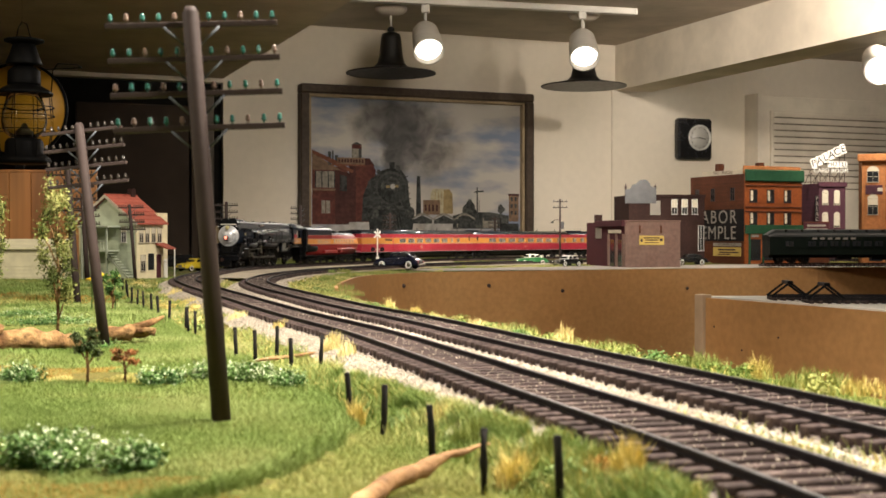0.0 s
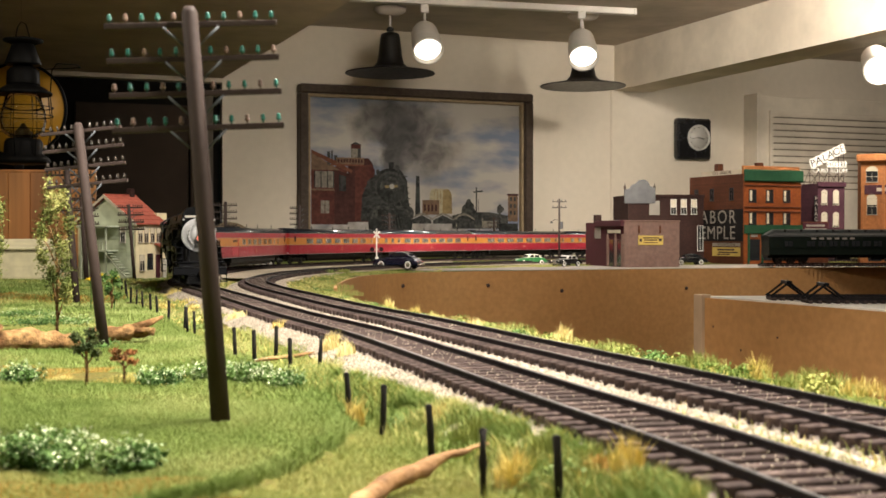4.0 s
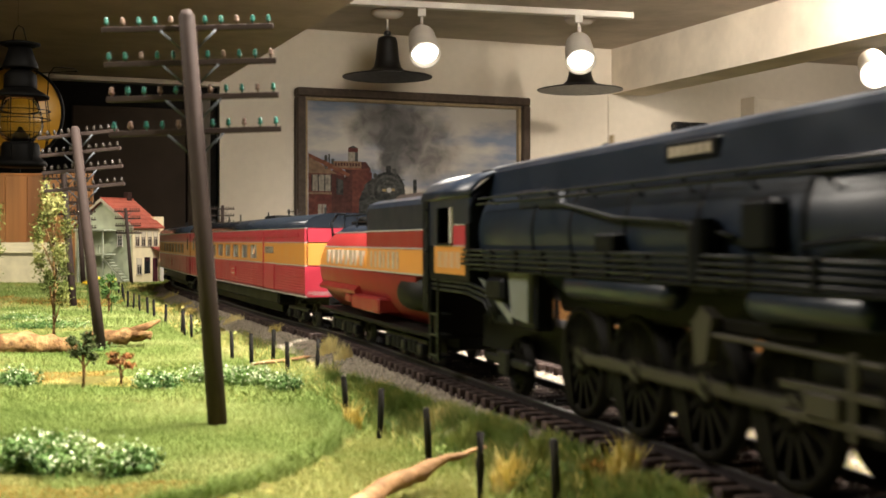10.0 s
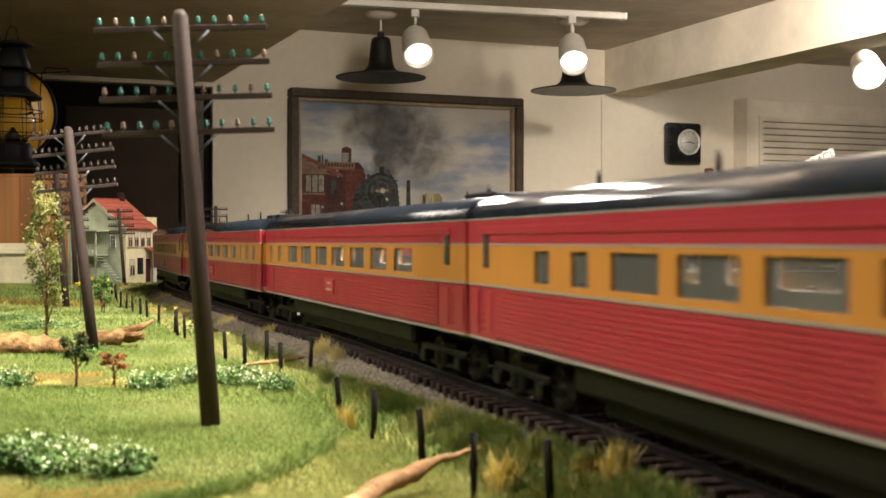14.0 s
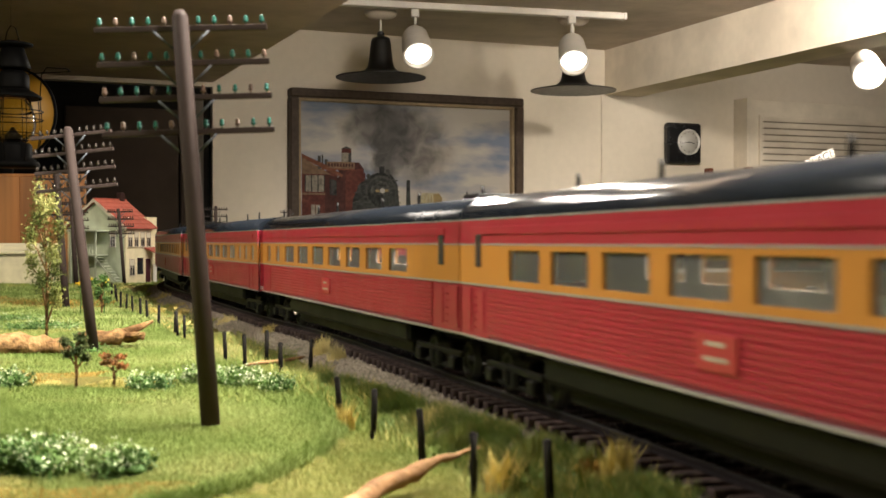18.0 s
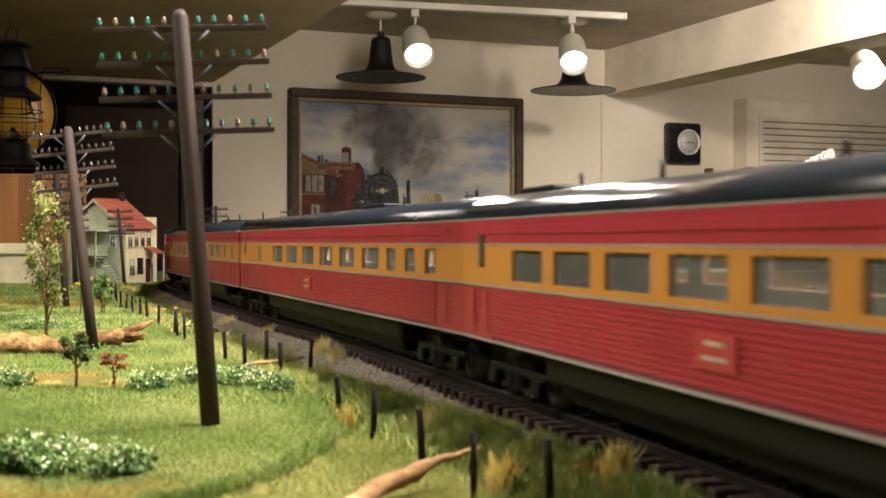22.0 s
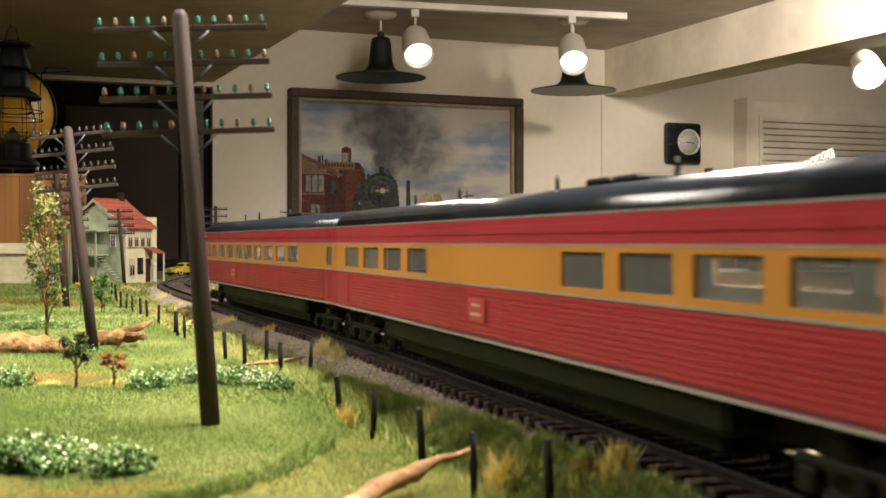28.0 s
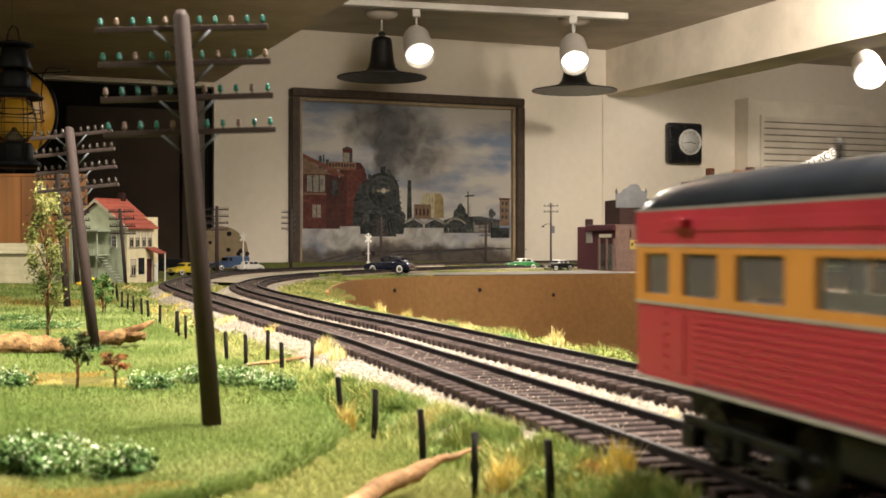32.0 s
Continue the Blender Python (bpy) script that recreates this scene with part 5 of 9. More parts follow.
    for x in DRIVER_X:
        bm = disc(DRIVER_R, 14)
        for s_ in (1, -1):
            ph = 0 if s_ > 0 else 90
            cyl(bm, (math.cos(radians(ph)) * 0.0080, s_ * 0.0165, math.sin(radians(ph)) * 0.0080), (math.cos(radians(ph)) * 0.0080, s_ * 0.0215, math.sin(radians(ph)) * 0.0080), 0.0018, seg=10)
            prism(bm, [(0.0190 * math.cos(radians(ph + 180 + q)), 0.0190 * math.sin(radians(ph + 180 + q))) for q in (-55, -30, 0, 30, 55)], "y", *sorted((s_ * 0.0150, s_ * 0.0175)))
        drivers.append(part("driving_wheelset", bm, M_GEAR, t, "spoked black-olive driving wheels", m=pose(x, 0, DRIVER_R)))
    rods = []
    for s_ in (1, -1):
        bm = B()
        box(bm, 0.0, DRIVER_X[3] - DRIVER_X[0], *sorted((s_ * 0.0192, s_ * 0.0208)), -0.0019, 0.0019, 0.0004)
        for x in DRIVER_X:
            cyl(bm, (x - DRIVER_X[0], s_ * 0.0188, 0), (x - DRIVER_X[0], s_ * 0.0214, 0), 0.0034, seg=14)
        rods.append((s_, part("side_rod", bm, M_STEEL, t, "dull steel side rod", m=pose(DRIVER_X[0], 0, DRIVER_R))))
        part("brake_hanger", box(B(), 0.170, 0.173, *sorted((s_ * 0.0150, s_ * 0.0165)), 0.0100, 0.0400), M_GEAR, t)
        part("truck_frame", box(B(), 0.050, 0.104, *sorted((s_ * 0.0195, s_ * 0.0222)), 0.0120, 0.0160, 0.001), M_TRUCK, t)
        part("journal_box", box(B(), 0.072, 0.084, *sorted((s_ * 0.0195, s_ * 0.0240)), 0.0080, 0.0190, 0.001), M_TRUCK, t)
        part("truck_frame", box(B(), 0.336, 0.398, *sorted((s_ * 0.0180, s_ * 0.0200)), 0.0085, 0.0125, 0.001), M_TRUCK, t)
    for x, r in ((0.078, 0.0120), (0.346, 0.0092), (0.389, 0.0092)):
        part("wheelset", disc(r, 10), M_GEAR, t, m=pose(x, 0, r))
    return t, drivers, rods


def tender():
    t = thing("tender", pose(0, 0, 0), "red and orange cylindrical tender with a black fuel bunker", "tender")
    h = 0.1370
    RC, ZC = 0.0300, 0.0470
    LOW, MID, TOP = 0.0479, 0.0611, 0.0706
    bm = B()
    prof = [(RC * math.cos(2 * math.pi * (k + 0.5) / 48), ZC + RC * math.sin(2 * math.pi * (k + 0.5) / 48)) for k in range(48)]
    rings = []
    for x, q in ((-h + 0.001, 0.93), (-h + 0.004, 0.985), (-h + 0.009, 1.0), (h - 0.02, 1.0)):
        rings.append([bm.verts.new((x, y * q, ZC + (z - ZC) * q)) for y, z in prof])
    n = len(prof)
    for a, b in zip(rings, rings[1:]):
        for j in range(n):
            bm.faces.new((a[j], a[(j + 1) % n], b[(j + 1) % n], b[j])).smooth = True
    bm.faces.new(rings[0][::-1]), bm.faces.new(rings[-1])
    for z in (LOW, MID, TOP):
        bmesh.ops.bisect_plane(bm, geom=bm.verts[:] + bm.edges[:] + bm.faces[:], plane_co=(0, 0, z), plane_no=(0, 0, 1))
    for fc in bm.faces:
        z = fc.calc_center_median().z
        fc.material_index = 1 if LOW < z < MID else 2 if z > TOP else 3 if z > MID else 0
    bmesh.ops.recalc_face_normals(bm, faces=bm.faces[:])
    tank = part("tank", bm, [M_SHADERED, M_ORANGE, M_BLUEBLK, M_SHADERED], t, "round tank banded in red and orange with a slate top")
    bunker = part("fuel_bunker", prism(B(), [(-0.0304, MID), (-0.0303, 0.0835), (-0.0288, 0.0862), (-0.0235, 0.0885), (-0.0120, 0.0900), (0.0120, 0.0900), (0.0235, 0.0885), (0.0288, 0.0862), (0.0303, 0.0835), (0.0304, MID)], "x", 0.012, h - 0.004), M_BLUEBLK, t, "slate-black fuel bunker with bevelled shoulders")
    part("bunker_lid", prism(B(), [(-0.018, 0.0885), (-0.012, 0.0922), (0, 0.0935), (0.012, 0.0922), (0.018, 0.0885)], "x", 0.020, 0.085), mat("lid_brown_black", (0.016, 0.010, 0.008), 0.6), bunker, "brown-black curved bunker lid")
    for s_ in (1, -1):
        for z in (LOW, MID, TOP):
            y = math.sqrt(RC ** 2 - (z - ZC) ** 2)
            part("silver_stripe", box(B(), -h + 0.006, 0.012, *sorted((s_ * (y - 0.001), s_ * (y + 0.0004))), z - 0.0005, z + 0.0005), M_SILVER, t)
            part("silver_stripe", box(B(), 0.012, h - 0.004, *sorted((s_ * 0.0295, s_ * 0.0310)), z - 0.0004, z + 0.0004), M_SILVER, t)
        part("bunker_panel", box(B(), 0.012, h - 0.004, *sorted((s_ * 0.0297, s_ * 0.0307)), MID + 0.0004, TOP - 0.0004), M_SHADERED, t)
        side_panel = part("bunker_panel", box(B(), 0.012, h - 0.004, *sorted((s_ * 0.0290, s_ * 0.0306)), LOW + 0.0004, MID - 0.0004), M_ORANGE, t)
        # a railway's name in plain upright bars
        for x0, count, pitch, y in ((-0.107, 8, 0.0140, 0.0300), (0.022, 7, 0.0098, 0.0306)):
            for k in range(count):
                x = x0 + k * pitch
                for a, b in ((0.0, pitch * (0.48 + 0.22 * (k * 7 % 3 - 1) * 0.5)),):
                    part("letter_bar", box(B(), x + a, x + b, *sorted((s_ * (y - 0.0018), s_ * (y + 0.0003))), 0.0498, 0.0592), M_TENDERLETTER, tank if x0 < 0 else side_panel, "dull silver bar")
        part("step_shelf", prism(B(), [(s_ * 0.0180, 0.0310), (s_ * 0.0310, 0.0325), (s_ * 0.0318, 0.0345), (s_ * 0.0290, 0.0375), (s_ * 0.0180, 0.0378)], "x", -0.125, -0.0160), M_SHADERED, t, "long red shelf with a bevelled top")
        part("tool_box", box(B(), -0.0185, 0.0490, *sorted((s_ * 0.0180, s_ * 0.0330)), 0.0238, 0.0325, 0.0010), M_SHADERED, t)
        part("shelf_bracket", box(B(), -0.050, -0.036, *sorted((s_ * 0.0200, s_ * 0.0300)), 0.0262, 0.0318, 0.0008), M_SHADERED, t)
        part("air_tank", lathe(B(), [(0.0003, 0.0775), (0.0050, 0.0782), (0.0082, 0.0810), (0.0096, 0.0860), (0.0096, 0.1320), (0.0003, 0.1322)], 28, Matrix.Translation((0, s_ * 0.0222, 0.0378)) @ pose(0, 0, 0, 0, 90, 0)), M_DARKSKIRT, t, "dark olive round-ended reservoir")
        part("front_post", box(B(), h - 0.004, h + 0.0060, *sorted((s_ * 0.0260, s_ * 0.0312)), 0.0300, 0.0845, 0.0004), M_BLACKP, t)
        for z in (0.0400, 0.0500, 0.0600, 0.0700, 0.0800):
            part("ladder_rung", cyl(B(), (h + 0.0005, s_ * 0.0318, z), (h + 0.0055, s_ * 0.0318, z), 0.0005, seg=6), M_PIPE, t)
    bm = B()
    box(bm, -0.120, 0.012, -0.010, 0.010, 0.0765, 0.0785, 0.0005)
    for x in (-0.100, -0.045):
        lathe(bm, [(0.0095, 0.0765), (0.0095, 0.0800), (0.0080, 0.0815), (0.0003, 0.0820)], 18, Matrix.Translation((x, 0, 0)))
    part("hatch", bm, M_UNDER, t)
    for y in (-0.013, 0.013):
        part("top_rail", tube(B(), [(-0.128, y, 0.073), (-0.128, y, 0.0825), (0.002, y, 0.0825)], 0.0006, 6), M_PIPE, t)
        for x in (-0.09, -0.06, -0.03):
            part("rail_post", cyl(B(), (x, y, 0.073), (x, y, 0.0825), 0.0005, seg=6), M_PIPE, t)
        part("ladder", tube(B(), [(0.012, y + 0.006, 0.086), (0.000, y + 0.006, 0.0885), (-0.006, y + 0.006, 0.0780)], 0.0006, 6), M_PIPE, t)
    for q, y in ((0.0, -0.020), (1.0, 0.020)):
        part("back_loop", tube(B(), [(-h + 0.002, y, 0.068), (-h - 0.003, y, 0.078), (-h - 0.001, y * 0.8, 0.084), (-h + 0.006, y * 0.6, 0.0840)], 0.0009, 6), M_BLACKP, t)
    bm = B()
    box(bm, -h - 0.004, h + 0.004, -0.0285, 0.0285, 0.0165, 0.0190, 0.0006)
    box(bm, -h, h, -0.013, 0.013, 0.011, 0.0200)
    box(bm, h - 0.004, h + 0.004, -0.0255, 0.0255, 0.0190, 0.0840)
    box(bm, -h - 0.012, -h, -0.0025, 0.0025, 0.0095, 0.0135)
    part("tender_frame", bm, M_UNDER, t)
    truck(t, 0.075, 3), truck(t, -0.075, 3)
    return t


ENGINE, DRIVERS, RODS = steam_engine()
TENDER = tender()
LENGTHS = (0.617, 0.494, 0.503, 0.495, 0.488, 0.587, 0.555, 0.600, 0.5575)


def row(x0, n, pitch, w):
    return [(x0 + k * pitch, w) for k in range(n)]


CARS = []
for k, L in enumerate(LENGTHS):
    h = L / 2
    rear, fore = -h + 0.029, h - 0.026
    if k == 0:
        win = row(-0.212, 2, 0.037, 0.016) + row(-0.1307, 6, 0.0465, 0.035)
        c = coach(L, "red and orange baggage and coach car with a black roof", win, [rear], plaque=0.002, blank_front=True)
        # Small round amber piece set on the car's front end.
        part("end_lamp", cyl(B(), (h - 0.0046, 0.0165, 0.0560), (h - 0.0012, 0.0165, 0.0560), 0.0042, seg=18), mat("amber_lens", (0.62, 0.25, 0.03), 0.15), c, "round amber lamp on the car end")
        for side in (1, -1):
            part("door_post", box(B(), 0.1515, 0.1535, *sorted((side * (HALF - 0.001), side * (HALF + 0.0010))), SKIRT + 0.001, EAVE - 0.002), M_RED, c)
            for q in range(4):
                part("door_light", box(B(), 0.1580 + q * 0.0090, 0.1652 + q * 0.0090, *sorted((side * (HALF - 0.001), side * (HALF + 0.0003))), 0.0550, 0.0605), M_COACHWIN, c, "small dark door light")
            part("baggage_door", box(B(), 0.1535, 0.1968, *sorted((side * (HALF - 0.001), side * (HALF + 0.0006))), SKIRT + 0.002, BELT_LO - 0.001), M_RED, c)
    elif k == 1:
        win = row(-0.221, 2, 0.036, 0.0135) + row(-0.136, 7, 0.0475, 0.0335)
        c = coach(L, "red and orange fluted coach with a black roof", win, [fore], plaque=-0.014, vents=(0.93, 0.97))
    elif k == 2:
        win = row(-0.166, 7, 0.0468, 0.035) + row(0.1588, 3, 0.0320, 0.0145)
        c = coach(L, "red and orange fluted coach with a black roof", win, [rear], plaque=-0.014, vents=(0.90, 0.97))
    elif k == 3:
        win = row(-0.219, 2, 0.037, 0.0145) + row(-0.136, 7, 0.0475, 0.0335)
        c = coach(L, "red and orange fluted coach with a black roof", win, [fore], plaque=-0.014, vents=(0.94,))
    elif k == 4:
        win = row(-0.160, 7, 0.0455, 0.034) + row(0.1540, 3, 0.0320, 0.0145)
        c = coach(L, "red and orange fluted coach with a black roof", win, [rear], plaque=-0.012, vents=(0.05, 0.09))
    elif k == 5:
        win = [(-0.198, 0.014)] + row(-0.125, 6, 0.0527, 0.035) + row(0.1797, 3, 0.0330, 0.0165)
        c = coach(L, "red and orange coach with wide windows and a black roof", win, [-0.2675], plaque=-0.020)
    elif k == 6:
        win = row(-0.212, 1, 0.0280, 0.012) + row(-0.1720, 8, 0.0464, 0.033) + [(0.196, 0.013), (0.241, 0.0146)]
        c = coach(L, "red and orange diner with wide and narrow windows", win, [rear], plaque=-0.030)
    elif k == 7:
        win = row(-0.254, 4, 0.0495, 0.037) + row(0.099, 4, 0.0470, 0.0355)
        c = coach(L, "red and orange lounge car with a blank middle panel", win, [], plaque=-0.010)
    else:
        win = [(-0.262, 0.017), (-0.2335, 0.022), (-0.200, 0.025)] + row(-0.1570, 8, 0.0438, 0.034) + [(0.255, 0.015)]
        c = coach(L, "red and orange round-roofed parlour car at the train's end", win, [], tail=True, plaque=-0.090)
    CARS.append((c, L))

# ---- the field beside the line ----
GX0, GX1, GY0, GY1, GS = -1.30, 0.72, -0.40, 3.30, 0.005
GNX, GNY = int((GX1 - GX0) / GS) + 1, int((GY1 - GY0) / GS) + 1
gx, gy = np.meshgrid(GX0 + GS * np.arange(GNX), GY0 + GS * np.arange(GNY), indexing="ij")
GAPGRID = track_gaps(gx.ravel(), gy.ravel())
HGRID = np.array([ground_z(a, b, c) for a, b, c in zip(gx.ravel(), gy.ravel(), GAPGRID)]).reshape(GNX, GNY)
GAPGRID = GAPGRID.reshape(GNX, GNY)


def sample(grid, x, y):
    fx, fy = np.clip((x - GX0) / GS, 0, GNX - 1.001), np.clip((y - GY0) / GS, 0, GNY - 1.001)
    i, j = fx.astype(int), fy.astype(int)
    u, v = fx - i, fy - j
    return (grid[i, j] * (1 - u) + grid[i + 1, j] * u) * (1 - v) + (grid[i, j + 1] * (1 - u) + grid[i + 1, j + 1] * u) * v


def height(x, y):
    return float(sample(HGRID, np.array([x]), np.array([y]))[0])


rng = np.random.default_rng(7)


def inside_deck(x, y):
    """Which points lie on the deck, outside the aisle."""
    ys = INNER.arr[:, 1]
    cut = INNER.arr[: int(np.argmax(ys > 2.1))]
    edge = np.interp(y, cut[:, 1], cut[:, 0])
    return (x < edge - 0.002) & (y < 2.45)


def mass_mesh(name, verts, faces, material, label, category="", parent=None):
    """One mesh out of arrays: verts (n, 3), faces (m, 3)."""
    me = bpy.data.meshes.new(name)
    n, m = len(verts), len(faces)
    me.vertices.add(n)
    me.vertices.foreach_set("co", verts.astype(np.float32).ravel())
    me.loops.add(m * 3)
    me.loops.foreach_set("vertex_index", faces.astype(np.int32).ravel())
    me.polygons.add(m)
    me.polygons.foreach_set("loop_start", np.arange(0, m * 3, 3, dtype=np.int32))
    me.polygons.foreach_set("loop_total", np.full(m, 3, dtype=np.int32))
    me.update(calc_edges=True)
    me.materials.append(material)
    ob = new(name, me)
    if parent is not None:
        ob.parent = parent
    return tagged(ob, label, category, kind="stuff")


def blades(x, y, length, width, lean, z=None):
    """Bent grass blades as arrays of vertices and triangles."""
    n = len(x)
    if z is None:
        z = sample(HGRID, x, y) - 0.0004
    a = rng.uniform(0, 2 * np.pi, n)
    b = rng.uniform(0, 2 * np.pi, n)
    ln = length * rng.uniform(0.55, 1.25, n)
    k = lean * rng.uniform(0.2, 1.6, n) * ln
    w = width * rng.uniform(0.7, 1.3, n) / 2
    base = np.stack([x, y, z], 1)
    side = np.stack([np.cos(a) * w, np.sin(a) * w, np.zeros(n)], 1)
    tip = np.stack([np.cos(b) * k, np.sin(b) * k, ln], 1)
    mid = np.stack([np.cos(b) * k * 0.3, np.sin(b) * k * 0.3, ln * 0.55], 1)
    v = np.stack([base - side, base + side, base + mid - side * 0.8, base + mid + side * 0.8, base + tip], 1).reshape(-1, 3)
    f = np.array([[0, 1, 3], [0, 3, 2], [2, 3, 4]])[None] + (np.arange(n) * 5)[:, None, None]
    return v, f.reshape(-1, 3)


def fbm(x, y, s, seed):
    return np.array([noise.noise(Vector((a * s, b * s, seed))) for a, b in zip(x, y)])


FENCE = Way([(0.045, 0.28), (0.013, 0.38), (-0.004, 0.459), (-0.042, 0.554), (-0.092, 0.749), (-0.127, 0.816), (-0.224, 1.054), (-0.30, 1.27), (-0.40, 1.55), (-0.475, 1.80), (-0.54, 2.1)])


def fence_side(x, y):
    return x - np.interp(y, FENCE.arr[:, 1], FENCE.arr[:, 0])


def scatter(n, x0, x1, y0, y1):
    return rng.uniform(x0, x1, n), rng.uniform(y0, y1, n)


SORTS = {"grass": [], "pale": [], "straw": [], "ochre": []}
for n, x0, x1, y0, y1, ln, wd in ((430000, -0.25, 0.13, 0.355, 0.62, 0.0016, 0.00015), (190000, -0.40, 0.03, 0.62, 1.15, 0.0026, 0.00030),
                                  (80000, -0.75, -0.05, 1.15, 1.9, 0.0052, 0.0012), (42000, -1.1, -0.12, 1.9, 2.45, 0.0055, 0.0020), (70000, -0.18, 0.36, 0.28, 2.1, 0.0055, 0.0006)):
    x, y = scatter(n, x0, x1, y0, y1)
    seen = np.abs(x) < 0.40 * y + 0.015
    x, y = x[seen], y[seen]
    g = sample(GAPGRID, x, y)
    wob = fbm(x, y, 22, 1.0)
    keep = inside_deck(x, y) & (g > np.interp(y, (0.40, 0.50, 0.60, 0.80), (0.030, 0.037, 0.044, 0.048)) + 0.012 * wob)
    x, y, g, wob = x[keep], y[keep], g[keep], wob[keep]
    if ln > 0.0054 and y1 > 2.0 and x1 > 0.2:                # long blades only beside the tracks
        beside = fence_side(x, y) > 0.004
        x, y, g, wob = x[beside], y[beside], g[beside], wob[beside]
    big = fbm(x, y, 6.5, 9.0) + 0.25 * wob
    bare = (big < -0.62) & (g < 0.2)
    fs = fence_side(x, y)
    r = rng.uniform(0, 1, len(x))
    right = fs > 0.075
    sort = np.full(len(x), 0)
    sort[(big > 0.22) & (r < 0.75)] = 1
    sort[(fs > 0.005) & (fs < 0.06) & (r < np.where(y < 0.6, 0.34, 0.55))] = 1
    sort[(fs > 0.005) & (r < np.where(y < 0.6, 0.05, 0.13))] = 2
    low = (y < 0.56) & (x > np.interp(y, (0.33, 0.398, 0.42, 0.453, 0.495, 0.542, 0.62), (-0.125, -0.0748, -0.0655, -0.0552, -0.0447, -0.0414, -0.060))) & (fs < 0.02)
    sort[low & (r < 0.72)] = 1
    band = np.abs(y - 0.745 - 0.06 * wob) < 0.045
    sort[band & (x < -0.205) & (r < 0.9)] = 3
    sort[(np.abs(y - 0.700 - 0.03 * wob) < 0.022) & (x < -0.150) & (x > -0.225) & (r < 0.7)] = 2
    sort[(y < 0.41 + 0.02 * wob) & (x < -0.065) & (r < 0.7)] = 3
    sort[(np.abs(y - 1.62 - 0.1 * wob) < 0.10) & (x < -0.42) & (r < 0.8)] = 3
    sort[right & (r < 0.75)] = 1
    sort[right & (r < 0.25)] = 2
    short = np.where(sort == 3, 0.6, 1.0) * (0.75 + 0.5 * np.clip(big + 0.5, 0, 1))
    ok = ~bare
    for k, key in enumerate(SORTS):
        q = ok & (sort == k)
        v, f = blades(x[q], y[q], ln * short[q], wd, 0.75)
        SORTS[key].append((v, f))


def joined(chunks):
    vs, fs, n = [], [], 0
    for v, f in chunks:
        vs.append(v), fs.append(f + n)
        n += len(v)
    return np.concatenate(vs), np.concatenate(fs)


for key, material, label in (("grass", M_GRASS, "short bright green static grass of the field"), ("pale", M_PALEGRASS, "pale yellow-green static grass of the field"),
                             ("straw", M_STRAW, "dry straw-coloured grass near the track"), ("ochre", M_OCHRE, "rusty ochre dry grass in strips")):
    mass_mesh("grass", *joined(SORTS[key]), material, label, "grass")


# long grass hanging over the hump's lip, and the rank strip between the fence and the ties
y = rng.uniform(0.345, 0.565, 16000)
x = np.array([lip_line(v) for v in y]) + rng.normal(0.0, 0.0016, len(y))
mass_mesh("grass", *blades(x, y, np.full(len(y), 0.0036), 0.00022, 0.8), M_GRASS, "longer green grass along the hump's edge", "grass")
for n, material, ln, label in ((26000, M_GRASS, 0.0058, "rank green grass along the ballast"), (15000, M_PALEGRASS, 0.0062, "pale rank grass along the ballast"), (2600, M_STRAW, 0.0075, "dry straw blades along the ballast")):
    y = rng.uniform(0.33, 0.74, n)
    o = np.interp(y, (0.36, 0.44, 0.60, 0.75), (0.030, 0.032, 0.042, 0.052)) + np.abs(rng.normal(0.0, 0.010, n))
    x = np.interp(y, MAIN.arr[::-1, 1], MAIN.arr[::-1, 0]) - o * 1.06
    keep = fbm(x, y, 45, 3.0) > (-0.25 if material == M_GRASS else -0.02)
    mass_mesh("grass", *blades(x[keep], y[keep], np.full(int(keep.sum()), ln), 0.00032, 0.7), material, label, "grass")


def tuft(x, y, r, h, n, material, label, wd=0.0006):
    a, d = rng.uniform(0, 2 * np.pi, n), r * np.sqrt(rng.uniform(0, 1, n))
    v, f = blades(x + d * np.cos(a), y + d * np.sin(a), np.full(n, h) * (1.15 - 0.5 * d / r), wd, 0.32)
    return tagged(mass_mesh("grass_tuft", v, f, material, label, "grass tuft"), group="grass tufts")


STRAW_TUFT = "straw-yellow tuft of dry grass beside the track"
for x, y, r, h, n in ((-0.039, 0.548, 0.004, 0.013, 160), (0.0235, 0.405, 0.006, 0.013, 260), (0.0565, 0.372, 0.005, 0.0150, 200), (0.046, 0.379, 0.004, 0.008, 60),
                      (-0.073, 0.80, 0.007, 0.013, 200), (-0.060, 0.76, 0.006, 0.010, 160), (-0.002, 0.52, 0.005, 0.010, 140), (-0.13, 0.98, 0.008, 0.008, 120), (-0.19, 1.12, 0.010, 0.008, 120),
                      (0.183, 0.70, 0.007, 0.013, 160), (0.237, 0.60, 0.006, 0.013, 140), (-0.028, 1.28, 0.006, 0.012, 100), (-0.06, 1.38, 0.005, 0.015, 80), (0.095, 0.955, 0.008, 0.014, 140), (0.215, 0.62, 0.012, 0.009, 200),
                      (0.03, 1.10, 0.010, 0.010, 140), (-0.30, 1.42, 0.012, 0.008, 100), (-0.36, 1.62, 0.012, 0.009, 100), (-0.01, 1.20, 0.012, 0.009, 120)):
    tuft(x, y, r, h, n, M_STRAW, STRAW_TUFT)
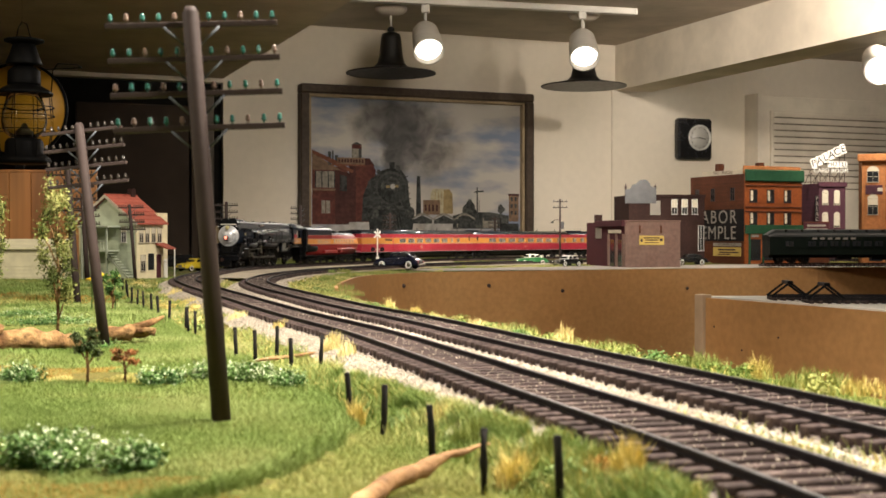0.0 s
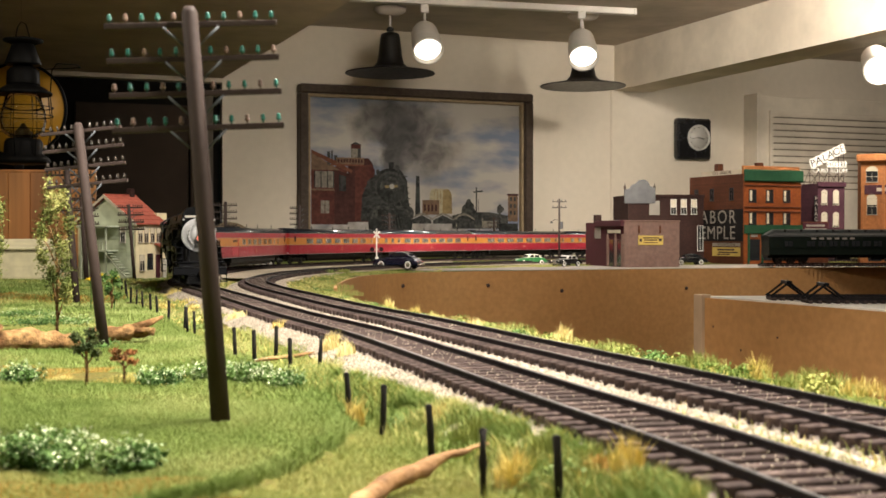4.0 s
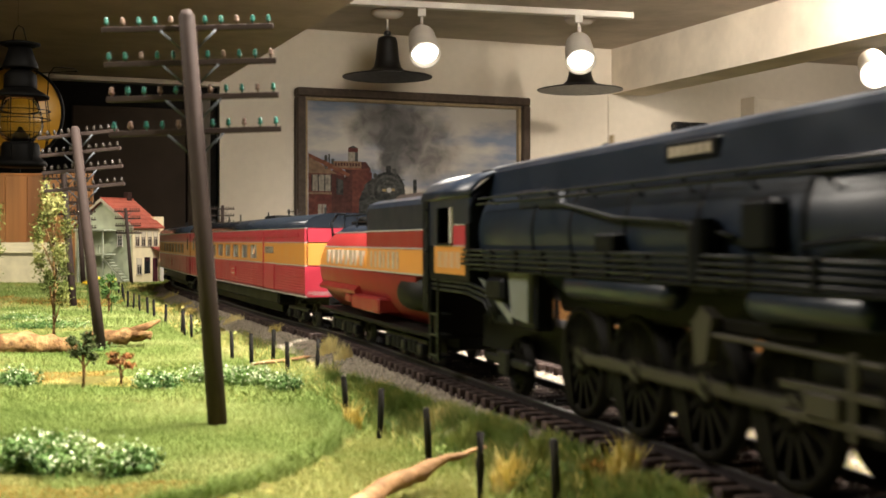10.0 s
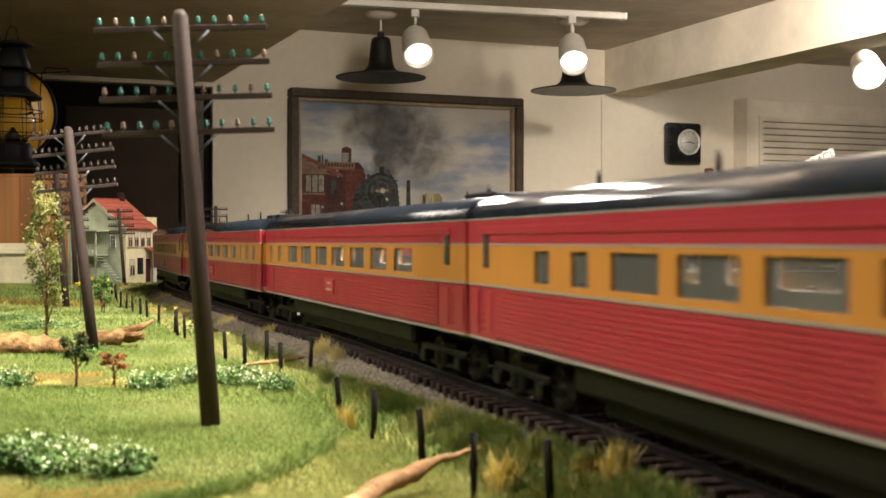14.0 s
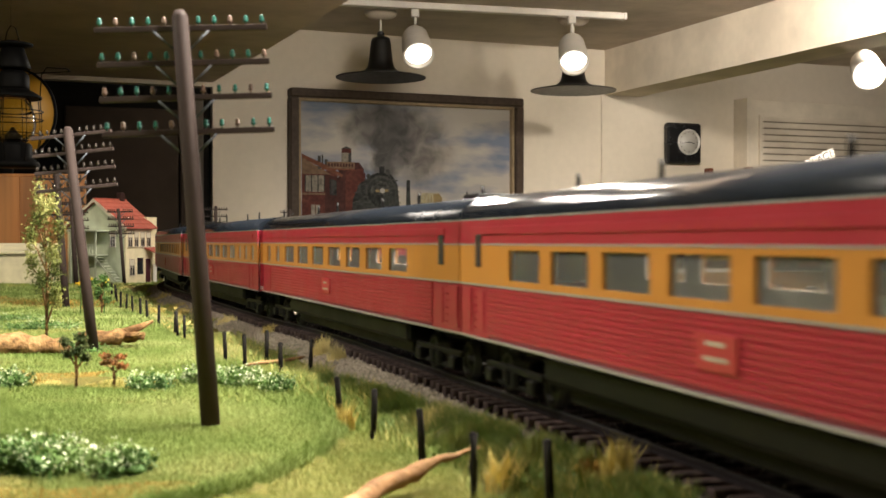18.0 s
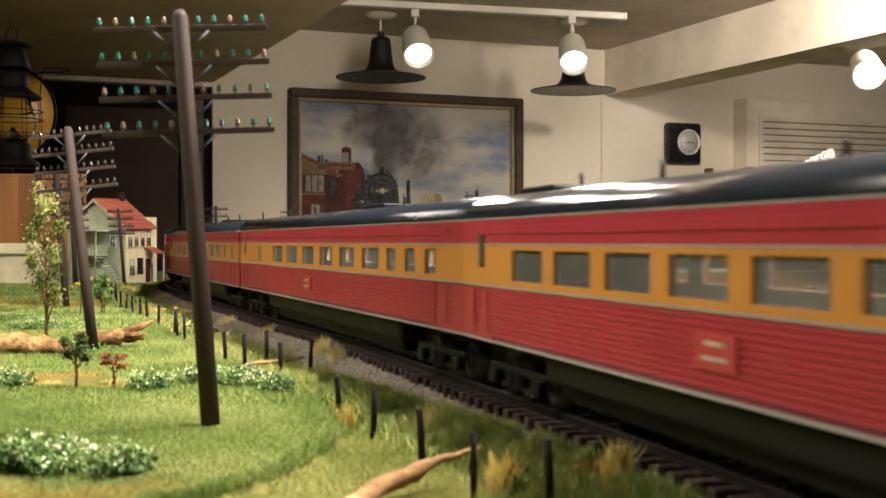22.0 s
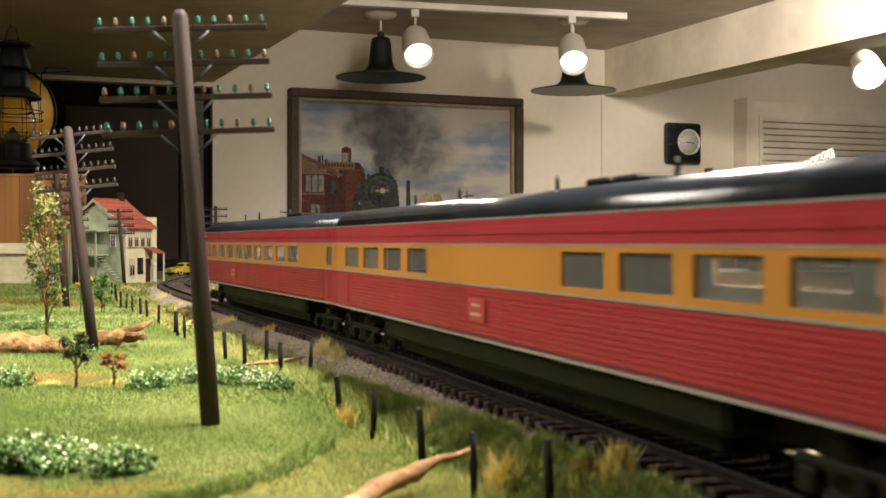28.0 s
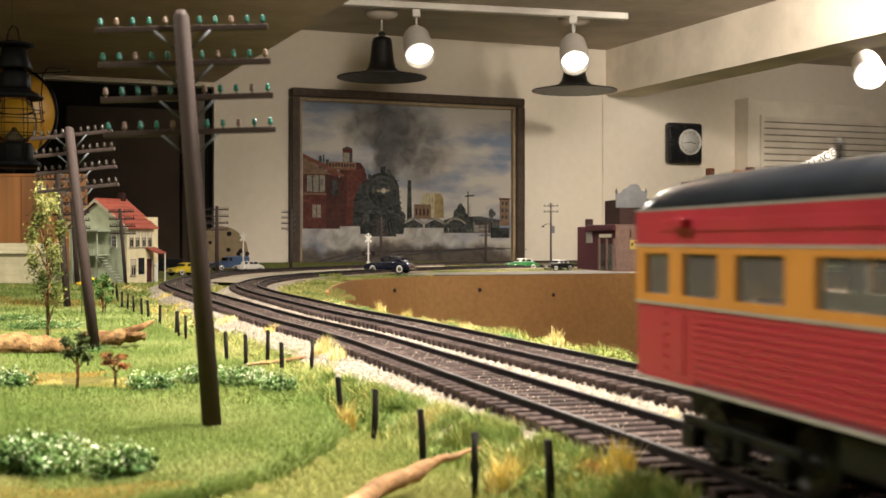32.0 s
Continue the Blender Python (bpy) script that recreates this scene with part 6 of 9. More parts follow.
for x, y, r, h, n in ((0.041, 0.384, 0.009, 0.0075, 240), (0.050, 0.392, 0.008, 0.008, 220), (0.0105, 0.475, 0.008, 0.011, 260), (0.035, 0.42, 0.010, 0.010, 260), (0.16, 0.76, 0.016, 0.011, 260), (0.20, 0.655, 0.020, 0.010, 300), (0.25, 0.50, 0.02, 0.010, 260),
                      (-0.14, 1.72, 0.03, 0.012, 260), (-0.17, 1.95, 0.03, 0.012, 220), (-0.20, 2.15, 0.03, 0.012, 220), (-0.21, 2.38, 0.03, 0.012, 220), (0.12, 0.87, 0.018, 0.010, 260), (0.06, 1.03, 0.02, 0.010, 240)):
    tuft(x, y, r, h, n, M_PALEGRASS, "pale green clump of grass beside the track")


def leaf_cloud(cx, cy, cz, rx, ry, rz, n, size, shell=0.5):
    """Small folded leaves filling a bumpy ellipsoid."""
    d = rng.normal(size=(n, 3))
    d /= np.linalg.norm(d, axis=1)[:, None]
    rad = (shell + (1 - shell) * rng.uniform(0, 1, n)) * (0.8 + 0.35 * np.sin(d[:, 0] * 5 + cx * 90) * np.cos(d[:, 1] * 6 + cy * 70))
    c = np.stack([cx + d[:, 0] * rx * rad, cy + d[:, 1] * ry * rad, cz + d[:, 2] * rz * rad], 1)
    u = rng.normal(size=(n, 3))
    u /= np.linalg.norm(u, axis=1)[:, None]
    w = np.cross(u, rng.normal(size=(n, 3)))
    w /= np.linalg.norm(w, axis=1)[:, None] + 1e-9
    s = size * rng.uniform(0.6, 1.3, n)[:, None]
    v = np.stack([c - u * s, c + w * s * 0.55, c + u * s, c - w * s * 0.55], 1).reshape(-1, 3)
    f = np.array([[0, 1, 2], [0, 2, 3]])[None] + (np.arange(n) * 4)[:, None, None]
    return v, f.reshape(-1, 3)


def bush(x, y, rx, ry, rz, leaves=900, blossoms=220, size=0.0014, label="low dark green bush with pale blossoms"):
    z = height(x, y)
    t = thing("flowering_bush", pose(0, 0, 0), label, "bush", "flowering bushes")
    core = B()
    for k in range(7):
        a = k * 2.4
        rr = (k / 7) ** 0.5
        ball(core, (x + rx * 0.7 * rr * math.cos(a), y + ry * 0.7 * rr * math.sin(a), z + rz * 0.25), min(rx, ry, rz) * 0.28, 8, squash=(1.3, 1.1, 0.6))
    part("bush_core", core, M_LEAF, t)
    ob = mass_mesh("foliage", *leaf_cloud(x, y, z + rz * 0.35, rx, ry, rz * 0.75, leaves * 2, size * 0.8), M_LEAF, "", parent=t)
    ob = mass_mesh("blossom", *leaf_cloud(x, y, z + rz * 0.55, rx * 1.02, ry, rz * 0.72, int(blossoms * 1.35), size * 0.62, 0.88), M_WHITELEAF, "pale green-white blossoms", parent=t)
    return t


bush(-0.143, 0.438, 0.028, 0.018, 0.012, 1800, 420)
bush(-0.109, 0.425, 0.012, 0.012, 0.010, 700, 160)
bush(-0.158, 0.68, 0.016, 0.012, 0.009, 700, 180)
bush(-0.132, 0.705, 0.020, 0.012, 0.010, 800, 260)
bush(-0.108, 0.690, 0.018, 0.012, 0.011, 800, 240)
bush(-0.086, 0.672, 0.012, 0.010, 0.009, 500, 160)
bush(-0.235, 0.675, 0.014, 0.012, 0.009, 600, 200)
bush(-0.36, 1.13, 0.05, 0.02, 0.008, 900, 160)
bush(-0.43, 1.25, 0.05, 0.02, 0.008, 900, 120)
bush(-0.27, 0.92, 0.03, 0.015, 0.008, 500, 40)


def branch_tree(x, y, h, spread, leaf_n, material, size, label, name="small_tree", limbs=7, crown=(0.55, 1.0), trunk_r=0.0016, dense=0.3):
    """A trunk with limbs, and clumps of leaves at their ends."""
    z = height(x, y) - 0.001
    t = thing(name, pose(x, y, z), label, "tree")
    rnd = random.Random(int(abs(x * 7919) * 100 + abs(y) * 1000))
    bm = B()
    tube(bm, [(0, 0, 0), (spread * 0.05, 0, h * 0.3), (-spread * 0.04, spread * 0.03, h * 0.65), (0, 0, h * 0.97)], [trunk_r, trunk_r * 0.8, trunk_r * 0.5, trunk_r * 0.15], 7)
    part("trunk", bm, M_BARK, t)
    clouds = []
    for k in range(limbs):
        f = crown[0] + (crown[1] - crown[0]) * (k + 0.5) / limbs
        a = k * 2.4 + rnd.uniform(-0.4, 0.4)
        reach = spread * (0.55 + 0.45 * math.sin(math.pi * min(1, (k + 1) / limbs))) * rnd.uniform(0.7, 1.1)
        tip = (reach * math.cos(a), reach * math.sin(a), f * h)
        bm = B()
        tube(bm, [(0, 0, max(0.1, f - 0.22) * h), (tip[0] * 0.5, tip[1] * 0.5, (f - 0.08) * h), tip], [trunk_r * 0.5, trunk_r * 0.35, trunk_r * 0.12], 5)
        part("limb", bm, M_BARK, t)
        clouds.append(leaf_cloud(tip[0] * 0.85, tip[1] * 0.85, tip[2], spread * 0.55, spread * 0.5, h * 0.13, leaf_n, size, dense))
    mass_mesh("crown", *joined(clouds), material, "", parent=t)
    return t


M_OLIVELEAF = grass_mat("olive_leaves", (0.025, 0.045, 0.010), (0.055, 0.075, 0.020), (0.12, 0.12, 0.04), 40)
branch_tree(-0.316, 0.996, 0.126, 0.016, 340, M_TREELEAF, 0.0013, "slender poplar with sparse light yellow-green leaves", limbs=13, crown=(0.27, 0.98))
branch_tree(-0.350, 0.93, 0.125, 0.016, 320, M_TREELEAF, 0.0013, "slender poplar with sparse light yellow-green leaves", limbs=12, crown=(0.45, 0.98))
branch_tree(-0.197, 0.672, 0.030, 0.009, 230, M_OLIVELEAF, 0.0010, "small dark shrub with a forked bare stem", "shrub", limbs=6, crown=(0.55, 1.0), trunk_r=0.0013)
M_RUSTLEAF = grass_mat("rusty_leaves", (0.10, 0.06, 0.02), (0.26, 0.10, 0.03), (0.40, 0.20, 0.06), 40)
branch_tree(-0.181, 0.690, 0.019, 0.009, 130, M_RUSTLEAF, 0.0011, "small rusty orange-brown shrub", "shrub", limbs=5, crown=(0.6, 1.0), trunk_r=0.0012)
branch_tree(-0.362, 1.33, 0.046, 0.012, 110, M_LEAF, 0.0022, "tall bright green leafy weed", "leafy_plant", limbs=6, crown=(0.35, 0.95))

M_YELLOWBLOOM = grass_mat("yellow_bloom", (0.60, 0.42, 0.02), (0.78, 0.62, 0.05), (0.85, 0.74, 0.14), 40)


def flower_umbel(x, y, r, stem):
    """A flat yellow flower head on a thin green stalk."""
    z = height(x, y)
    t = thing("yellow_flower", pose(x, y, z), "flat yellow flower head on a thin green stalk", "flower", "yellow flowers by the fence")
    part("stalk", tube(B(), [(0, 0, -0.002), (r * 0.15, 0, stem * 0.5), (0, 0, stem)], [0.0009, 0.0007, 0.0005], 6), M_LEAF, t)
    for k in range(5):
        a = k * 1.2566
        part("ray", tube(B(), [(0, 0, stem * 0.86), (r * 0.6 * math.cos(a), r * 0.6 * math.sin(a), stem)], 0.0004, 5), M_LEAF, t)
    mass_mesh("bloom", *leaf_cloud(0, 0, stem + 0.0008, r, r, 0.0022, 260, 0.0011, 0.1), M_YELLOWBLOOM, "", parent=t)
    return t


flower_umbel(-0.376, 1.325, 0.0100, 0.0400)
flower_umbel(-0.360, 1.332, 0.0085, 0.0375)
flower_umbel(-0.388, 1.340, 0.0060, 0.0350)


def turf_clump(x, y, rx, ry, rz, material, n=500, size=0.0011, z=None):
    """A low mound of shredded foam turf."""
    z = height(x, y) if z is None else z
    ob = mass_mesh("turf_clump", *leaf_cloud(x, y, z + rz * 0.15, rx, ry, rz, n, size, 0.35), material, "low clump of shredded green foam turf", "turf clump")
    return tagged(ob, group="turf clumps")


clumps = random.Random(11)
for k in range(46):
    y = 0.46 + k * 0.034
    x = float(np.interp(y, INNER.arr[:400, 1], INNER.arr[:400, 0]))
    if y > 0.72 or k % 2:
        turf_clump(x - clumps.uniform(0.008, 0.030), y, clumps.uniform(0.010, 0.020), clumps.uniform(0.012, 0.024), clumps.uniform(0.005, 0.011), clumps.choice((M_PALEGRASS, M_GRASS, M_PALEGRASS, M_LEAF)), 420, 0.0013)
for k in range(16):
    y = 1.0 + k * 0.075
    x = float(np.interp(y, FENCE.arr[:, 1], FENCE.arr[:, 0])) + clumps.uniform(0.010, 0.050)
    turf_clump(x, y, clumps.uniform(0.012, 0.022), clumps.uniform(0.012, 0.022), clumps.uniform(0.006, 0.013), clumps.choice((M_PALEGRASS, M_GRASS, M_PALEGRASS, M_STRAW)), 360, 0.0016)
for k in range(12):
    turf_clump(-0.215 + 0.020 * clumps.uniform(-1, 1) - 0.006 * (k % 3), 1.95 + k * 0.055, 0.026, 0.034, clumps.uniform(0.006, 0.010), clumps.choice((M_PALEGRASS, M_GRASS)), 420, 0.0020)
for k in range(12):
    turf_clump(-0.05 + k * 0.021, 2.98 + 0.018 * k + clumps.uniform(-0.05, 0.05), 0.030, 0.030, clumps.uniform(0.003, 0.006), M_PALEGRASS if k % 3 else M_GRASS, 420, 0.0022, z=-0.0130)
for x, y, rx, ry, rz, m_ in ((0.043, 0.388, 0.011, 0.011, 0.0075, M_LEAF), (0.034, 0.398, 0.010, 0.010, 0.0060, M_GRASS), (0.050, 0.384, 0.008, 0.008, 0.0065, M_OCHRE), (0.006, 0.470, 0.012, 0.014, 0.0045, M_GRASS), (-0.018, 0.545, 0.012, 0.016, 0.0050, M_LEAF), (-0.030, 0.590, 0.012, 0.016, 0.0050, M_PALEGRASS)):
    turf_clump(x, y, rx, ry, rz, m_, 900, 0.0007)


# driftwood
def knotty(name, pts, radii, material, label, forks=()):
    t = thing(name, pose(0, 0, 0), label, "log", "logs and twigs")
    bm = B()
    fine, rr = [], []
    for a, b, r0, r1 in zip(pts, pts[1:], radii, radii[1:]):
        for k in range(6):
            u = k / 6
            p = Vector(a).lerp(Vector(b), u)
            fine.append(p + Vector((0, 0, 0.5 * r0 * noise.noise(p * 160))))
            rr.append((r0 + (r1 - r0) * u) * (1 + 0.30 * noise.noise(p * 240)))
    fine.append(Vector(pts[-1])), rr.append(radii[-1])
    tube(bm, fine, rr, 12)
    part("stem", bm, material, t)
    for fp, fr in forks:
        part("fork", tube(B(), fp, fr, 8), material, t)
    return t


knotty("twig", [(-0.032, 0.345, -0.0160), (-0.018, 0.385, -0.0135), (-0.004, 0.405, -0.0105), (0.0045, 0.415, -0.0090), (0.0165, 0.425, -0.0072)], [0.0031, 0.0032, 0.0027, 0.0013, 0.0004], M_TWIG, "pale peeled twig lying in the grass")
knotty("log", [(-0.40, 0.88, -0.010), (-0.345, 0.875, -0.0115), (-0.30, 0.885, -0.0115), (-0.272, 0.905, -0.0110)], [0.0075, 0.0088, 0.0080, 0.0055], M_BARK, "brown fallen log with peeling bark", forks=(([(-0.325, 0.88, -0.008), (-0.318, 0.873, 0.001)], [0.0040, 0.0026]),))
knotty("log", [(-0.275, 0.945, -0.0110), (-0.25, 0.95, -0.0095), (-0.226, 0.955, -0.0100)], [0.0050, 0.0062, 0.0030], M_BARK, "brown splintered branch lying in the grass", forks=(([(-0.245, 0.95, -0.0075), (-0.230, 0.958, -0.002), (-0.222, 0.965, 0.0020)], [0.0040, 0.0028, 0.0012]), ([(-0.240, 0.95, -0.0095), (-0.224, 0.945, -0.0065)], [0.0034, 0.0014])))
knotty("twig", [(-0.122, 0.79, -0.0150), (-0.100, 0.80, -0.0135), (-0.085, 0.808, -0.0120)], [0.0010, 0.0016, 0.0009], M_TWIG, "short pale stick beside the fence")

# fence posts: height of one metre at scale
POSTS = [(-0.60, 2.22), (-0.575, 2.12), (-0.545, 2.03), (-0.522, 1.95), (-0.500, 1.88), (-0.475, 1.80), (-0.448, 1.72), (-0.420, 1.62), (-0.395, 1.54), (-0.370, 1.47), (-0.345, 1.40), (-0.318, 1.325), (-0.293, 1.25), (-0.264, 1.172),
         (-0.232, 1.095), (-0.222, 1.06), (-0.210, 1.03), (-0.1736, 0.957), (-0.146, 0.8565), (-0.125, 0.808), (-0.114, 0.832), (-0.094, 0.752), (-0.074, 0.735), (-0.0425, 0.556), (-0.0257, 0.520), (-0.0042, 0.464), (0.0135, 0.394), (0.036, 0.372)]
for k, (x, y) in enumerate(POSTS):
    z = height(x, y)
    rnd = random.Random(k)
    hh = rnd.uniform(0.0195, 0.0225)
    bm = B()
    tube(bm, [(0, 0, -0.006), (rnd.uniform(-0.0003, 0.0003), 0, hh * 0.5), (0, 0, hh - 0.0004), (0, 0, hh)], [0.00155, 0.0015, 0.00145, 0.0011], 9)
    post = part("fence_post", bm, M_POST)
    post.matrix_basis = pose(x, y, z, rnd.uniform(-3, 3), rnd.uniform(-4, 2), 0)
    tagged(post, "round black wooden fence post standing in grass", "fence post", "fence posts along the line")


# telegraph poles
def telegraph_pole(x, y, h, lean_x, lean_y, turn, arms=4, pins=10, span=0.077, r=0.0046, gap=0.0150, z=None, dark=False, drop=0.0085, roll=0.0, label="grey-brown telegraph pole with four crossarms of insulators"):
    z = height(x, y) if z is None else z
    t = thing("telegraph_pole", pose(x, y, z - 0.002, -lean_y, lean_x, turn), label, "telegraph pole", "telegraph poles along the line")
    part("shaft", tube(B(), [(0, 0, 0), (0, 0, h * 0.5), (0, 0, h * 0.985), (0, 0, h)], [r, r * 0.92, r * 0.84, r * 0.5], 18), M_POLE, t)
    for k in range(arms):
        za = h - drop - k * gap
        level = pose(0, 0, za, 0, roll - lean_x, 0) @ pose(0, 0, -za)
        arm = part("crossarm", box(B(), -span / 2, span / 2, r * 0.85 - 0.0008, r * 0.85 + 0.0016, za - 0.0013, za + 0.0013, 0.0003), M_POLE, t, m=level)
        for s_ in (1, -1):
            part("brace", tube(B(), [(s_ * 0.0122, r * 0.85 - 0.0010, za - 0.0012), (s_ * r * 0.8, r * 0.6, za - 0.0095)], 0.0006, 6), M_BRACE, arm, "grey steel brace")
            for j in range(pins // 2):
                xx = s_ * (0.0075 + j * (span / 2 - 0.0098) / (pins // 2 - 1))
                bm = lathe(B(), [(0.0004, 0), (0.0004, 0.0010), (0.0011, 0.0012), (0.0012, 0.0021), (0.0008, 0.0025), (0.0010, 0.0030), (0.0008, 0.0039), (0.0003, 0.0042)], 10, Matrix.Translation((xx, r * 0.85 + 0.0004, za + 0.0013)))
                part("insulator", bm, M_DARKGLASS if dark else M_BROWNGLASS if (j + k + (s_ > 0)) % 3 == 0 else M_GREENGLASS, arm)
    return t


telegraph_pole(-0.0987, 0.5415, 0.1868, -4.2, 0, 7, span=0.0758, r=0.0043, gap=0.0154, drop=0.0074, roll=-2.6)
telegraph_pole(-0.2562, 0.921, 0.1745, -7.0, 0, -10, span=0.066, r=0.0042, gap=0.0136, drop=0.0060, roll=-4.6, dark=True)
telegraph_pole(-0.4604, 1.53, 0.174, -4.5, 0, -14, span=0.066, dark=True)
telegraph_pole(-0.669, 2.286, 0.165, -4, 0, -20, span=0.066, dark=True)
telegraph_pole(-0.572, 2.26, 0.146, -5.5, 0, -25, span=0.060, r=0.0034, gap=0.0136, drop=0.006, dark=True)
telegraph_pole(-0.485, 2.72, 0.160, 0, 0, 10, span=0.052, pins=8, z=-0.013, dark=True)
telegraph_pole(-0.390, 3.32, 0.168, 0, 0, 20, span=0.052, pins=8, z=-0.013, dark=True)
telegraph_pole(-0.175, 4.02, 0.160, 0, 0, 25, span=0.050, pins=8, z=-0.013, dark=True)
telegraph_pole(0.19, 4.45, 0.155, 0, 0, 25, span=0.050, pins=8, z=-0.013, dark=True)


# ballast
def stones(way, s0, s1, n, lo, hi, size, material, label, lift=0.0):
    s = rng.uniform(s0, s1, n)
    px, py = np.interp(s, way.s, way.arr[:, 0]), np.interp(s, way.s, way.arr[:, 1])
    qx, qy = np.interp(s + 0.01, way.s, way.arr[:, 0]), np.interp(s + 0.01, way.s, way.arr[:, 1])
    dx, dy = qx - px, qy - py
    ln = np.hypot(dx, dy)
    o = rng.uniform(lo, hi, n) * rng.choice([-1, 1], n)
    x, y = px - dy / ln * o, py + dx / ln * o
    overgrown = (x < px) & (np.abs(o) > np.interp(y, (0.36, 0.44, 0.60, 0.75), (0.028, 0.030, 0.040, 0.060)))
    keep = (inside_deck(x, y) | (y > 2.3)) & ~overgrown
    x, y = x[keep], y[keep]
    n = len(x)
    z = sample(HGRID, x, y) + lift + rng.uniform(-0.0004, 0.0010, n)
    r = size * rng.uniform(0.55, 1.3, n)
    d = np.array([[1, 0, 0], [-0.5, 0.87, 0], [-0.5, -0.87, 0], [0, 0, 0.9], [0.1, 0.1, -0.9]])
    jit = rng.uniform(0.6, 1.25, (n, 5, 1))
    a = rng.uniform(0, 6.28, n)
    ca, sa = np.cos(a)[:, None], np.sin(a)[:, None]
    p = d[None] * jit * r[:, None, None]
    v = np.stack([p[..., 0] * ca - p[..., 1] * sa + x[:, None], p[..., 0] * sa + p[..., 1] * ca + y[:, None], p[..., 2] + z[:, None]], 2).reshape(-1, 3)
    f = np.array([[0, 1, 3], [1, 2, 3], [2, 0, 3], [1, 0, 4], [2, 1, 4], [0, 2, 4]])[None] + (np.arange(n) * 5)[:, None, None]
    return tagged(mass_mesh("ballast", v, f.reshape(-1, 3), material, label, "ballast"), kind="stuff")


for way, a, b in ((MAIN, MAIN.near(-0.447, 2.25), MAIN.near(0.15, 0.15)), (PASSING, PASSING.near(-0.302, 2.12), PASSING.near(0.235, 0.18))):
    stones(way, a, b, 100000, 0.025, 0.049, 0.00060, M_STONE, "loose pale cream ballast stones on the shoulders")
    stones(way, a, b, 24000, 0.0, 0.0148, 0.00060, M_DARKSTONE, "dusty grey-pink ballast between the rails", 0.0021)
    stones(way, a, b, 2200, 0.0, 0.0148, 0.00042, M_STONE, "stray ballast stones lying on the ties", 0.0050)
    stones(way, a, b, 22000, 0.017, 0.027, 0.00055, M_DARKSTONE, "dusty ballast at the tie ends", 0.0008)


# pale gravel under the tracks at the bend and in the gap between them
for way, a, b in ((MAIN, MAIN.near(0.0, 3.72), MAIN.near(-0.447, 2.25)), (PASSING, PASSING.near(0.45, 3.56), PASSING.near(-0.302, 2.12))):
    bed = ribbon(way, a, b, 0.02, -0.040, 0.040, -0.0125, -0.0078, "gravel_bed", M_ROADBED)
    tagged(bed, "pale cream gravel bed under the track", "gravel bed", kind="structure")
vs, fs = [], []
m0, m1, p0, p1 = MAIN.near(-0.262, 3.25), MAIN.near(-0.447, 2.25), PASSING.near(-0.10, 2.95), PASSING.near(-0.302, 2.12)
for k in range(41):
    a, b = MAIN.at(m0 + (m1 - m0) * k / 40), PASSING.at(p0 + (p1 - p0) * k / 40)
    for u in (0.15, 0.85):
        q = a.lerp(b, u)
        vs.append((q.x, q.y, -0.0082))
fs = [(2 * k, 2 * k + 1, 2 * k + 3, 2 * k + 2) for k in range(40)]
tagged(raw("gravel_patch", vs, fs, M_ROADBED), "pale gravel between the two tracks", "gravel", kind="structure")

# ---- the town ----
def brick_mat(name, a, mortar, scale=1.0, rough=0.8):
    """Model brickwork: courses by a brick pattern, with soot at a wider scale."""
    m = mat(name, a, rough, vary=0.15, scale=120, second=[c * 0.78 for c in a], mix_scale=14, bump=0.0)
    nt = m.node_tree
    tc = next(n for n in nt.nodes if n.type == "TEX_COORD")
    hs = next(n for n in nt.nodes if n.type == "HUE_SAT")
    br = nt.nodes.new("ShaderNodeTexBrick")
    br.inputs["Scale"].default_value = 1.0
    br.inputs["Brick Width"].default_value, br.inputs["Row Height"].default_value, br.inputs["Mortar Size"].default_value = 0.0052 * scale, 0.0022 * scale, 0.00028 * scale
    br.inputs["Color1"].default_value, br.inputs["Color2"].default_value, br.inputs["Mortar"].default_value = (1.1, 1.1, 1.1, 1), (0.8, 0.8, 0.8, 1), (*mortar, 1)
    mp = nt.nodes.new("ShaderNodeMapping")
    mp.inputs["Rotation"].default_value = (radians(90), 0, 0)
    nt.links.new(tc.outputs["Object"], mp.inputs["Vector"])
    nt.links.new(mp.outputs["Vector"], br.inputs["Vector"])
    mul = nt.nodes.new("ShaderNodeMix")
    mul.data_type, mul.blend_type = "RGBA", "MULTIPLY"
    mul.inputs["Factor"].default_value = 1.0
    two = hs.inputs["Color"].links[0].from_socket
    nt.links.new(two, mul.inputs["A"])
    nt.links.new(br.outputs["Color"], mul.inputs["B"])
    nt.links.new(mul.outputs["Result"], hs.inputs["Color"])
    return m


M_BRICKBROWN = brick_mat("brick_dark_brown", (0.0385, 0.0187, 0.0154), (0.7, 0.7, 0.7))
M_BRICKRED = brick_mat("brick_red_brown", (0.1023, 0.0347, 0.0167), (0.8, 0.8, 0.8))
M_BRICKORANGE = brick_mat("brick_orange", (0.2805, 0.079, 0.0221), (0.85, 0.8, 0.75))
M_PLUM = brick_mat("brick_plum", (0.08, 0.032, 0.044), (0.8, 0.8, 0.8))
M_TANBRICK = brick_mat("brick_tan_orange", (0.43, 0.175, 0.065), (0.85, 0.85, 0.8))
M_STUCCO = mat("stucco_pink_grey", (0.18, 0.1162, 0.0938), 0.85, vary=0.15, scale=90, second=(0.17, 0.105, 0.085), mix_scale=26, bump=0.4, bump_scale=300)
M_MAROON = mat("maroon_paint", (0.0665, 0.0182, 0.0238), 0.7, vary=0.12, scale=80)
M_GREENP = mat("green_cornice_paint", (0.020, 0.070, 0.035), 0.6, vary=0.15, scale=80)
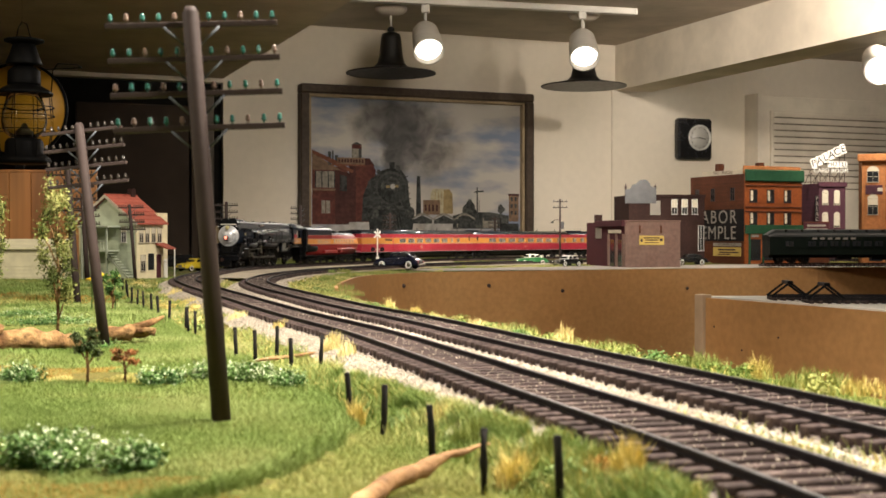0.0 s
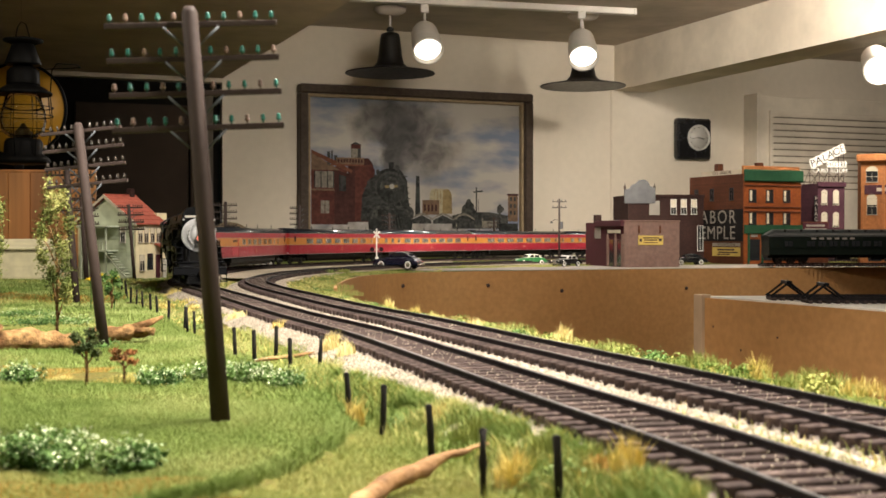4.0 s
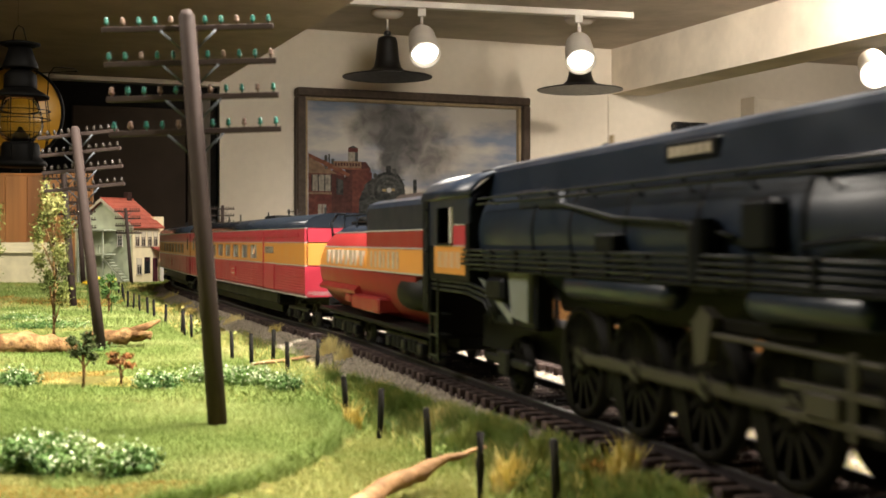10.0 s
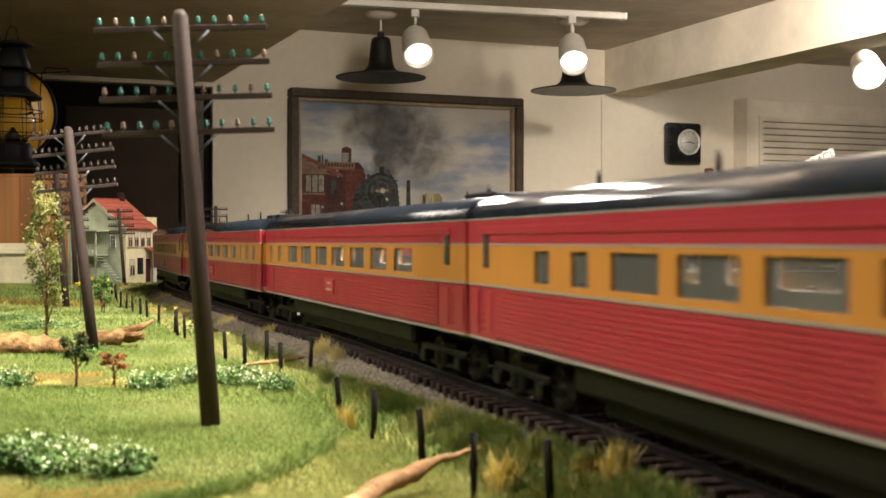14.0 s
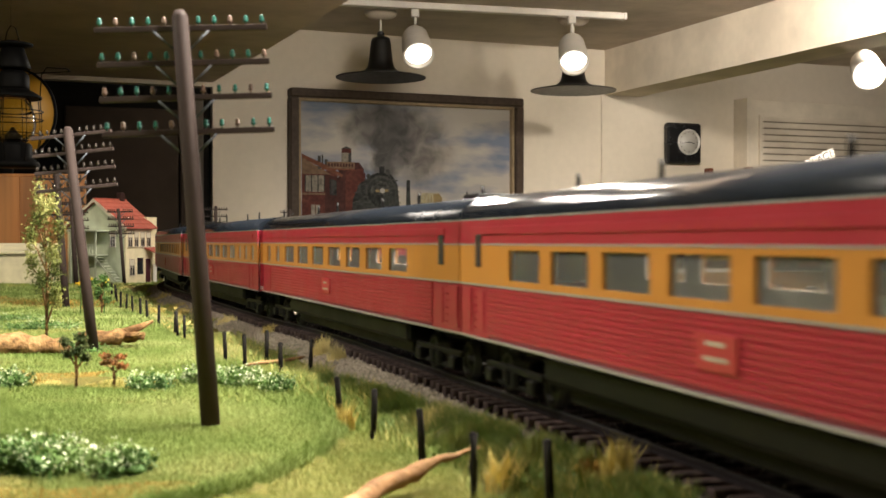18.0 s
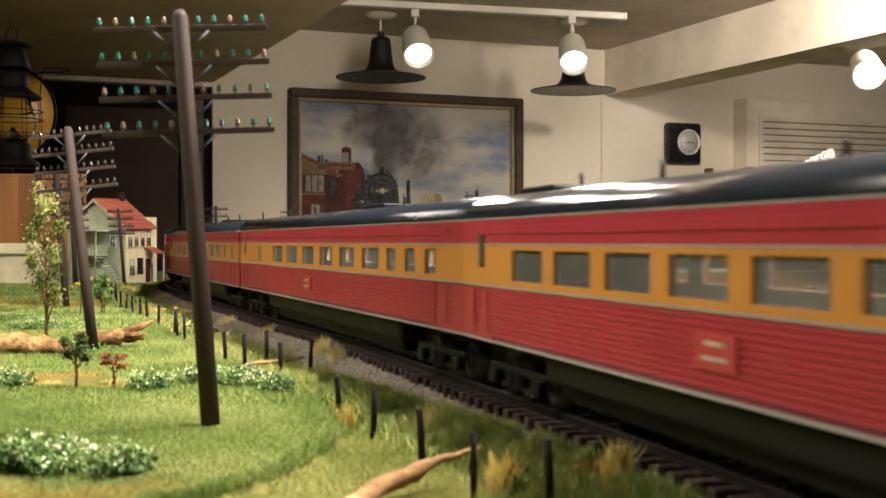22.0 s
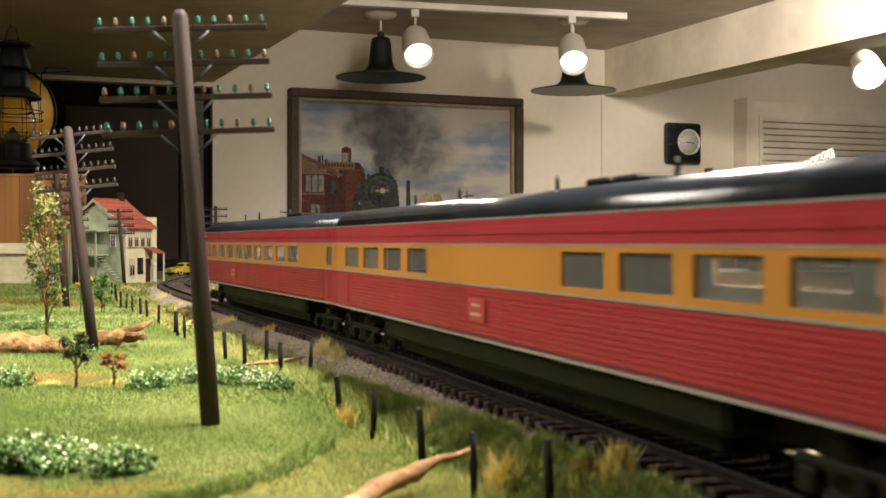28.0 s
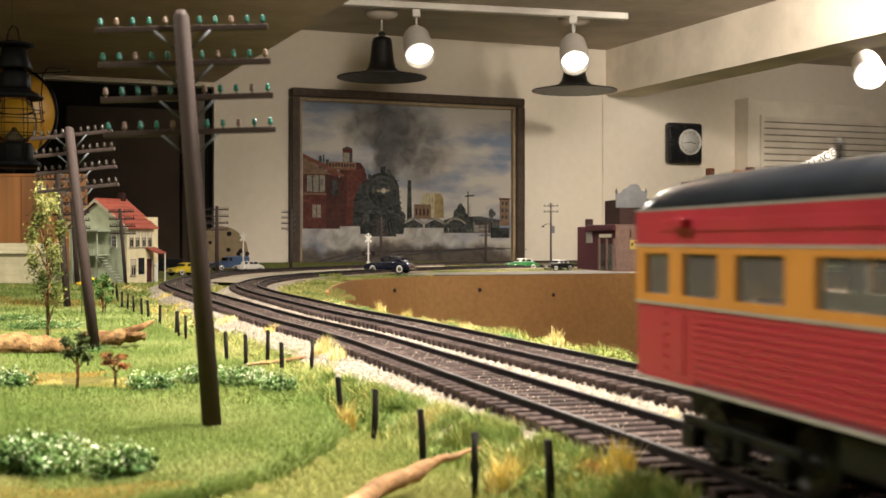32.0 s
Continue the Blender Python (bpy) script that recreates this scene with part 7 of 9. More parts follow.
M_GREYP = mat("grey_parapet", (0.12, 0.12, 0.124), 0.7, vary=0.12, scale=60)
M_TRIM = mat("pale_trim", (0.52, 0.46, 0.36), 0.7, vary=0.08)
M_YELSIGN = mat("yellow_sign", (0.55, 0.40, 0.11), 0.6, vary=0.06)
M_BLACKSIGN = mat("black_sign", (0.0084, 0.0072, 0.0072), 0.7, vary=0.1)
M_WHITEL = mat("white_lettering", (0.74, 0.71, 0.65), 0.6, vary=0.03)
M_DIMWHITE = mat("worn_white_lettering", (0.264, 0.24, 0.208), 0.7, vary=0.1)
M_GLASSDK = mat("dark_window_glass", (0.020, 0.022, 0.024), 0.08, vary=0.2, spec=0.9)
M_CURTAIN = mat("window_blind", (0.55, 0.50, 0.38), 0.8, vary=0.08)
M_TARROOF = mat("tar_roof", (0.05, 0.045, 0.04), 0.9, vary=0.2)
M_BAR = mat("sign_bar_dark", (0.06, 0.04, 0.035), 0.7)
M_PAVE = mat("road_grey_concrete", (0.36, 0.33, 0.29), 0.85, vary=0.12, scale=60, bump=0.2)


def window(parent, face, x, z, w, h, frame_mat=M_TRIM, arched=False, blind=0.5, y=0.0):
    """A sash window set in the wall face: recess, glass, blind, frame, bars and sill. face: matrix with x along the wall, -y outwards."""
    m = face @ pose(x, y, z)
    win = part("window", box(B(), -w / 2, w / 2, -0.0006, 0.0004, -h / 2, h / 2), M_GLASSDK, parent, m=m)
    e = 0.0011
    bm = B()
    box(bm, -w / 2 - e, -w / 2, -0.0016, 0.0004, -h / 2, h / 2), box(bm, w / 2, w / 2 + e, -0.0016, 0.0004, -h / 2, h / 2)
    box(bm, -w / 2 - e, w / 2 + e, -0.0016, 0.0004, h / 2, h / 2 + e)
    box(bm, -w / 2, w / 2, -0.0013, 0.0, -0.0005, 0.0005), box(bm, -0.0004, 0.0004, -0.0012, 0.0, -h / 2, h / 2)
    part("window_frame", bm, frame_mat, win)
    part("window_sill", box(B(), -w / 2 - 0.002, w / 2 + 0.002, -0.0030, 0.0004, -h / 2 - 0.0018, -h / 2, 0.0003), frame_mat, win)
    if blind:
        part("blind", box(B(), -w / 2 + 0.0005, w / 2 - 0.0005, -0.0010, -0.0007, h / 2 - h * blind, h / 2 - 0.0004), M_CURTAIN, win)
    if arched:
        prof = [(w * 0.5 * math.cos(k * math.pi / 10), h / 2 + w * 0.45 * math.sin(k * math.pi / 10)) for k in range(11)]
        part("arch", prism(B(), prof, "y", -0.0010, 0.0004), M_CURTAIN, win)
        bm = B()
        tube(bm, [((w * 0.5 + 0.001) * math.cos(k * math.pi / 10), -0.001, h / 2 + (w * 0.45 + 0.001) * math.sin(k * math.pi / 10)) for k in range(11)], 0.0008, 5)
        part("arch_hood", bm, frame_mat, win)
    return win


def shell(name, x, y, phi, a, b, h, front, side, label, z=-0.0125, category="building", roof_drop=0.010):
    """A flat-roofed block whose near corner is at (x, y): front runs b along phi, side runs a back along phi + 90. Returns thing and face matrices."""
    t = thing(name, pose(x, y, z, 0, 0, phi), label, category, "town buildings")
    w = 0.005
    part("front_wall", box(B(), 0, b, 0, w, 0, h), front, t)
    part("side_wall", box(B(), 0, w, w, a, 0, h), side, t, m=pose(0, 0, 0))
    part("far_wall", box(B(), b - w, b, w, a, 0, h), side, t)
    part("rear_wall", box(B(), w, b - w, a - w, a, 0, h), side, t)
    part("roof", box(B(), w, b - w, w, a - w, h - roof_drop - 0.003, h - roof_drop), M_TARROOF, t)
    f = pose(0, 0, 0)
    s = pose(0, a, 0, 0, 0, -90)         # the side's x runs from its rear end to the corner
    return t, f, s


def bars(parent, name, m, rows, material, depth=0.0004):
    """Unreadable writing: plain bars (x, z, width, height)."""
    for x, z, w, h in rows:
        part(name, box(B(), x - w / 2, x + w / 2, -depth, 0, z - h / 2, z + h / 2), material, parent, m=m)


# small station-like shop with a stucco flank
t, F, S = shell("corner_shop", 0.467, 3.115, 13, 0.29, 0.152, 0.118, M_STUCCO, M_MAROON, "small maroon and pink stucco corner shop with a yellow sign")
part("coping", box(B(), -0.002, 0.154, -0.002, 0.006, 0.118, 0.1215, 0.0006), M_STUCCO, t)
for x in (0.040, 0.098):
    part("downpipe", box(B(), x - 0.0022, x + 0.0022, -0.0022, 0, 0.088, 0.108, 0.0005), M_BRICKRED, t)
sg = part("sign_board", box(B(), 0.038, 0.106, -0.0022, -0.0002, 0.058, 0.082, 0.0004), M_YELSIGN, t, "yellow sign with dark unreadable bars")
bars(sg, "sign_bars", pose(0.072, -0.0022, 0.070), [(0, 0.006, 0.045, 0.003), (0, 0.0005, 0.036, 0.003), (0, -0.006, 0.040, 0.002), (-0.028, 0, 0.006, 0.008), (0.026, 0.001, 0.008, 0.007)], M_BAR)
part("awning_cornice", box(B(), -0.010, 0.004, 0.0, 0.20, 0.106, 0.122, 0.001), M_MAROON, t, "deep maroon cornice over the shop front")
for y in (0.018, 0.075):
    part("doorway", box(B(), -0.0012, 0.001, y, y + 0.030, 0.002, 0.072, 0.0005), M_GLASSDK, t, "dark recessed doorway")
    part("pilaster", box(B(), -0.004, 0.0, y + 0.034, y + 0.044, 0.0, 0.086, 0.0008), M_STUCCO, t)
part("pilaster", box(B(), -0.004, 0.0, 0.004, 0.014, 0.0, 0.086, 0.0008), M_STUCCO, t)
part("name_board", box(B(), -0.0060, -0.004, 0.016, 0.105, 0.088, 0.097, 0.0006), M_TRIM, t)
part("poster", box(B(), -0.0018, 0.0, 0.170, 0.215, 0.074, 0.104, 0.0004), M_DIMWHITE, t, "torn pale poster")
part("chimney", box(B(), 0.012, 0.030, 0.245, 0.262, 0.105, 0.140, 0.001), M_BRICKBROWN, t)
part("door", box(B(), 0.143, 0.1532, 0.02, 0.05, 0.0, 0.065, 0.0005), M_BAR, t)

# dark brick block with a grey curved parapet
t, F, S = shell("brick_block", 0.560, 3.66, 8, 0.16, 0.252, 0.205, M_BRICKBROWN, M_BRICKBROWN, "dark brown brick block with a grey curved parapet")
prof = [(-0.012, 0.180), (-0.012, 0.222), (0.004, 0.224), (0.012, 0.236), (0.024, 0.240), (0.034, 0.250), (0.050, 0.252), (0.060, 0.246), (0.068, 0.232), (0.080, 0.228), (0.084, 0.226), (0.084, 0.180)]
part("curved_parapet", prism(B(), prof, "y", -0.004, 0.003), M_GREYP, t, "grey curved gable parapet")
for x in (-0.010, 0.082):
    part("finial", lathe(B(), [(0.003, 0.222), (0.004, 0.230), (0.002, 0.234), (0.0003, 0.240)], 10, Matrix.Translation((x, 0, 0))), M_BAR, t)
for x in (0.142, 0.174, 0.206):
    window(t, F, x, 0.170, 0.016, 0.044, M_WHITEL, blind=0.55)
for x in (0.190,):
    window(t, F, x + 0.036, 0.075, 0.016, 0.075, M_WHITEL, blind=0.0)
pc = part("painted_sign", box(B(), 0.066, 0.098, -0.0016, 0, 0.145, 0.188), M_DIMWHITE, t, "faded painted wall sign")
part("cornice", box(B(), 0.084, 0.254, -0.005, 0.0, 0.198, 0.207, 0.001), M_BRICKBROWN, t)

# tall red and orange brick block with a painted side
t, F, S = shell("hotel_block", 0.875, 3.52, 24.7, 0.262, 0.209, 0.262, M_BRICKORANGE, M_BRICKRED, "tall orange and red brick block with green cornices", roof_drop=0.004)
part("green_cornice", box(B(), -0.004, 0.213, -0.010, 0.0, 0.240, 0.275, 0.003), M_GREENP, t, "heavy green cornice")
part("green_fascia", box(B(), -0.002, 0.211, -0.007, 0.0, 0.088, 0.114, 0.001), M_GREENP, t, "green shop fascia")
for z in (0.226, 0.163, 0.150):
    part("string_course", box(B(), 0, 0.209, -0.004, 0.0, z, z + 0.0045, 0.0006), M_BRICKRED, t)
for x in (0.030, 0.092, 0.155):
    for z in (0.198, 0.132):
        window(t, F, x, z, 0.025, 0.036, M_BAR, blind=0.0)
        part("curtain", box(B(), x - 0.0105, x - 0.002, -0.0012, -0.0007, z - 0.014, z + 0.016), M_CURTAIN, t)
for x in (0.02, 0.070, 0.120, 0.170):
    part("shop_pane", box(B(), x, x + 0.036, -0.0014, 0.0005, 0.010, 0.072), M_GLASSDK, t)
    part("shop_pier", box(B(), x - 0.008, x - 0.002, -0.004, 0.0, 0, 0.088, 0.0006), M_GREENP, t)
part("small_sign", box(B(), 0.022, 0.046, -0.0040, -0.002, 0.078, 0.085), M_DIMWHITE, t)
for x in (0.112, 0.205):
    window(t, S, x, 0.205, 0.018, 0.036, M_BAR, blind=0.0)
window(t, S, 0.035, 0.205, 0.018, 0.036, M_BAR, blind=0.0)
sb = part("painted_sign", box(B(), 0.002, 0.258, -0.0012, 0, 0.066, 0.160), M_BLACKSIGN, t, "black painted wall sign with white capital letters", m=S)
words("sign_word", "LABOR", 0.056, M_DIMWHITE, sb, pose(0.124, -0.0013, 0.136, 90), 0.0003, spacing=1.25)
words("sign_word", "TEMPLE", 0.056, M_DIMWHITE, sb, pose(0.122, -0.0013, 0.089, 90), 0.0003, spacing=1.10)
yb = part("small_poster", box(B(), 0.115, 0.245, -0.0014, 0, 0.022, 0.048), M_YELSIGN, t, "yellow poster with unreadable bars", m=S)
bars(yb, "poster_bar", pose(0.18, -0.0014, 0.035), [(0, 0.006, 0.08, 0.005), (0.01, -0.002, 0.09, 0.004), (-0.01, -0.008, 0.06, 0.003)], M_BAR)
wb = part("pale_poster", box(B(), 0.115, 0.245, -0.0014, 0, 0.051, 0.061), M_DIMWHITE, t, "narrow pale sign with dark capital letters", m=S)
words("sign_word", "THE UNION CLUB", 0.0095, M_BAR, wb, pose(0.18, -0.0015, 0.056, 90), 0.0002, spacing=1.1)
rs = part("roof_sign", box(B(), 0.05, 0.25, 0.006, 0.010, 0.262, 0.276), M_TRIM, t, "pale rooftop sign with dark capital letters", m=S)
words("sign_word", "THE UNION", 0.0150, M_BAR, rs, pose(0.15, 0.0058, 0.269, 90), 0.0003, spacing=1.15)
for x, y in ((0.03, 0.16), (0.10, 0.06)):
    part("chimney", box(B(), x, x + 0.02, y, y + 0.02, 0.255, 0.300, 0.001), M_BRICKRED, t)
part("parapet_rim", box(B(), 0.0, 0.209, 0.005, 0.012, 0.262, 0.286, 0.001), M_TANBRICK, t, "tan rear parapet boards")

# plum building with the rooftop sign
t, F, S = shell("plum_hotel", 1.150, 3.72, 14, 0.20, 0.092, 0.243, M_PLUM, M_PLUM, "narrow plum brick hotel with pale arched windows")
for x in (0.022, 0.062):
    for z in (0.196, 0.128, 0.060):
        window(t, F, x, z, 0.018, 0.036, M_TRIM, arched=True, blind=0.9)
part("cornice", box(B(), -0.003, 0.095, -0.006, 0.0, 0.232, 0.247, 0.001), M_PLUM, t)
vs = part("vertical_sign", box(B(), -0.014, -0.002, -0.004, -0.001, 0.105, 0.205, 0.0006), M_BLACKSIGN, t, "black vertical sign with white letters")
for k, ch in enumerate("PALACE"):
    words("sign_letter", ch, 0.016, M_DIMWHITE, vs, pose(-0.008, -0.0042, 0.196 - k * 0.0158, 90), 0.0002)
fr = part("roof_sign_frame", B(), M_BAR, t, "black trestle of the rooftop sign")
bm = B()
for x in (-0.02, 0.012, 0.045, 0.078, 0.096):
    cyl(bm, (x, 0.012, 0.240), (x, 0.012, 0.275 + (x + 0.02) * 0.55), 0.0012, seg=6)
    cyl(bm, (x, 0.05, 0.240), (x, 0.012, 0.285), 0.0009, seg=6)
for x in (-0.02, 0.012, 0.045, 0.070):
    cyl(bm, (x, 0.012, 0.242), (x + 0.03, 0.012, 0.276), 0.0008, seg=6)
    cyl(bm, (x + 0.03, 0.012, 0.242), (x, 0.012, 0.276), 0.0008, seg=6)
bm.to_mesh(fr.data)
bm.free()
for k, ch in enumerate("PALACE"):
    tile = part("sign_tile", box(B(), -0.0095, 0.0095, -0.001, 0.001, -0.0150, 0.0150, 0.0004), M_WHITEL, fr, "white letter tile", m=pose(-0.012 + k * 0.0200, 0.009, 0.304 + k * 0.0092, 0, -18, 0))
    words("sign_letter", ch, 0.031, M_NEARBLACK, tile, pose(0, -0.0012, 0, 90), 0.0004)
panel = part("sign_panel", box(B(), 0.036, 0.104, 0.008, 0.010, 0.293, 0.312, 0.0004), M_WHITEL, fr, "white sign panel")
words("sign_word", "HOTEL", 0.0205, M_NEARBLACK, panel, pose(0.070, 0.0078, 0.3025, 90), 0.0004, spacing=1.1)
words("sign_word", "CARD ROOM", 0.0185, M_WHITEL, fr, pose(0.048, 0.009, 0.282, 90), 0.001, spacing=1.1)

# tan building at the end of the street
t, F, S = shell("tan_store", 1.192, 3.46, -17, 0.25, 0.42, 0.310, M_TANBRICK, M_TANBRICK, "tall tan-orange brick store with arched bays")
part("cornice", box(B(), -0.012, 0.43, -0.014, 0.0, 0.292, 0.314, 0.003), M_TANBRICK, t)
part("sign_band", box(B(), 0.010, 0.40, -0.003, 0.0, 0.200, 0.226, 0.001), M_PLUM, t, "dark sign band with unreadable bars")
bars(t, "band_bars", pose(0.10, -0.003, 0.213), [(-0.05 + 0.022 * k, 0, 0.015, 0.010) for k in range(8)], M_TRIM)
for k in range(7):
    x = 0.030 + k * 0.056
    window(t, F, x, 0.250, 0.030, 0.030, M_TRIM, arched=True, blind=0.0)
    window(t, F, x, 0.165, 0.026, 0.045, M_TRIM, arched=True, blind=0.4)
    part("pilaster", box(B(), x - 0.030, x - 0.022, -0.005, 0.0, 0.0, 0.276, 0.0008), M_TANBRICK, t)
for k in range(4):
    part("shop_pane", box(B(), 0.02 + k * 0.1, 0.10 + k * 0.1, -0.0014, 0.0005, 0.01, 0.10), M_GLASSDK, t)
t, F, S = shell("low_store", 1.085, 3.66, 10, 0.12, 0.085, 0.125, M_BRICKRED, M_BRICKRED, "low red store with a billboard on its front")
bb = part("billboard", box(B(), 0.0, 0.082, -0.004, -0.001, 0.085, 0.122, 0.001), M_MAROON, t, "dark red billboard with pale bars")
bars(bb, "billboard_bars", pose(0.041, -0.004, 0.104), [(0, 0.009, 0.06, 0.006), (0, -0.003, 0.07, 0.007), (0, -0.012, 0.05, 0.003)], M_DIMWHITE)


def heavyweight_car():
    """A dark green passenger car with a clerestory roof, standing on a siding."""
    t = thing("green_passenger_car", pose(1.078, 3.115, 0.0, 0, 0, 4), "dark green older passenger car with a clerestory roof", "railway carriage")
    g = mat("pullman_green", (0.006, 0.010, 0.007), 0.55, vary=0.2, scale=60)
    gd = mat("dusty_black_roof", (0.020, 0.022, 0.022), 0.6, vary=0.25, scale=50)
    L, w = 0.255, 0.031
    part("body", box(B(), -L, L, -w, w, 0.020, 0.066, 0.001), g, t)
    part("letterboard", box(B(), -L, L, -w - 0.0005, w + 0.0005, 0.0585, 0.0665), g, t)
    pts = [(-w - 0.0015, 0.0665), (-w, 0.0705), (-0.019, 0.0765), (-0.017, 0.0830), (-0.010, 0.0855), (0.010, 0.0855), (0.017, 0.0830), (0.019, 0.0765), (w, 0.0705), (w + 0.0015, 0.0665)]
    bm = B()
    rings = []
    for x, k in ((-L - 0.002, 0.25), (-L + 0.006, 0.62), (-L + 0.020, 1), (L - 0.020, 1), (L - 0.006, 0.62), (L + 0.002, 0.25)):
        rings.append([bm.verts.new((x, y, 0.0665 + (z - 0.0665) * k)) for y, z in pts])
    for a_, b_ in zip(rings, rings[1:]):
        for j in range(len(pts) - 1):
            bm.faces.new((a_[j], a_[j + 1], b_[j + 1], b_[j]))
    bm.faces.new(rings[0]), bm.faces.new(rings[-1][::-1])
    bmesh.ops.recalc_face_normals(bm, faces=bm.faces[:])
    part("clerestory_roof", bm, gd, t, "dusty black clerestory roof")
    for k in range(11):
        part("roof_ventilator", box(B(), -0.003, 0.003, -0.0205, -0.0165, 0.079, 0.0850, 0.0008), M_UNDER, t, m=pose(-0.21 + k * 0.042, 0, 0))
    for k in range(15):
        if k not in (1, 9):
            win = part("window", box(B(), -0.0105, 0.0105, -w - 0.0008, -w + 0.0002, 0.042, 0.056), M_GLASSDK, t, m=pose(-0.205 + k * 0.029, 0, 0))
            part("sash_bar", box(B(), -0.0006, 0.0006, -w - 0.0012, -w - 0.0006, 0.042, 0.056), g, win)
    part("belt_rail", box(B(), -L, L, -w - 0.0012, -w, 0.0385, 0.0400), g, t)
    bars(t, "faded_bar", pose(-0.09, -w - 0.0006, 0.062), [(-0.05 + 0.020 * k, 0, 0.012, 0.005) for k in range(6)], M_DIMWHITE, 0.0002)
    part("underframe", box(B(), -L, L, -0.020, 0.020, 0.0130, 0.020), M_UNDER, t)
    for x in (-0.06, 0.03, 0.08):
        part("battery_box", box(B(), x - 0.018, x + 0.018, -0.026, -0.012, 0.008, 0.019, 0.001), M_UNDER, t)
    for x in (-0.19, 0.19):
        truck(t, x, 3)
    return t


SIDING = Way([(0.815, 3.096), (1.1, 3.115), (1.4, 3.136), (1.9, 3.17)])
lay_track(SIDING, 0.0, SIDING.s[-1], 0.0, 0.45, "town_siding")
heavyweight_car()


# ---- road vehicles ----
def auto(x, y, turn, body, name="toy_automobile", label="", L=0.098, roof=None, kind="sedan", z=-0.0125, tall=1.0):
    """A 1940s automobile: rounded hood, cabin, fenders, bumpers, lamps and white-wall wheels."""
    t = thing(name, pose(x, y, z, 0, 0, turn) @ Matrix.Diagonal((1, 1, tall, 1)), label, "car" if kind != "truck" else "truck", "model road vehicles")
    h, w = L / 2, L * 0.185
    roof = roof or body
    gl = M_GLASSDK
    chrome = mat("chrome_trim", (0.62, 0.60, 0.57), 0.2, metal=0.9)
    tyre = mat("tyre_black", (0.015, 0.014, 0.013), 0.8)
    white = M_WHITEL
    z0, r = L * 0.075, L * 0.082
    if kind == "truck":
        prof = [(-h, z0), (-h, L * 0.34), (-h * 0.9, L * 0.37), (h * 0.05, L * 0.37), (h * 0.30, L * 0.24), (h * 0.85, L * 0.22), (h * 0.98, L * 0.18), (h, z0)]
    elif kind == "open":
        prof = [(-h, z0), (-h * 0.99, L * 0.12), (-h * 0.85, L * 0.185), (-h * 0.55, L * 0.215), (h * 0.35, L * 0.215), (h * 0.90, L * 0.185), (h, L * 0.12), (h, z0)]
    else:
        prof = [(-h, z0), (-h * 0.99, L * 0.12), (-h * 0.85, L * 0.19), (-h * 0.45, L * 0.225), (h * 0.35, L * 0.215), (h * 0.90, L * 0.18), (h, L * 0.12), (h, z0)]
    bm = prism(B(), prof, "y", -w, w)
    bmesh.ops.bevel(bm, geom=[e for e in bm.edges], offset=L * 0.022, segments=3, affect="EDGES", profile=0.6)
    part("body", bm, body, t, smooth=True)
    if kind != "truck":
        cab = [(-h * 0.72, L * 0.205), (-h * 0.52, L * 0.285), (-h * 0.25, L * 0.322), (h * 0.05, L * 0.322), (h * 0.22, L * 0.285), (h * 0.33, L * 0.215)]
        bm = prism(B(), cab, "y", -w * 0.84, w * 0.84)
        bmesh.ops.bevel(bm, geom=[e for e in bm.edges], offset=L * 0.022, segments=3, affect="EDGES", profile=0.6)
        part("cabin", bm, roof, t, smooth=True)
        panes = ((-h * 0.48, -h * 0.16), (-h * 0.11, h * 0.15))
        zz = (L * 0.232, L * 0.292)
        wy = w * 0.845
    else:
        panes = ((-h * 0.02, h * 0.14),)
        zz = (L * 0.26, L * 0.335)
        wy = w * 1.005
    for s_ in (1, -1):
        for a_, b_ in panes:
            part("side_window", prism(B(), [(a_, zz[0]), (b_, zz[0]), (b_ - L * 0.012, zz[1]), (a_ + L * 0.02, zz[1])], "y", *sorted((s_ * (wy - 0.0004), s_ * (wy + 0.0005)))), gl, t)
        for fx in (h * 0.60, -h * 0.58):
            arc = [(fx + L * 0.105 * math.cos(k * math.pi / 8), z0 + L * 0.035 + L * 0.085 * math.sin(k * math.pi / 8)) for k in range(9)]
            bm = prism(B(), arc, "y", *sorted((s_ * w * 0.72, s_ * w * 1.10)))
            bmesh.ops.bevel(bm, geom=[e for e in bm.edges], offset=L * 0.014, segments=2, affect="EDGES", profile=0.6)
            part("fender", bm, body, t, smooth=True)
            wh = part("wheel", lathe(B(), [(r * 0.60, 0), (r * 0.95, 0), (r, L * 0.008), (r, L * 0.036), (r * 0.95, L * 0.042), (r * 0.62, L * 0.042)], 20, Matrix.Translation((fx, s_ * w * 0.86, r)) @ pose(0, 0, 0, -90 * s_)), tyre, t)
            part("whitewall", lathe(B(), [(r * 0.80, L * 0.040), (r * 0.80, L * 0.0445), (r * 0.52, L * 0.0445), (r * 0.52, L * 0.040)], 20, Matrix.Translation((fx, s_ * w * 0.86, r)) @ pose(0, 0, 0, -90 * s_)), white, wh)
            part("hubcap", lathe(B(), [(r * 0.52, L * 0.038), (r * 0.40, L * 0.046), (0.0003, L * 0.048)], 14, Matrix.Translation((fx, s_ * w * 0.86, r)) @ pose(0, 0, 0, -90 * s_)), chrome, wh)
        part("headlamp", ball(B(), (h * 0.93, s_ * w * 0.72, L * 0.150), L * 0.024, 10), chrome, t)
        part("tail_lamp", ball(B(), (-h * 0.97, s_ * w * 0.75, L * 0.135), L * 0.012, 8), M_RED, t)
    part("windscreen", prism(B(), [(-w * 0.72, zz[0]), (w * 0.72, zz[0]), (w * 0.62, zz[1]), (-w * 0.62, zz[1])], "x", h * 0.17 if kind != "truck" else h * 0.16, h * 0.30), gl, t)
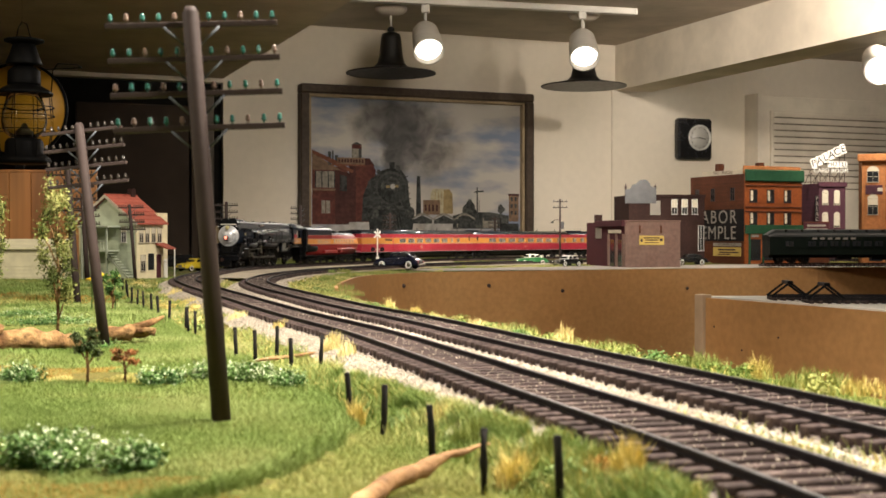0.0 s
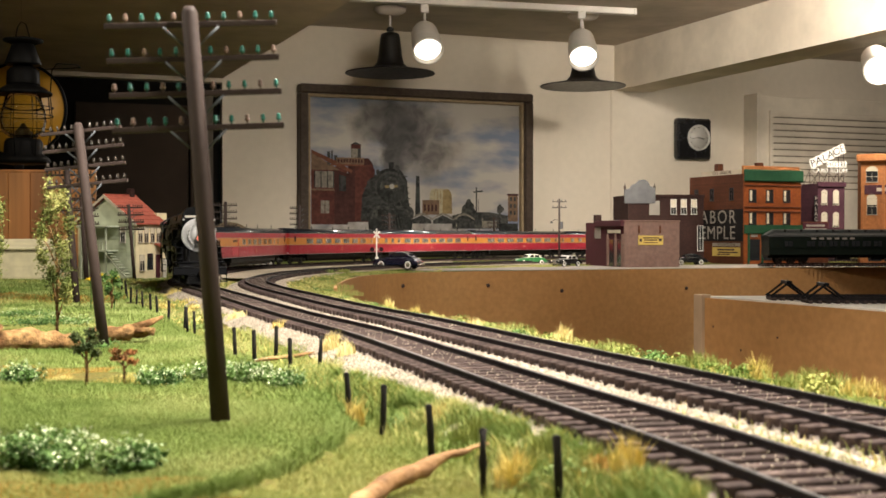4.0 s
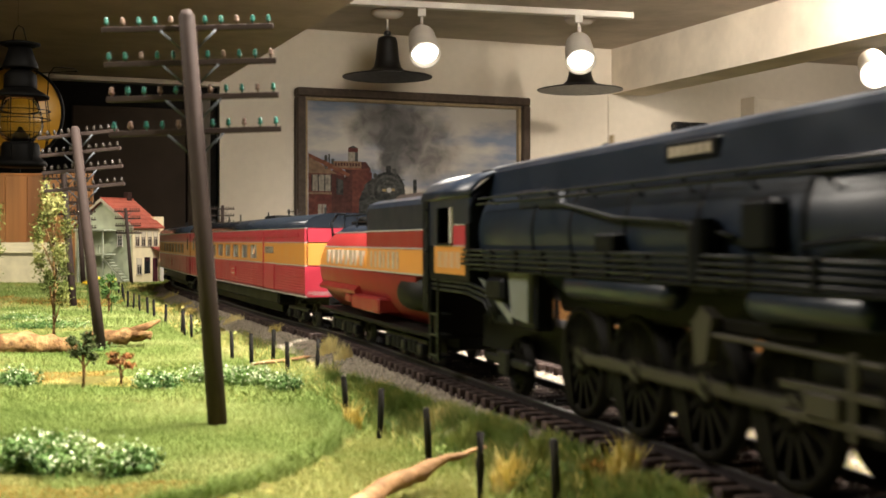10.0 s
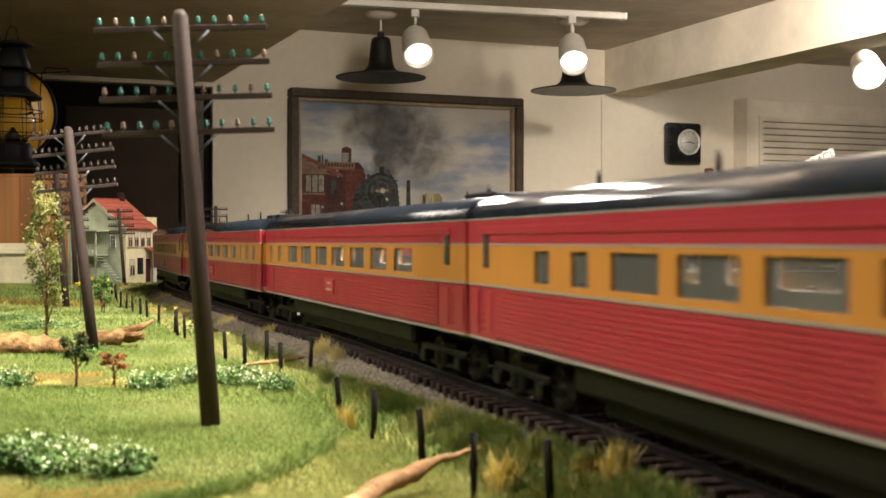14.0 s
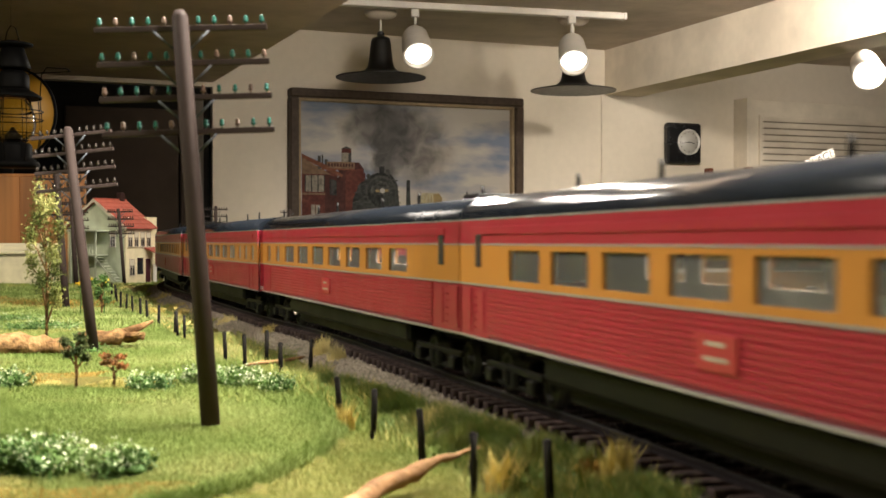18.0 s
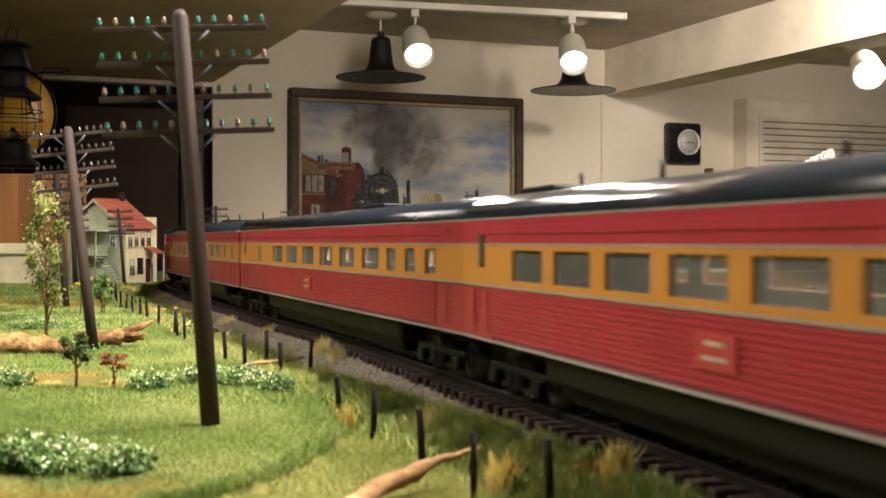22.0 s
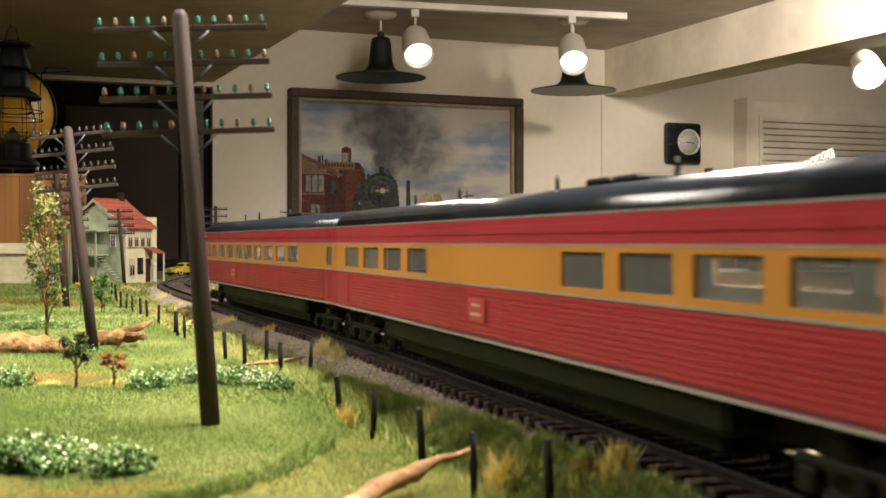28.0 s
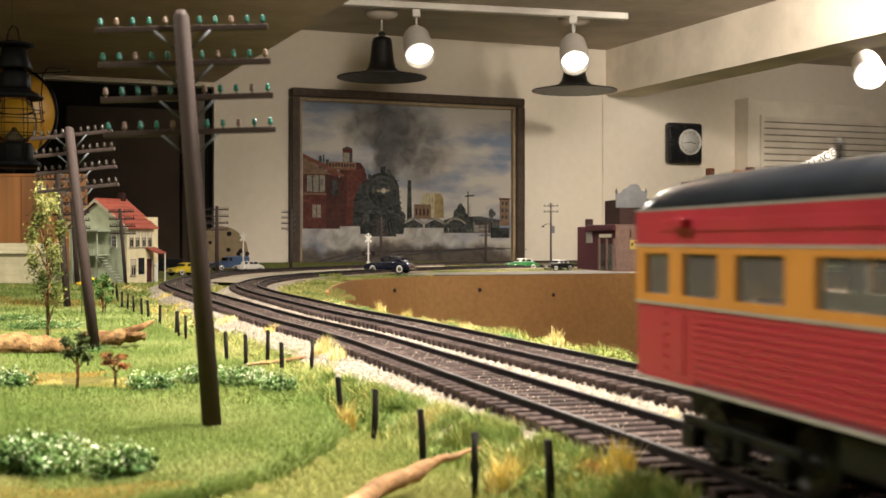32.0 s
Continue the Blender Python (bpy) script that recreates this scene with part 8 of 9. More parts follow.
    part("rear_window", box(B(), -h * 0.66, -h * 0.50, -w * 0.35, w * 0.35, L * 0.245, L * 0.285, 0.0004), gl, t)
    for x0, x1 in ((h * 0.99, h * 1.03), (-h * 1.03, -h * 0.99)):
        part("bumper", box(B(), x0, x1, -w * 0.98, w * 0.98, L * 0.075, L * 0.105, 0.0006), chrome, t)
    part("grille", box(B(), h * 0.985, h * 1.01, -w * 0.35, w * 0.35, L * 0.10, L * 0.17, 0.0004), chrome, t)
    return t


CAR_BLUE = mat("car_midnight_blue", (0.006, 0.008, 0.024), 0.18, vary=0.05)
CAR_GREEN = mat("car_green", (0.035, 0.15, 0.05), 0.25, vary=0.05)
CAR_BLACK = mat("car_black", (0.012, 0.012, 0.012), 0.2, vary=0.05)
CAR_WHITE = mat("car_white", (0.62, 0.60, 0.56), 0.3, vary=0.05)
CAR_YELLOW = mat("car_yellow", (0.62, 0.47, 0.03), 0.3, vary=0.05)
CAR_TAXI = mat("truck_blue", (0.05, 0.085, 0.17), 0.35, vary=0.08)
CAR_CREAM = mat("car_cream_top", (0.60, 0.58, 0.48), 0.4, vary=0.05)
auto(-0.105, 2.90, 160, CAR_BLUE, label="glossy midnight-blue model coupe with whitewall tyres parked by the crossing", L=0.116, tall=1.14, z=-0.0108)
auto(0.245, 3.40, 205, CAR_GREEN, label="green model sedan with a pale roof", L=0.096, roof=CAR_CREAM)
auto(0.330, 3.23, 222, CAR_BLACK, label="black and white model patrol sedan", L=0.092, roof=CAR_WHITE)
auto(0.69, 3.40, 190, CAR_BLACK, label="black model sedan parked behind the shop", L=0.10)
auto(-0.578, 2.83, 235, CAR_YELLOW, label="yellow model taxi with a rounded roof", L=0.092, z=-0.0135)
auto(-0.66, 2.95, 225, CAR_BLACK, label="black model truck at the bend", L=0.10, kind="truck", z=-0.0135)
auto(-0.556, 3.30, 215, CAR_TAXI, label="blue model pickup truck waiting at the crossing", L=0.105, kind="truck", z=-0.0135)
# Extra car added to stand in for the pickup's white reflective front.
auto(-0.488, 3.20, 228, CAR_WHITE, label="white car body added as the pickup's reflective front", L=0.085, z=-0.0135)


def crossing_signal(x, y, turn, h=0.090, z=-0.0125):
    t = thing("crossing_signal", pose(x, y, z, 0, 0, turn), "white and black railway crossing signal with crossed boards", "crossing signal", "crossing signals")
    part("mast", cyl(B(), (0, 0, 0), (0, 0, h), 0.0016, seg=8), M_WHITEL, t)
    part("finial", ball(B(), (0, 0, h), 0.0020, 8), M_WHITEL, t)
    for a in (45, -45):
        part("crossboard", box(B(), -0.0115, 0.0115, -0.0024, -0.0014, -0.0022, 0.0022, 0.0003), M_WHITEL, t, m=pose(0, 0, h - 0.013, 0, a, 0))
    part("lamp_bar", box(B(), -0.013, 0.013, -0.001, 0.001, h * 0.46, h * 0.46 + 0.0016), M_WHITEL, t)
    for s_ in (1, -1):
        part("lamp_target", cyl(B(), (s_ * 0.0120, -0.003, h * 0.47), (s_ * 0.0120, -0.0016, h * 0.47), 0.0058, seg=18), M_BLACKSIGN, t)
        part("lamp_lens", cyl(B(), (s_ * 0.0120, -0.004, h * 0.47), (s_ * 0.0120, -0.003, h * 0.47), 0.0022, seg=12), M_MAROON, t)
    part("relay_box", box(B(), -0.004, 0.004, -0.004, 0.002, h * 0.14, h * 0.27, 0.0005), M_WHITEL, t)
    part("foot", box(B(), -0.003, 0.003, -0.003, 0.003, 0, 0.006, 0.0006), M_GREYP, t)
    return t


crossing_signal(-0.172, 3.19, 5, 0.098)
crossing_signal(-0.478, 3.05, -18, 0.100)


def street_pole(x, y, h):
    t = thing("street_pole", pose(x, y, -0.0125), "dark wooden street pole with a lamp bracket and transformer", "street pole")
    part("shaft", tube(B(), [(0, 0, 0), (0, 0, h)], [0.0030, 0.0022], 12), M_POLE, t)
    for z in (h - 0.008, h - 0.024):
        arm = part("crossarm", box(B(), -0.020, 0.020, -0.0035, -0.0018, z - 0.001, z + 0.001), M_POLE, t)
        for k in range(4):
            part("insulator", cyl(B(), (-0.017 + k * 0.0113, -0.0026, z + 0.001), (-0.017 + k * 0.0113, -0.0026, z + 0.005), 0.0011, seg=8), M_BRACE, arm)
    part("lamp_bracket", tube(B(), [(0, 0, h * 0.68), (-0.012, -0.004, h * 0.69), (-0.022, -0.006, h * 0.66)], 0.0009, 6), M_LAMPK, t)
    part("lamp_shade", lathe(B(), [(0.0050, 0), (0.0030, 0.003), (0.0008, 0.005), (0.0003, 0.005)], 12, Matrix.Translation((-0.022, -0.006, h * 0.66 - 0.004))), M_LAMPK, t)
    part("transformer", cyl(B(), (0.006, -0.002, h * 0.55), (0.006, -0.002, h * 0.66), 0.0042, seg=12), M_GREYP, t)
    return t


street_pole(0.318, 3.30, 0.182)


# ---- the house by the bend ----
def gabled_house():
    """A two-storey cream house with a red roof; the gable faces the field, the long side the line."""
    t = thing("cream_house", pose(-0.590, 2.34, -0.0165, 0, 0, 62), "two-storey cream wooden house with a red tiled roof", "house")
    cream = mat("clapboard_cream", (0.72, 0.64, 0.42), 0.75, vary=0.10, scale=60)
    green = mat("clapboard_pale_green", (0.56, 0.62, 0.47), 0.75, vary=0.10, scale=60)
    red = mat("roof_tile_red", (0.36, 0.095, 0.065), 0.7, vary=0.2, scale=90, random_ob=0.15)
    a, b, h, top = 0.150, 0.076, 0.110, 0.163        # gable width, length, eaves, ridge
    w = 0.004
    part("long_wall", box(B(), 0, b, 0, w, 0, h), cream, t)
    part("rear_wall", box(B(), 0, b, a - w, a, 0, h), cream, t)
    for x0, x1 in ((0, w), (b - w, b)):
        part("gable_wall", prism(B(), [(w, 0), (a - w, 0), (a - w, h), (a / 2, top - 0.004), (w, h)], "x", x0, x1), green, t)
    for k in range(17):
        part("lap_board", box(B(), -0.0006, 0.0, 0, a, 0.004 + k * 0.0062, 0.0046 + k * 0.0062), green, t)
    for s_, (y0, y1) in ((0, (-0.008, a / 2)), (1, (a / 2, a + 0.008))):
        n = 7
        for k in range(n):
            u0, u1 = k / n, (k + 1) / n + 0.03
            yy = [(-0.008 + (a / 2 + 0.008) * u) if s_ == 0 else (a + 0.008 - (a / 2 + 0.008) * u) for u in (u0, u1)]
            zz = [h - 0.005 + (top - h + 0.005) * u for u in (u0, u1)]
            part("tile_course", prism(B(), [(yy[0], zz[0] + 0.0012), (yy[0], zz[0] + 0.0036), (yy[1], zz[1] + 0.0022), (yy[1], zz[1])], "x", -0.007, b + 0.007), red, t)
    part("ridge", tube(B(), [(-0.007, a / 2, top + 0.001), (b + 0.007, a / 2, top + 0.001)], 0.0022, 8), red, t)
    part("chimney", box(B(), b * 0.82, b * 0.82 + 0.012, a / 2 - 0.006, a / 2 + 0.006, top - 0.015, top + 0.016, 0.0008), M_BRICKBROWN, t)
    for s_ in (1, -1):
        part("barge_board", prism(B(), [(a / 2 + s_ * (a / 2 + 0.008), h - 0.006), (a / 2 + s_ * (a / 2 + 0.008), h - 0.001), (a / 2, top + 0.002), (a / 2, top - 0.004)], "x", -0.0085, -0.0065), M_TRIM, t)
    F = pose(0, 0, 0)
    for x in (0.012, 0.029, 0.047, 0.064):
        window(t, F, x, 0.086, 0.010, 0.028, M_TRIM, blind=0.4)
    for x in (0.017,):
        window(t, F, x, 0.032, 0.012, 0.030, M_TRIM, blind=0.4)
    part("shop_window", box(B(), 0.032, 0.048, -0.0012, 0.001, 0.018, 0.050), M_GLASSDK, t)
    G = pose(0, a, 0, 0, 0, -90)
    for x, z in ((0.118, 0.086), (0.020, 0.086), (0.020, 0.040)):
        window(t, G, x, z, 0.011, 0.028, M_WHITEL, blind=0.3)
    # porch with stairs on the gable side
    wood = mat("porch_grey_green", (0.42, 0.46, 0.36), 0.8, vary=0.12)
    part("porch_deck", box(B(), -0.032, 0, 0.045, 0.115, 0.054, 0.057), wood, t)
    part("porch_roof", box(B(), -0.036, 0, 0.040, 0.120, 0.100, 0.104, 0.0008), wood, t)
    for y in (0.048, 0.112):
        part("porch_post", box(B(), -0.032, -0.029, y - 0.0015, y + 0.0015, 0, 0.100), wood, t)
    for k in range(10):
        part("baluster", box(B(), -0.0316, -0.0306, 0.049 + k * 0.0068, 0.050 + k * 0.0068, 0.057, 0.073), wood, t)
    part("porch_rail", box(B(), -0.0322, -0.0300, 0.046, 0.114, 0.073, 0.0745), wood, t)
    part("brace", cyl(B(), (-0.0305, 0.050, 0.008), (-0.0305, 0.110, 0.052), 0.0011, seg=6), wood, t)
    for k in range(10):
        part("stair_tread", box(B(), -0.034, -0.018, 0.040 - k * 0.0058, 0.0475 - k * 0.0058, 0.050 - k * 0.0054, 0.0515 - k * 0.0054), wood, t)
    part("stair_string", prism(B(), [(0.046, 0.046), (0.046, 0.052), (-0.014, -0.002), (-0.018, 0.0)], "x", -0.0355, -0.034), wood, t)
    # side porch towards the line
    part("side_awning", prism(B(), [(-0.030, 0.058), (-0.030, 0.060), (0.0, 0.071), (0.0, 0.068)], "x", 0.052, 0.080), red, t, "small red awning")
    part("red_door", box(B(), 0.056, 0.069, -0.0016, 0.0005, 0.002, 0.048, 0.0005), M_MAROON, t, "dark red door")
    part("awning_post", cyl(B(), (0.077, -0.028, 0), (0.077, -0.028, 0.060), 0.0013, seg=8), M_WHITEL, t)
    part("rear_wing", box(B(), b + 0.001, b + 0.03, 0.015, 0.10, 0, 0.130), cream, t)
    return t


gabled_house()
pump = thing("petrol_pump", pose(-0.548, 2.40, -0.0155), "small white petrol pump beside the house", "petrol pump")
part("column", box(B(), -0.0035, 0.0035, -0.003, 0.003, 0, 0.030, 0.001), M_WHITEL, pump)
part("globe", ball(B(), (0, 0, 0.034), 0.0042, 10), M_WHITEL, pump)

shed = thing("cream_shed", pose(-0.98, 2.32, -0.0175, 0, 0, 4), "long low cream shed with a pale lean-to roof", "shed")
M_SHED = mat("shed_cream_boards", (0.68, 0.63, 0.43), 0.8, vary=0.12, scale=50)
part("front_wall", box(B(), 0, 0.24, 0, 0.004, 0, 0.060), M_SHED, shed)
part("side_wall", prism(B(), [(0, 0), (0.12, 0), (0.12, 0.076), (0, 0.060)], "x", 0.236, 0.240), M_SHED, shed)
part("side_wall", prism(B(), [(0, 0), (0.12, 0), (0.12, 0.076), (0, 0.060)], "x", 0.0, 0.004), M_SHED, shed)
part("lean_to_roof", prism(B(), [(-0.006, 0.0595), (-0.006, 0.0625), (0.126, 0.0795), (0.126, 0.0765)], "x", -0.006, 0.246), M_SHED, shed)
bm = B()
for k in range(8):
    part("lap_board", box(B(), 0.002, 0.238, -0.0006, 0, 0.006 + k * 0.007, 0.0066 + k * 0.007), M_SHED, shed)

# roads and pavement in the town
road = raw("road", [(-0.30, 3.05, -0.0119), (-0.02, 2.80, -0.0119), (0.30, 2.88, -0.0119), (0.60, 3.01, -0.0119), (1.10, 3.17, -0.0119), (2.2, 3.5, -0.0119), (2.2, 3.85, -0.0119), (1.2, 3.52, -0.0119), (0.6, 3.40, -0.0119), (0.1, 3.22, -0.0119), (-0.2, 3.28, -0.0119)], [tuple(range(11))], M_PAVE)
tagged(road, "pale grey concrete street of the model town", "road", kind="structure")

# strip of rough grass between street and line
x, y = scatter(26000, -0.30, 0.40, 2.45, 3.55)
g = sample(GAPGRID, x, y)
edge = INNER.arr[INNER.arr[:, 1] > 2.3]
ey = np.interp(x, edge[:, 0], edge[:, 1])
band = (np.abs(y - (3.10 + 0.42 * x + 0.15 * x * x)) < 0.055 + 0.03 * np.sin(x * 30)) & (x > -0.06)
lip = (y - ey > 0.012) & (y - ey < 0.06 + 0.02 * np.sin(x * 40)) & (x < 0.0)
corner = (x < -0.10) & (y > ey + 0.01) & (y < 2.72)
q = (g > 0.045) & (band | lip | corner)
v, f = blades(x[q], y[q], 0.0052, 0.0020, 0.7, z=np.full(int(q.sum()), -0.0132))
mass_mesh("grass", v, f, M_PALEGRASS, "rough pale green grass beside the street", "grass")

# ---- the lower shelf in the aisle ----
SX, SY, SZ = 0.405, 1.90, -0.0265
shelf = thing("storage_shelf", pose(SX, SY, SZ), "brown hardboard storage shelf with a white top", "shelf")
EDGE = math.degrees(math.atan2(-0.36, 0.147))
part("front_board", box(B(), 0.022, 0.75, -0.008, 0.0, -0.60, -0.002), M_HARDB, shelf, m=pose(0, 0, 0, 0, 0, EDGE))
part("end_post", box(B(), 0.0, 0.0215, -0.014, 0.004, -0.60, 0.003, 0.001), M_EDGE, shelf, "pale corner post", m=pose(0, 0, 0, 0, 0, EDGE))
part("top_board", prism(B(), [(0.004, -0.002), (0.284, -0.690), (1.2, -0.690), (1.2, -0.002)], "z", -0.008, 0.0), M_WHITE, shelf, "white painted top")
part("rear_board", box(B(), 0.004, 1.2, 0.0, 0.008, -0.60, 0.0), M_HARDB, shelf)
for x, y in ((0.072, -0.125), (0.100, -0.205)):
    st = thing("storage_track", pose(SX + x, SY + y, SZ + 0.0002, 0, 0, -3), "short dark storage track with a bumper frame", "railway track", "storage tracks")
    for s_ in (1, -1):
        part("rail", box(B(), 0.0, 0.75, s_ * 0.0159 - 0.0012, s_ * 0.0159 + 0.0012, 0.004, 0.0078), M_RAIL, st)
    for j in range(60):
        if j == 0:
            tie0 = part("tie", box(B(), -0.0025, 0.0025, -0.024, 0.024, 0, 0.004), M_TIE, st, m=pose(0.004, 0, 0))
        else:
            again(tie0, pose(0.004 + j * 0.0124, 0, 0))
    for s_ in (1, -1):
        part("bumper_leg", cyl(B(), (0.0, s_ * 0.016, 0.006), (0.026, s_ * 0.016, 0.026), 0.0017, seg=6), M_BLACKP, st)
        part("bumper_leg", cyl(B(), (0.052, s_ * 0.016, 0.006), (0.026, s_ * 0.016, 0.026), 0.0017, seg=6), M_BLACKP, st)
    part("bumper_beam", box(B(), 0.022, 0.030, -0.020, 0.020, 0.0235, 0.0285, 0.0008), M_BLACKP, st)
for x, z in ((0.045, -0.045), (0.115, -0.075), (0.20, -0.05)):
    part("screw_head", cyl(B(), (x, -0.0088, z), (x, -0.007, z), 0.0016, seg=10), M_BAR, shelf, m=pose(0, 0, 0, 0, 0, EDGE))
# plugged screw holes in the curved fascia
for x, y, z in ((-0.085, 2.622, -0.040), (0.105, 2.773, -0.045), (0.28, 2.843, -0.060), (0.60, 2.985, -0.06)):
    part("screw_hole", ball(B(), (x, y, z), 0.0045, 8), M_BAR, fascia)

# ---- the painting's subject, in flat paint ----
def paint_sky():
    """Cloudy sky with a soft smoke plume, steam and brown ground, as painted on the canvas."""
    m = bpy.data.materials.new("painted_canvas")
    m.use_nodes = True
    nt = m.node_tree
    n, l = nt.nodes, nt.links
    bsdf = n["Principled BSDF"]
    bsdf.inputs["Roughness"].default_value = 0.65
    tc = n.new("ShaderNodeTexCoord")
    wob = n.new("ShaderNodeTexNoise")
    wob.inputs["Scale"].default_value, wob.inputs["Detail"].default_value = 14, 5
    l.new(tc.outputs["Object"], wob.inputs["Vector"])
    sub = n.new("ShaderNodeVectorMath")
    sub.operation = "SUBTRACT"
    sub.inputs[1].default_value = (0.5, 0.5, 0.5)
    l.new(wob.outputs["Color"], sub.inputs[0])
    mad = n.new("ShaderNodeVectorMath")
    mad.operation = "MULTIPLY_ADD"
    mad.inputs[1].default_value = (0.16, 0.0, 0.13)
    l.new(sub.outputs[0], mad.inputs[0])
    l.new(tc.outputs["Object"], mad.inputs[2])
    cl = n.new("ShaderNodeTexNoise")
    cl.inputs["Scale"].default_value, cl.inputs["Detail"].default_value = 3.2, 4
    mp = n.new("ShaderNodeMapping")
    mp.inputs["Scale"].default_value = (1.0, 1.0, 2.6)
    l.new(tc.outputs["Object"], mp.inputs["Vector"])
    l.new(mp.outputs["Vector"], cl.inputs["Vector"])
    ramp = n.new("ShaderNodeValToRGB")
    e = ramp.color_ramp.elements
    e[0].position, e[0].color = 0.38, (0.130, 0.155, 0.215, 1)
    e[1].position, e[1].color = 0.55, (0.36, 0.325, 0.285, 1)
    l.new(cl.outputs["Fac"], ramp.inputs["Fac"])
    col = ramp.outputs["Color"]
    puff = n.new("ShaderNodeTexNoise")
    puff.inputs["Scale"].default_value, puff.inputs["Detail"].default_value, puff.inputs["Distortion"].default_value = 17, 6, 0.8
    l.new(tc.outputs["Object"], puff.inputs["Vector"])
    billow = n.new("ShaderNodeMapRange")
    billow.inputs["From Min"].default_value, billow.inputs["From Max"].default_value = 0.32, 0.68
    l.new(puff.outputs["Fac"], billow.inputs["Value"])
    for cx, cz, rx, rz, soft, rgb, top in ((0.03, 0.16, 0.17, 0.19, 0.8, (0.125, 0.110, 0.098), 0.95), (-0.15, 0.25, 0.15, 0.11, 0.7, (0.085, 0.078, 0.072), 0.95), (-0.07, 0.21, 0.13, 0.14, 0.7, (0.046, 0.043, 0.041), 0.97), (-0.105, 0.11, 0.065, 0.11, 0.6, (0.045, 0.042, 0.04), 0.95),
                                           (0.0, -0.45, 0.95, 0.245, 0.18, (0.050, 0.038, 0.028), 1.0), (-0.30, -0.185, 0.14, 0.055, 0.6, (0.25, 0.235, 0.22), 0.8), (0.09, -0.180, 0.15, 0.055, 0.6, (0.27, 0.25, 0.23), 0.85)):
        off = n.new("ShaderNodeVectorMath")
        off.operation = "SUBTRACT"
        off.inputs[1].default_value = (cx, 0, cz)
        l.new(mad.outputs[0], off.inputs[0])
        sc = n.new("ShaderNodeVectorMath")
        sc.operation = "MULTIPLY"
        sc.inputs[1].default_value = (1 / rx, 0, 1 / rz)
        l.new(off.outputs[0], sc.inputs[0])
        ln = n.new("ShaderNodeVectorMath")
        ln.operation = "LENGTH"
        l.new(sc.outputs[0], ln.inputs[0])
        mr = n.new("ShaderNodeMapRange")
        mr.interpolation_type = "SMOOTHSTEP"
        mr.inputs["From Min"].default_value, mr.inputs["From Max"].default_value = 1.0 - soft, 1.0 + soft * 0.4
        mr.inputs["To Min"].default_value, mr.inputs["To Max"].default_value = top, 0.0
        l.new(ln.outputs["Value"], mr.inputs["Value"])
        mx = n.new("ShaderNodeMix")
        mx.data_type = "RGBA"
        l.new(mr.outputs["Result"], mx.inputs["Factor"])
        l.new(col, mx.inputs["A"])
        tone = n.new("ShaderNodeMix")
        tone.data_type = "RGBA"
        tone.inputs["A"].default_value, tone.inputs["B"].default_value = (*[c * 0.5 for c in rgb], 1), (*[c * 1.6 for c in rgb], 1)
        l.new(billow.outputs["Result"], tone.inputs["Factor"])
        l.new(tone.outputs["Result"], mx.inputs["B"])
        col = mx.outputs["Result"]
    l.new(col, bsdf.inputs["Base Color"])
    return m


canvas = next(o for o in PICTURE.children if o.name.startswith("canvas"))
canvas.data.materials.clear()
canvas.data.materials.append(paint_sky())
PAINT = {"red": mat("paint_brick_red", (0.085, 0.030, 0.022), 0.75, vary=0.3, scale=60, second=(0.07, 0.022, 0.018), mix_scale=20), "roof": mat("paint_roof_rust", (0.14, 0.055, 0.032), 0.7, vary=0.3, scale=60),
         "dark": mat("paint_engine_black", (0.012, 0.012, 0.012), 0.75, vary=0.5, scale=70, spec=0.2, second=(0.034, 0.037, 0.034), mix_scale=30), "grey": mat("paint_engine_grey", (0.048, 0.048, 0.045), 0.75, vary=0.4, scale=70),
         "pale": mat("paint_pale_glass", (0.19, 0.17, 0.14), 0.6, vary=0.4, scale=70), "ochre": mat("paint_ochre", (0.24, 0.175, 0.085), 0.7, vary=0.25, scale=60), "rail": mat("paint_rail_brown", (0.050, 0.040, 0.032), 0.7, vary=0.3),
         "tan": mat("paint_tan_brown", (0.150, 0.095, 0.060), 0.7, vary=0.3, scale=60), "maroon": mat("paint_dark_maroon", (0.050, 0.020, 0.017), 0.75, vary=0.35, scale=60), "iron": mat("paint_iron_grey", (0.026, 0.027, 0.026), 0.75, vary=0.5, scale=80, second=(0.055, 0.055, 0.05), mix_scale=40),
         "cream": mat("paint_cream", (0.33, 0.29, 0.19), 0.7, vary=0.2, scale=60), "haze": mat("paint_haze", (0.20, 0.175, 0.155), 0.75, vary=0.3, scale=50), "white": mat("paint_steam_white", (0.36, 0.34, 0.31), 0.7, vary=0.2, scale=30)}


def stroke(name, outline, colour, lift):
    """A flat painted shape on the canvas."""
    return part(name, prism(B(), outline, "y", 0.0122, 0.0122 + lift * 0.0004), PAINT[colour], canvas)


def rect(x0, x1, z0, z1):
    return [(x0, z0), (x1, z0), (x1, z1), (x0, z1)]


def oval(cx, cz, rx, rz, n=20, wob=0.0):
    return [(cx + rx * (1 + wob * math.sin(3 * a + cx * 40)) * math.cos(a), cz + rz * (1 + wob * math.cos(4 * a)) * math.sin(a)) for a in [2 * math.pi * k / n for k in range(n)]]


# ground, rails
for k in range(7):
    x0 = -0.42 + k * 0.10
    stroke("painted_rail", [(x0, -0.300 + k * 0.008), (x0 + 0.16, -0.262 + k * 0.004), (x0 + 0.34, -0.246), (x0 + 0.34, -0.249), (x0 + 0.16, -0.267 + k * 0.004), (x0, -0.307 + k * 0.008)], "grey" if k % 2 else "rail", 1)
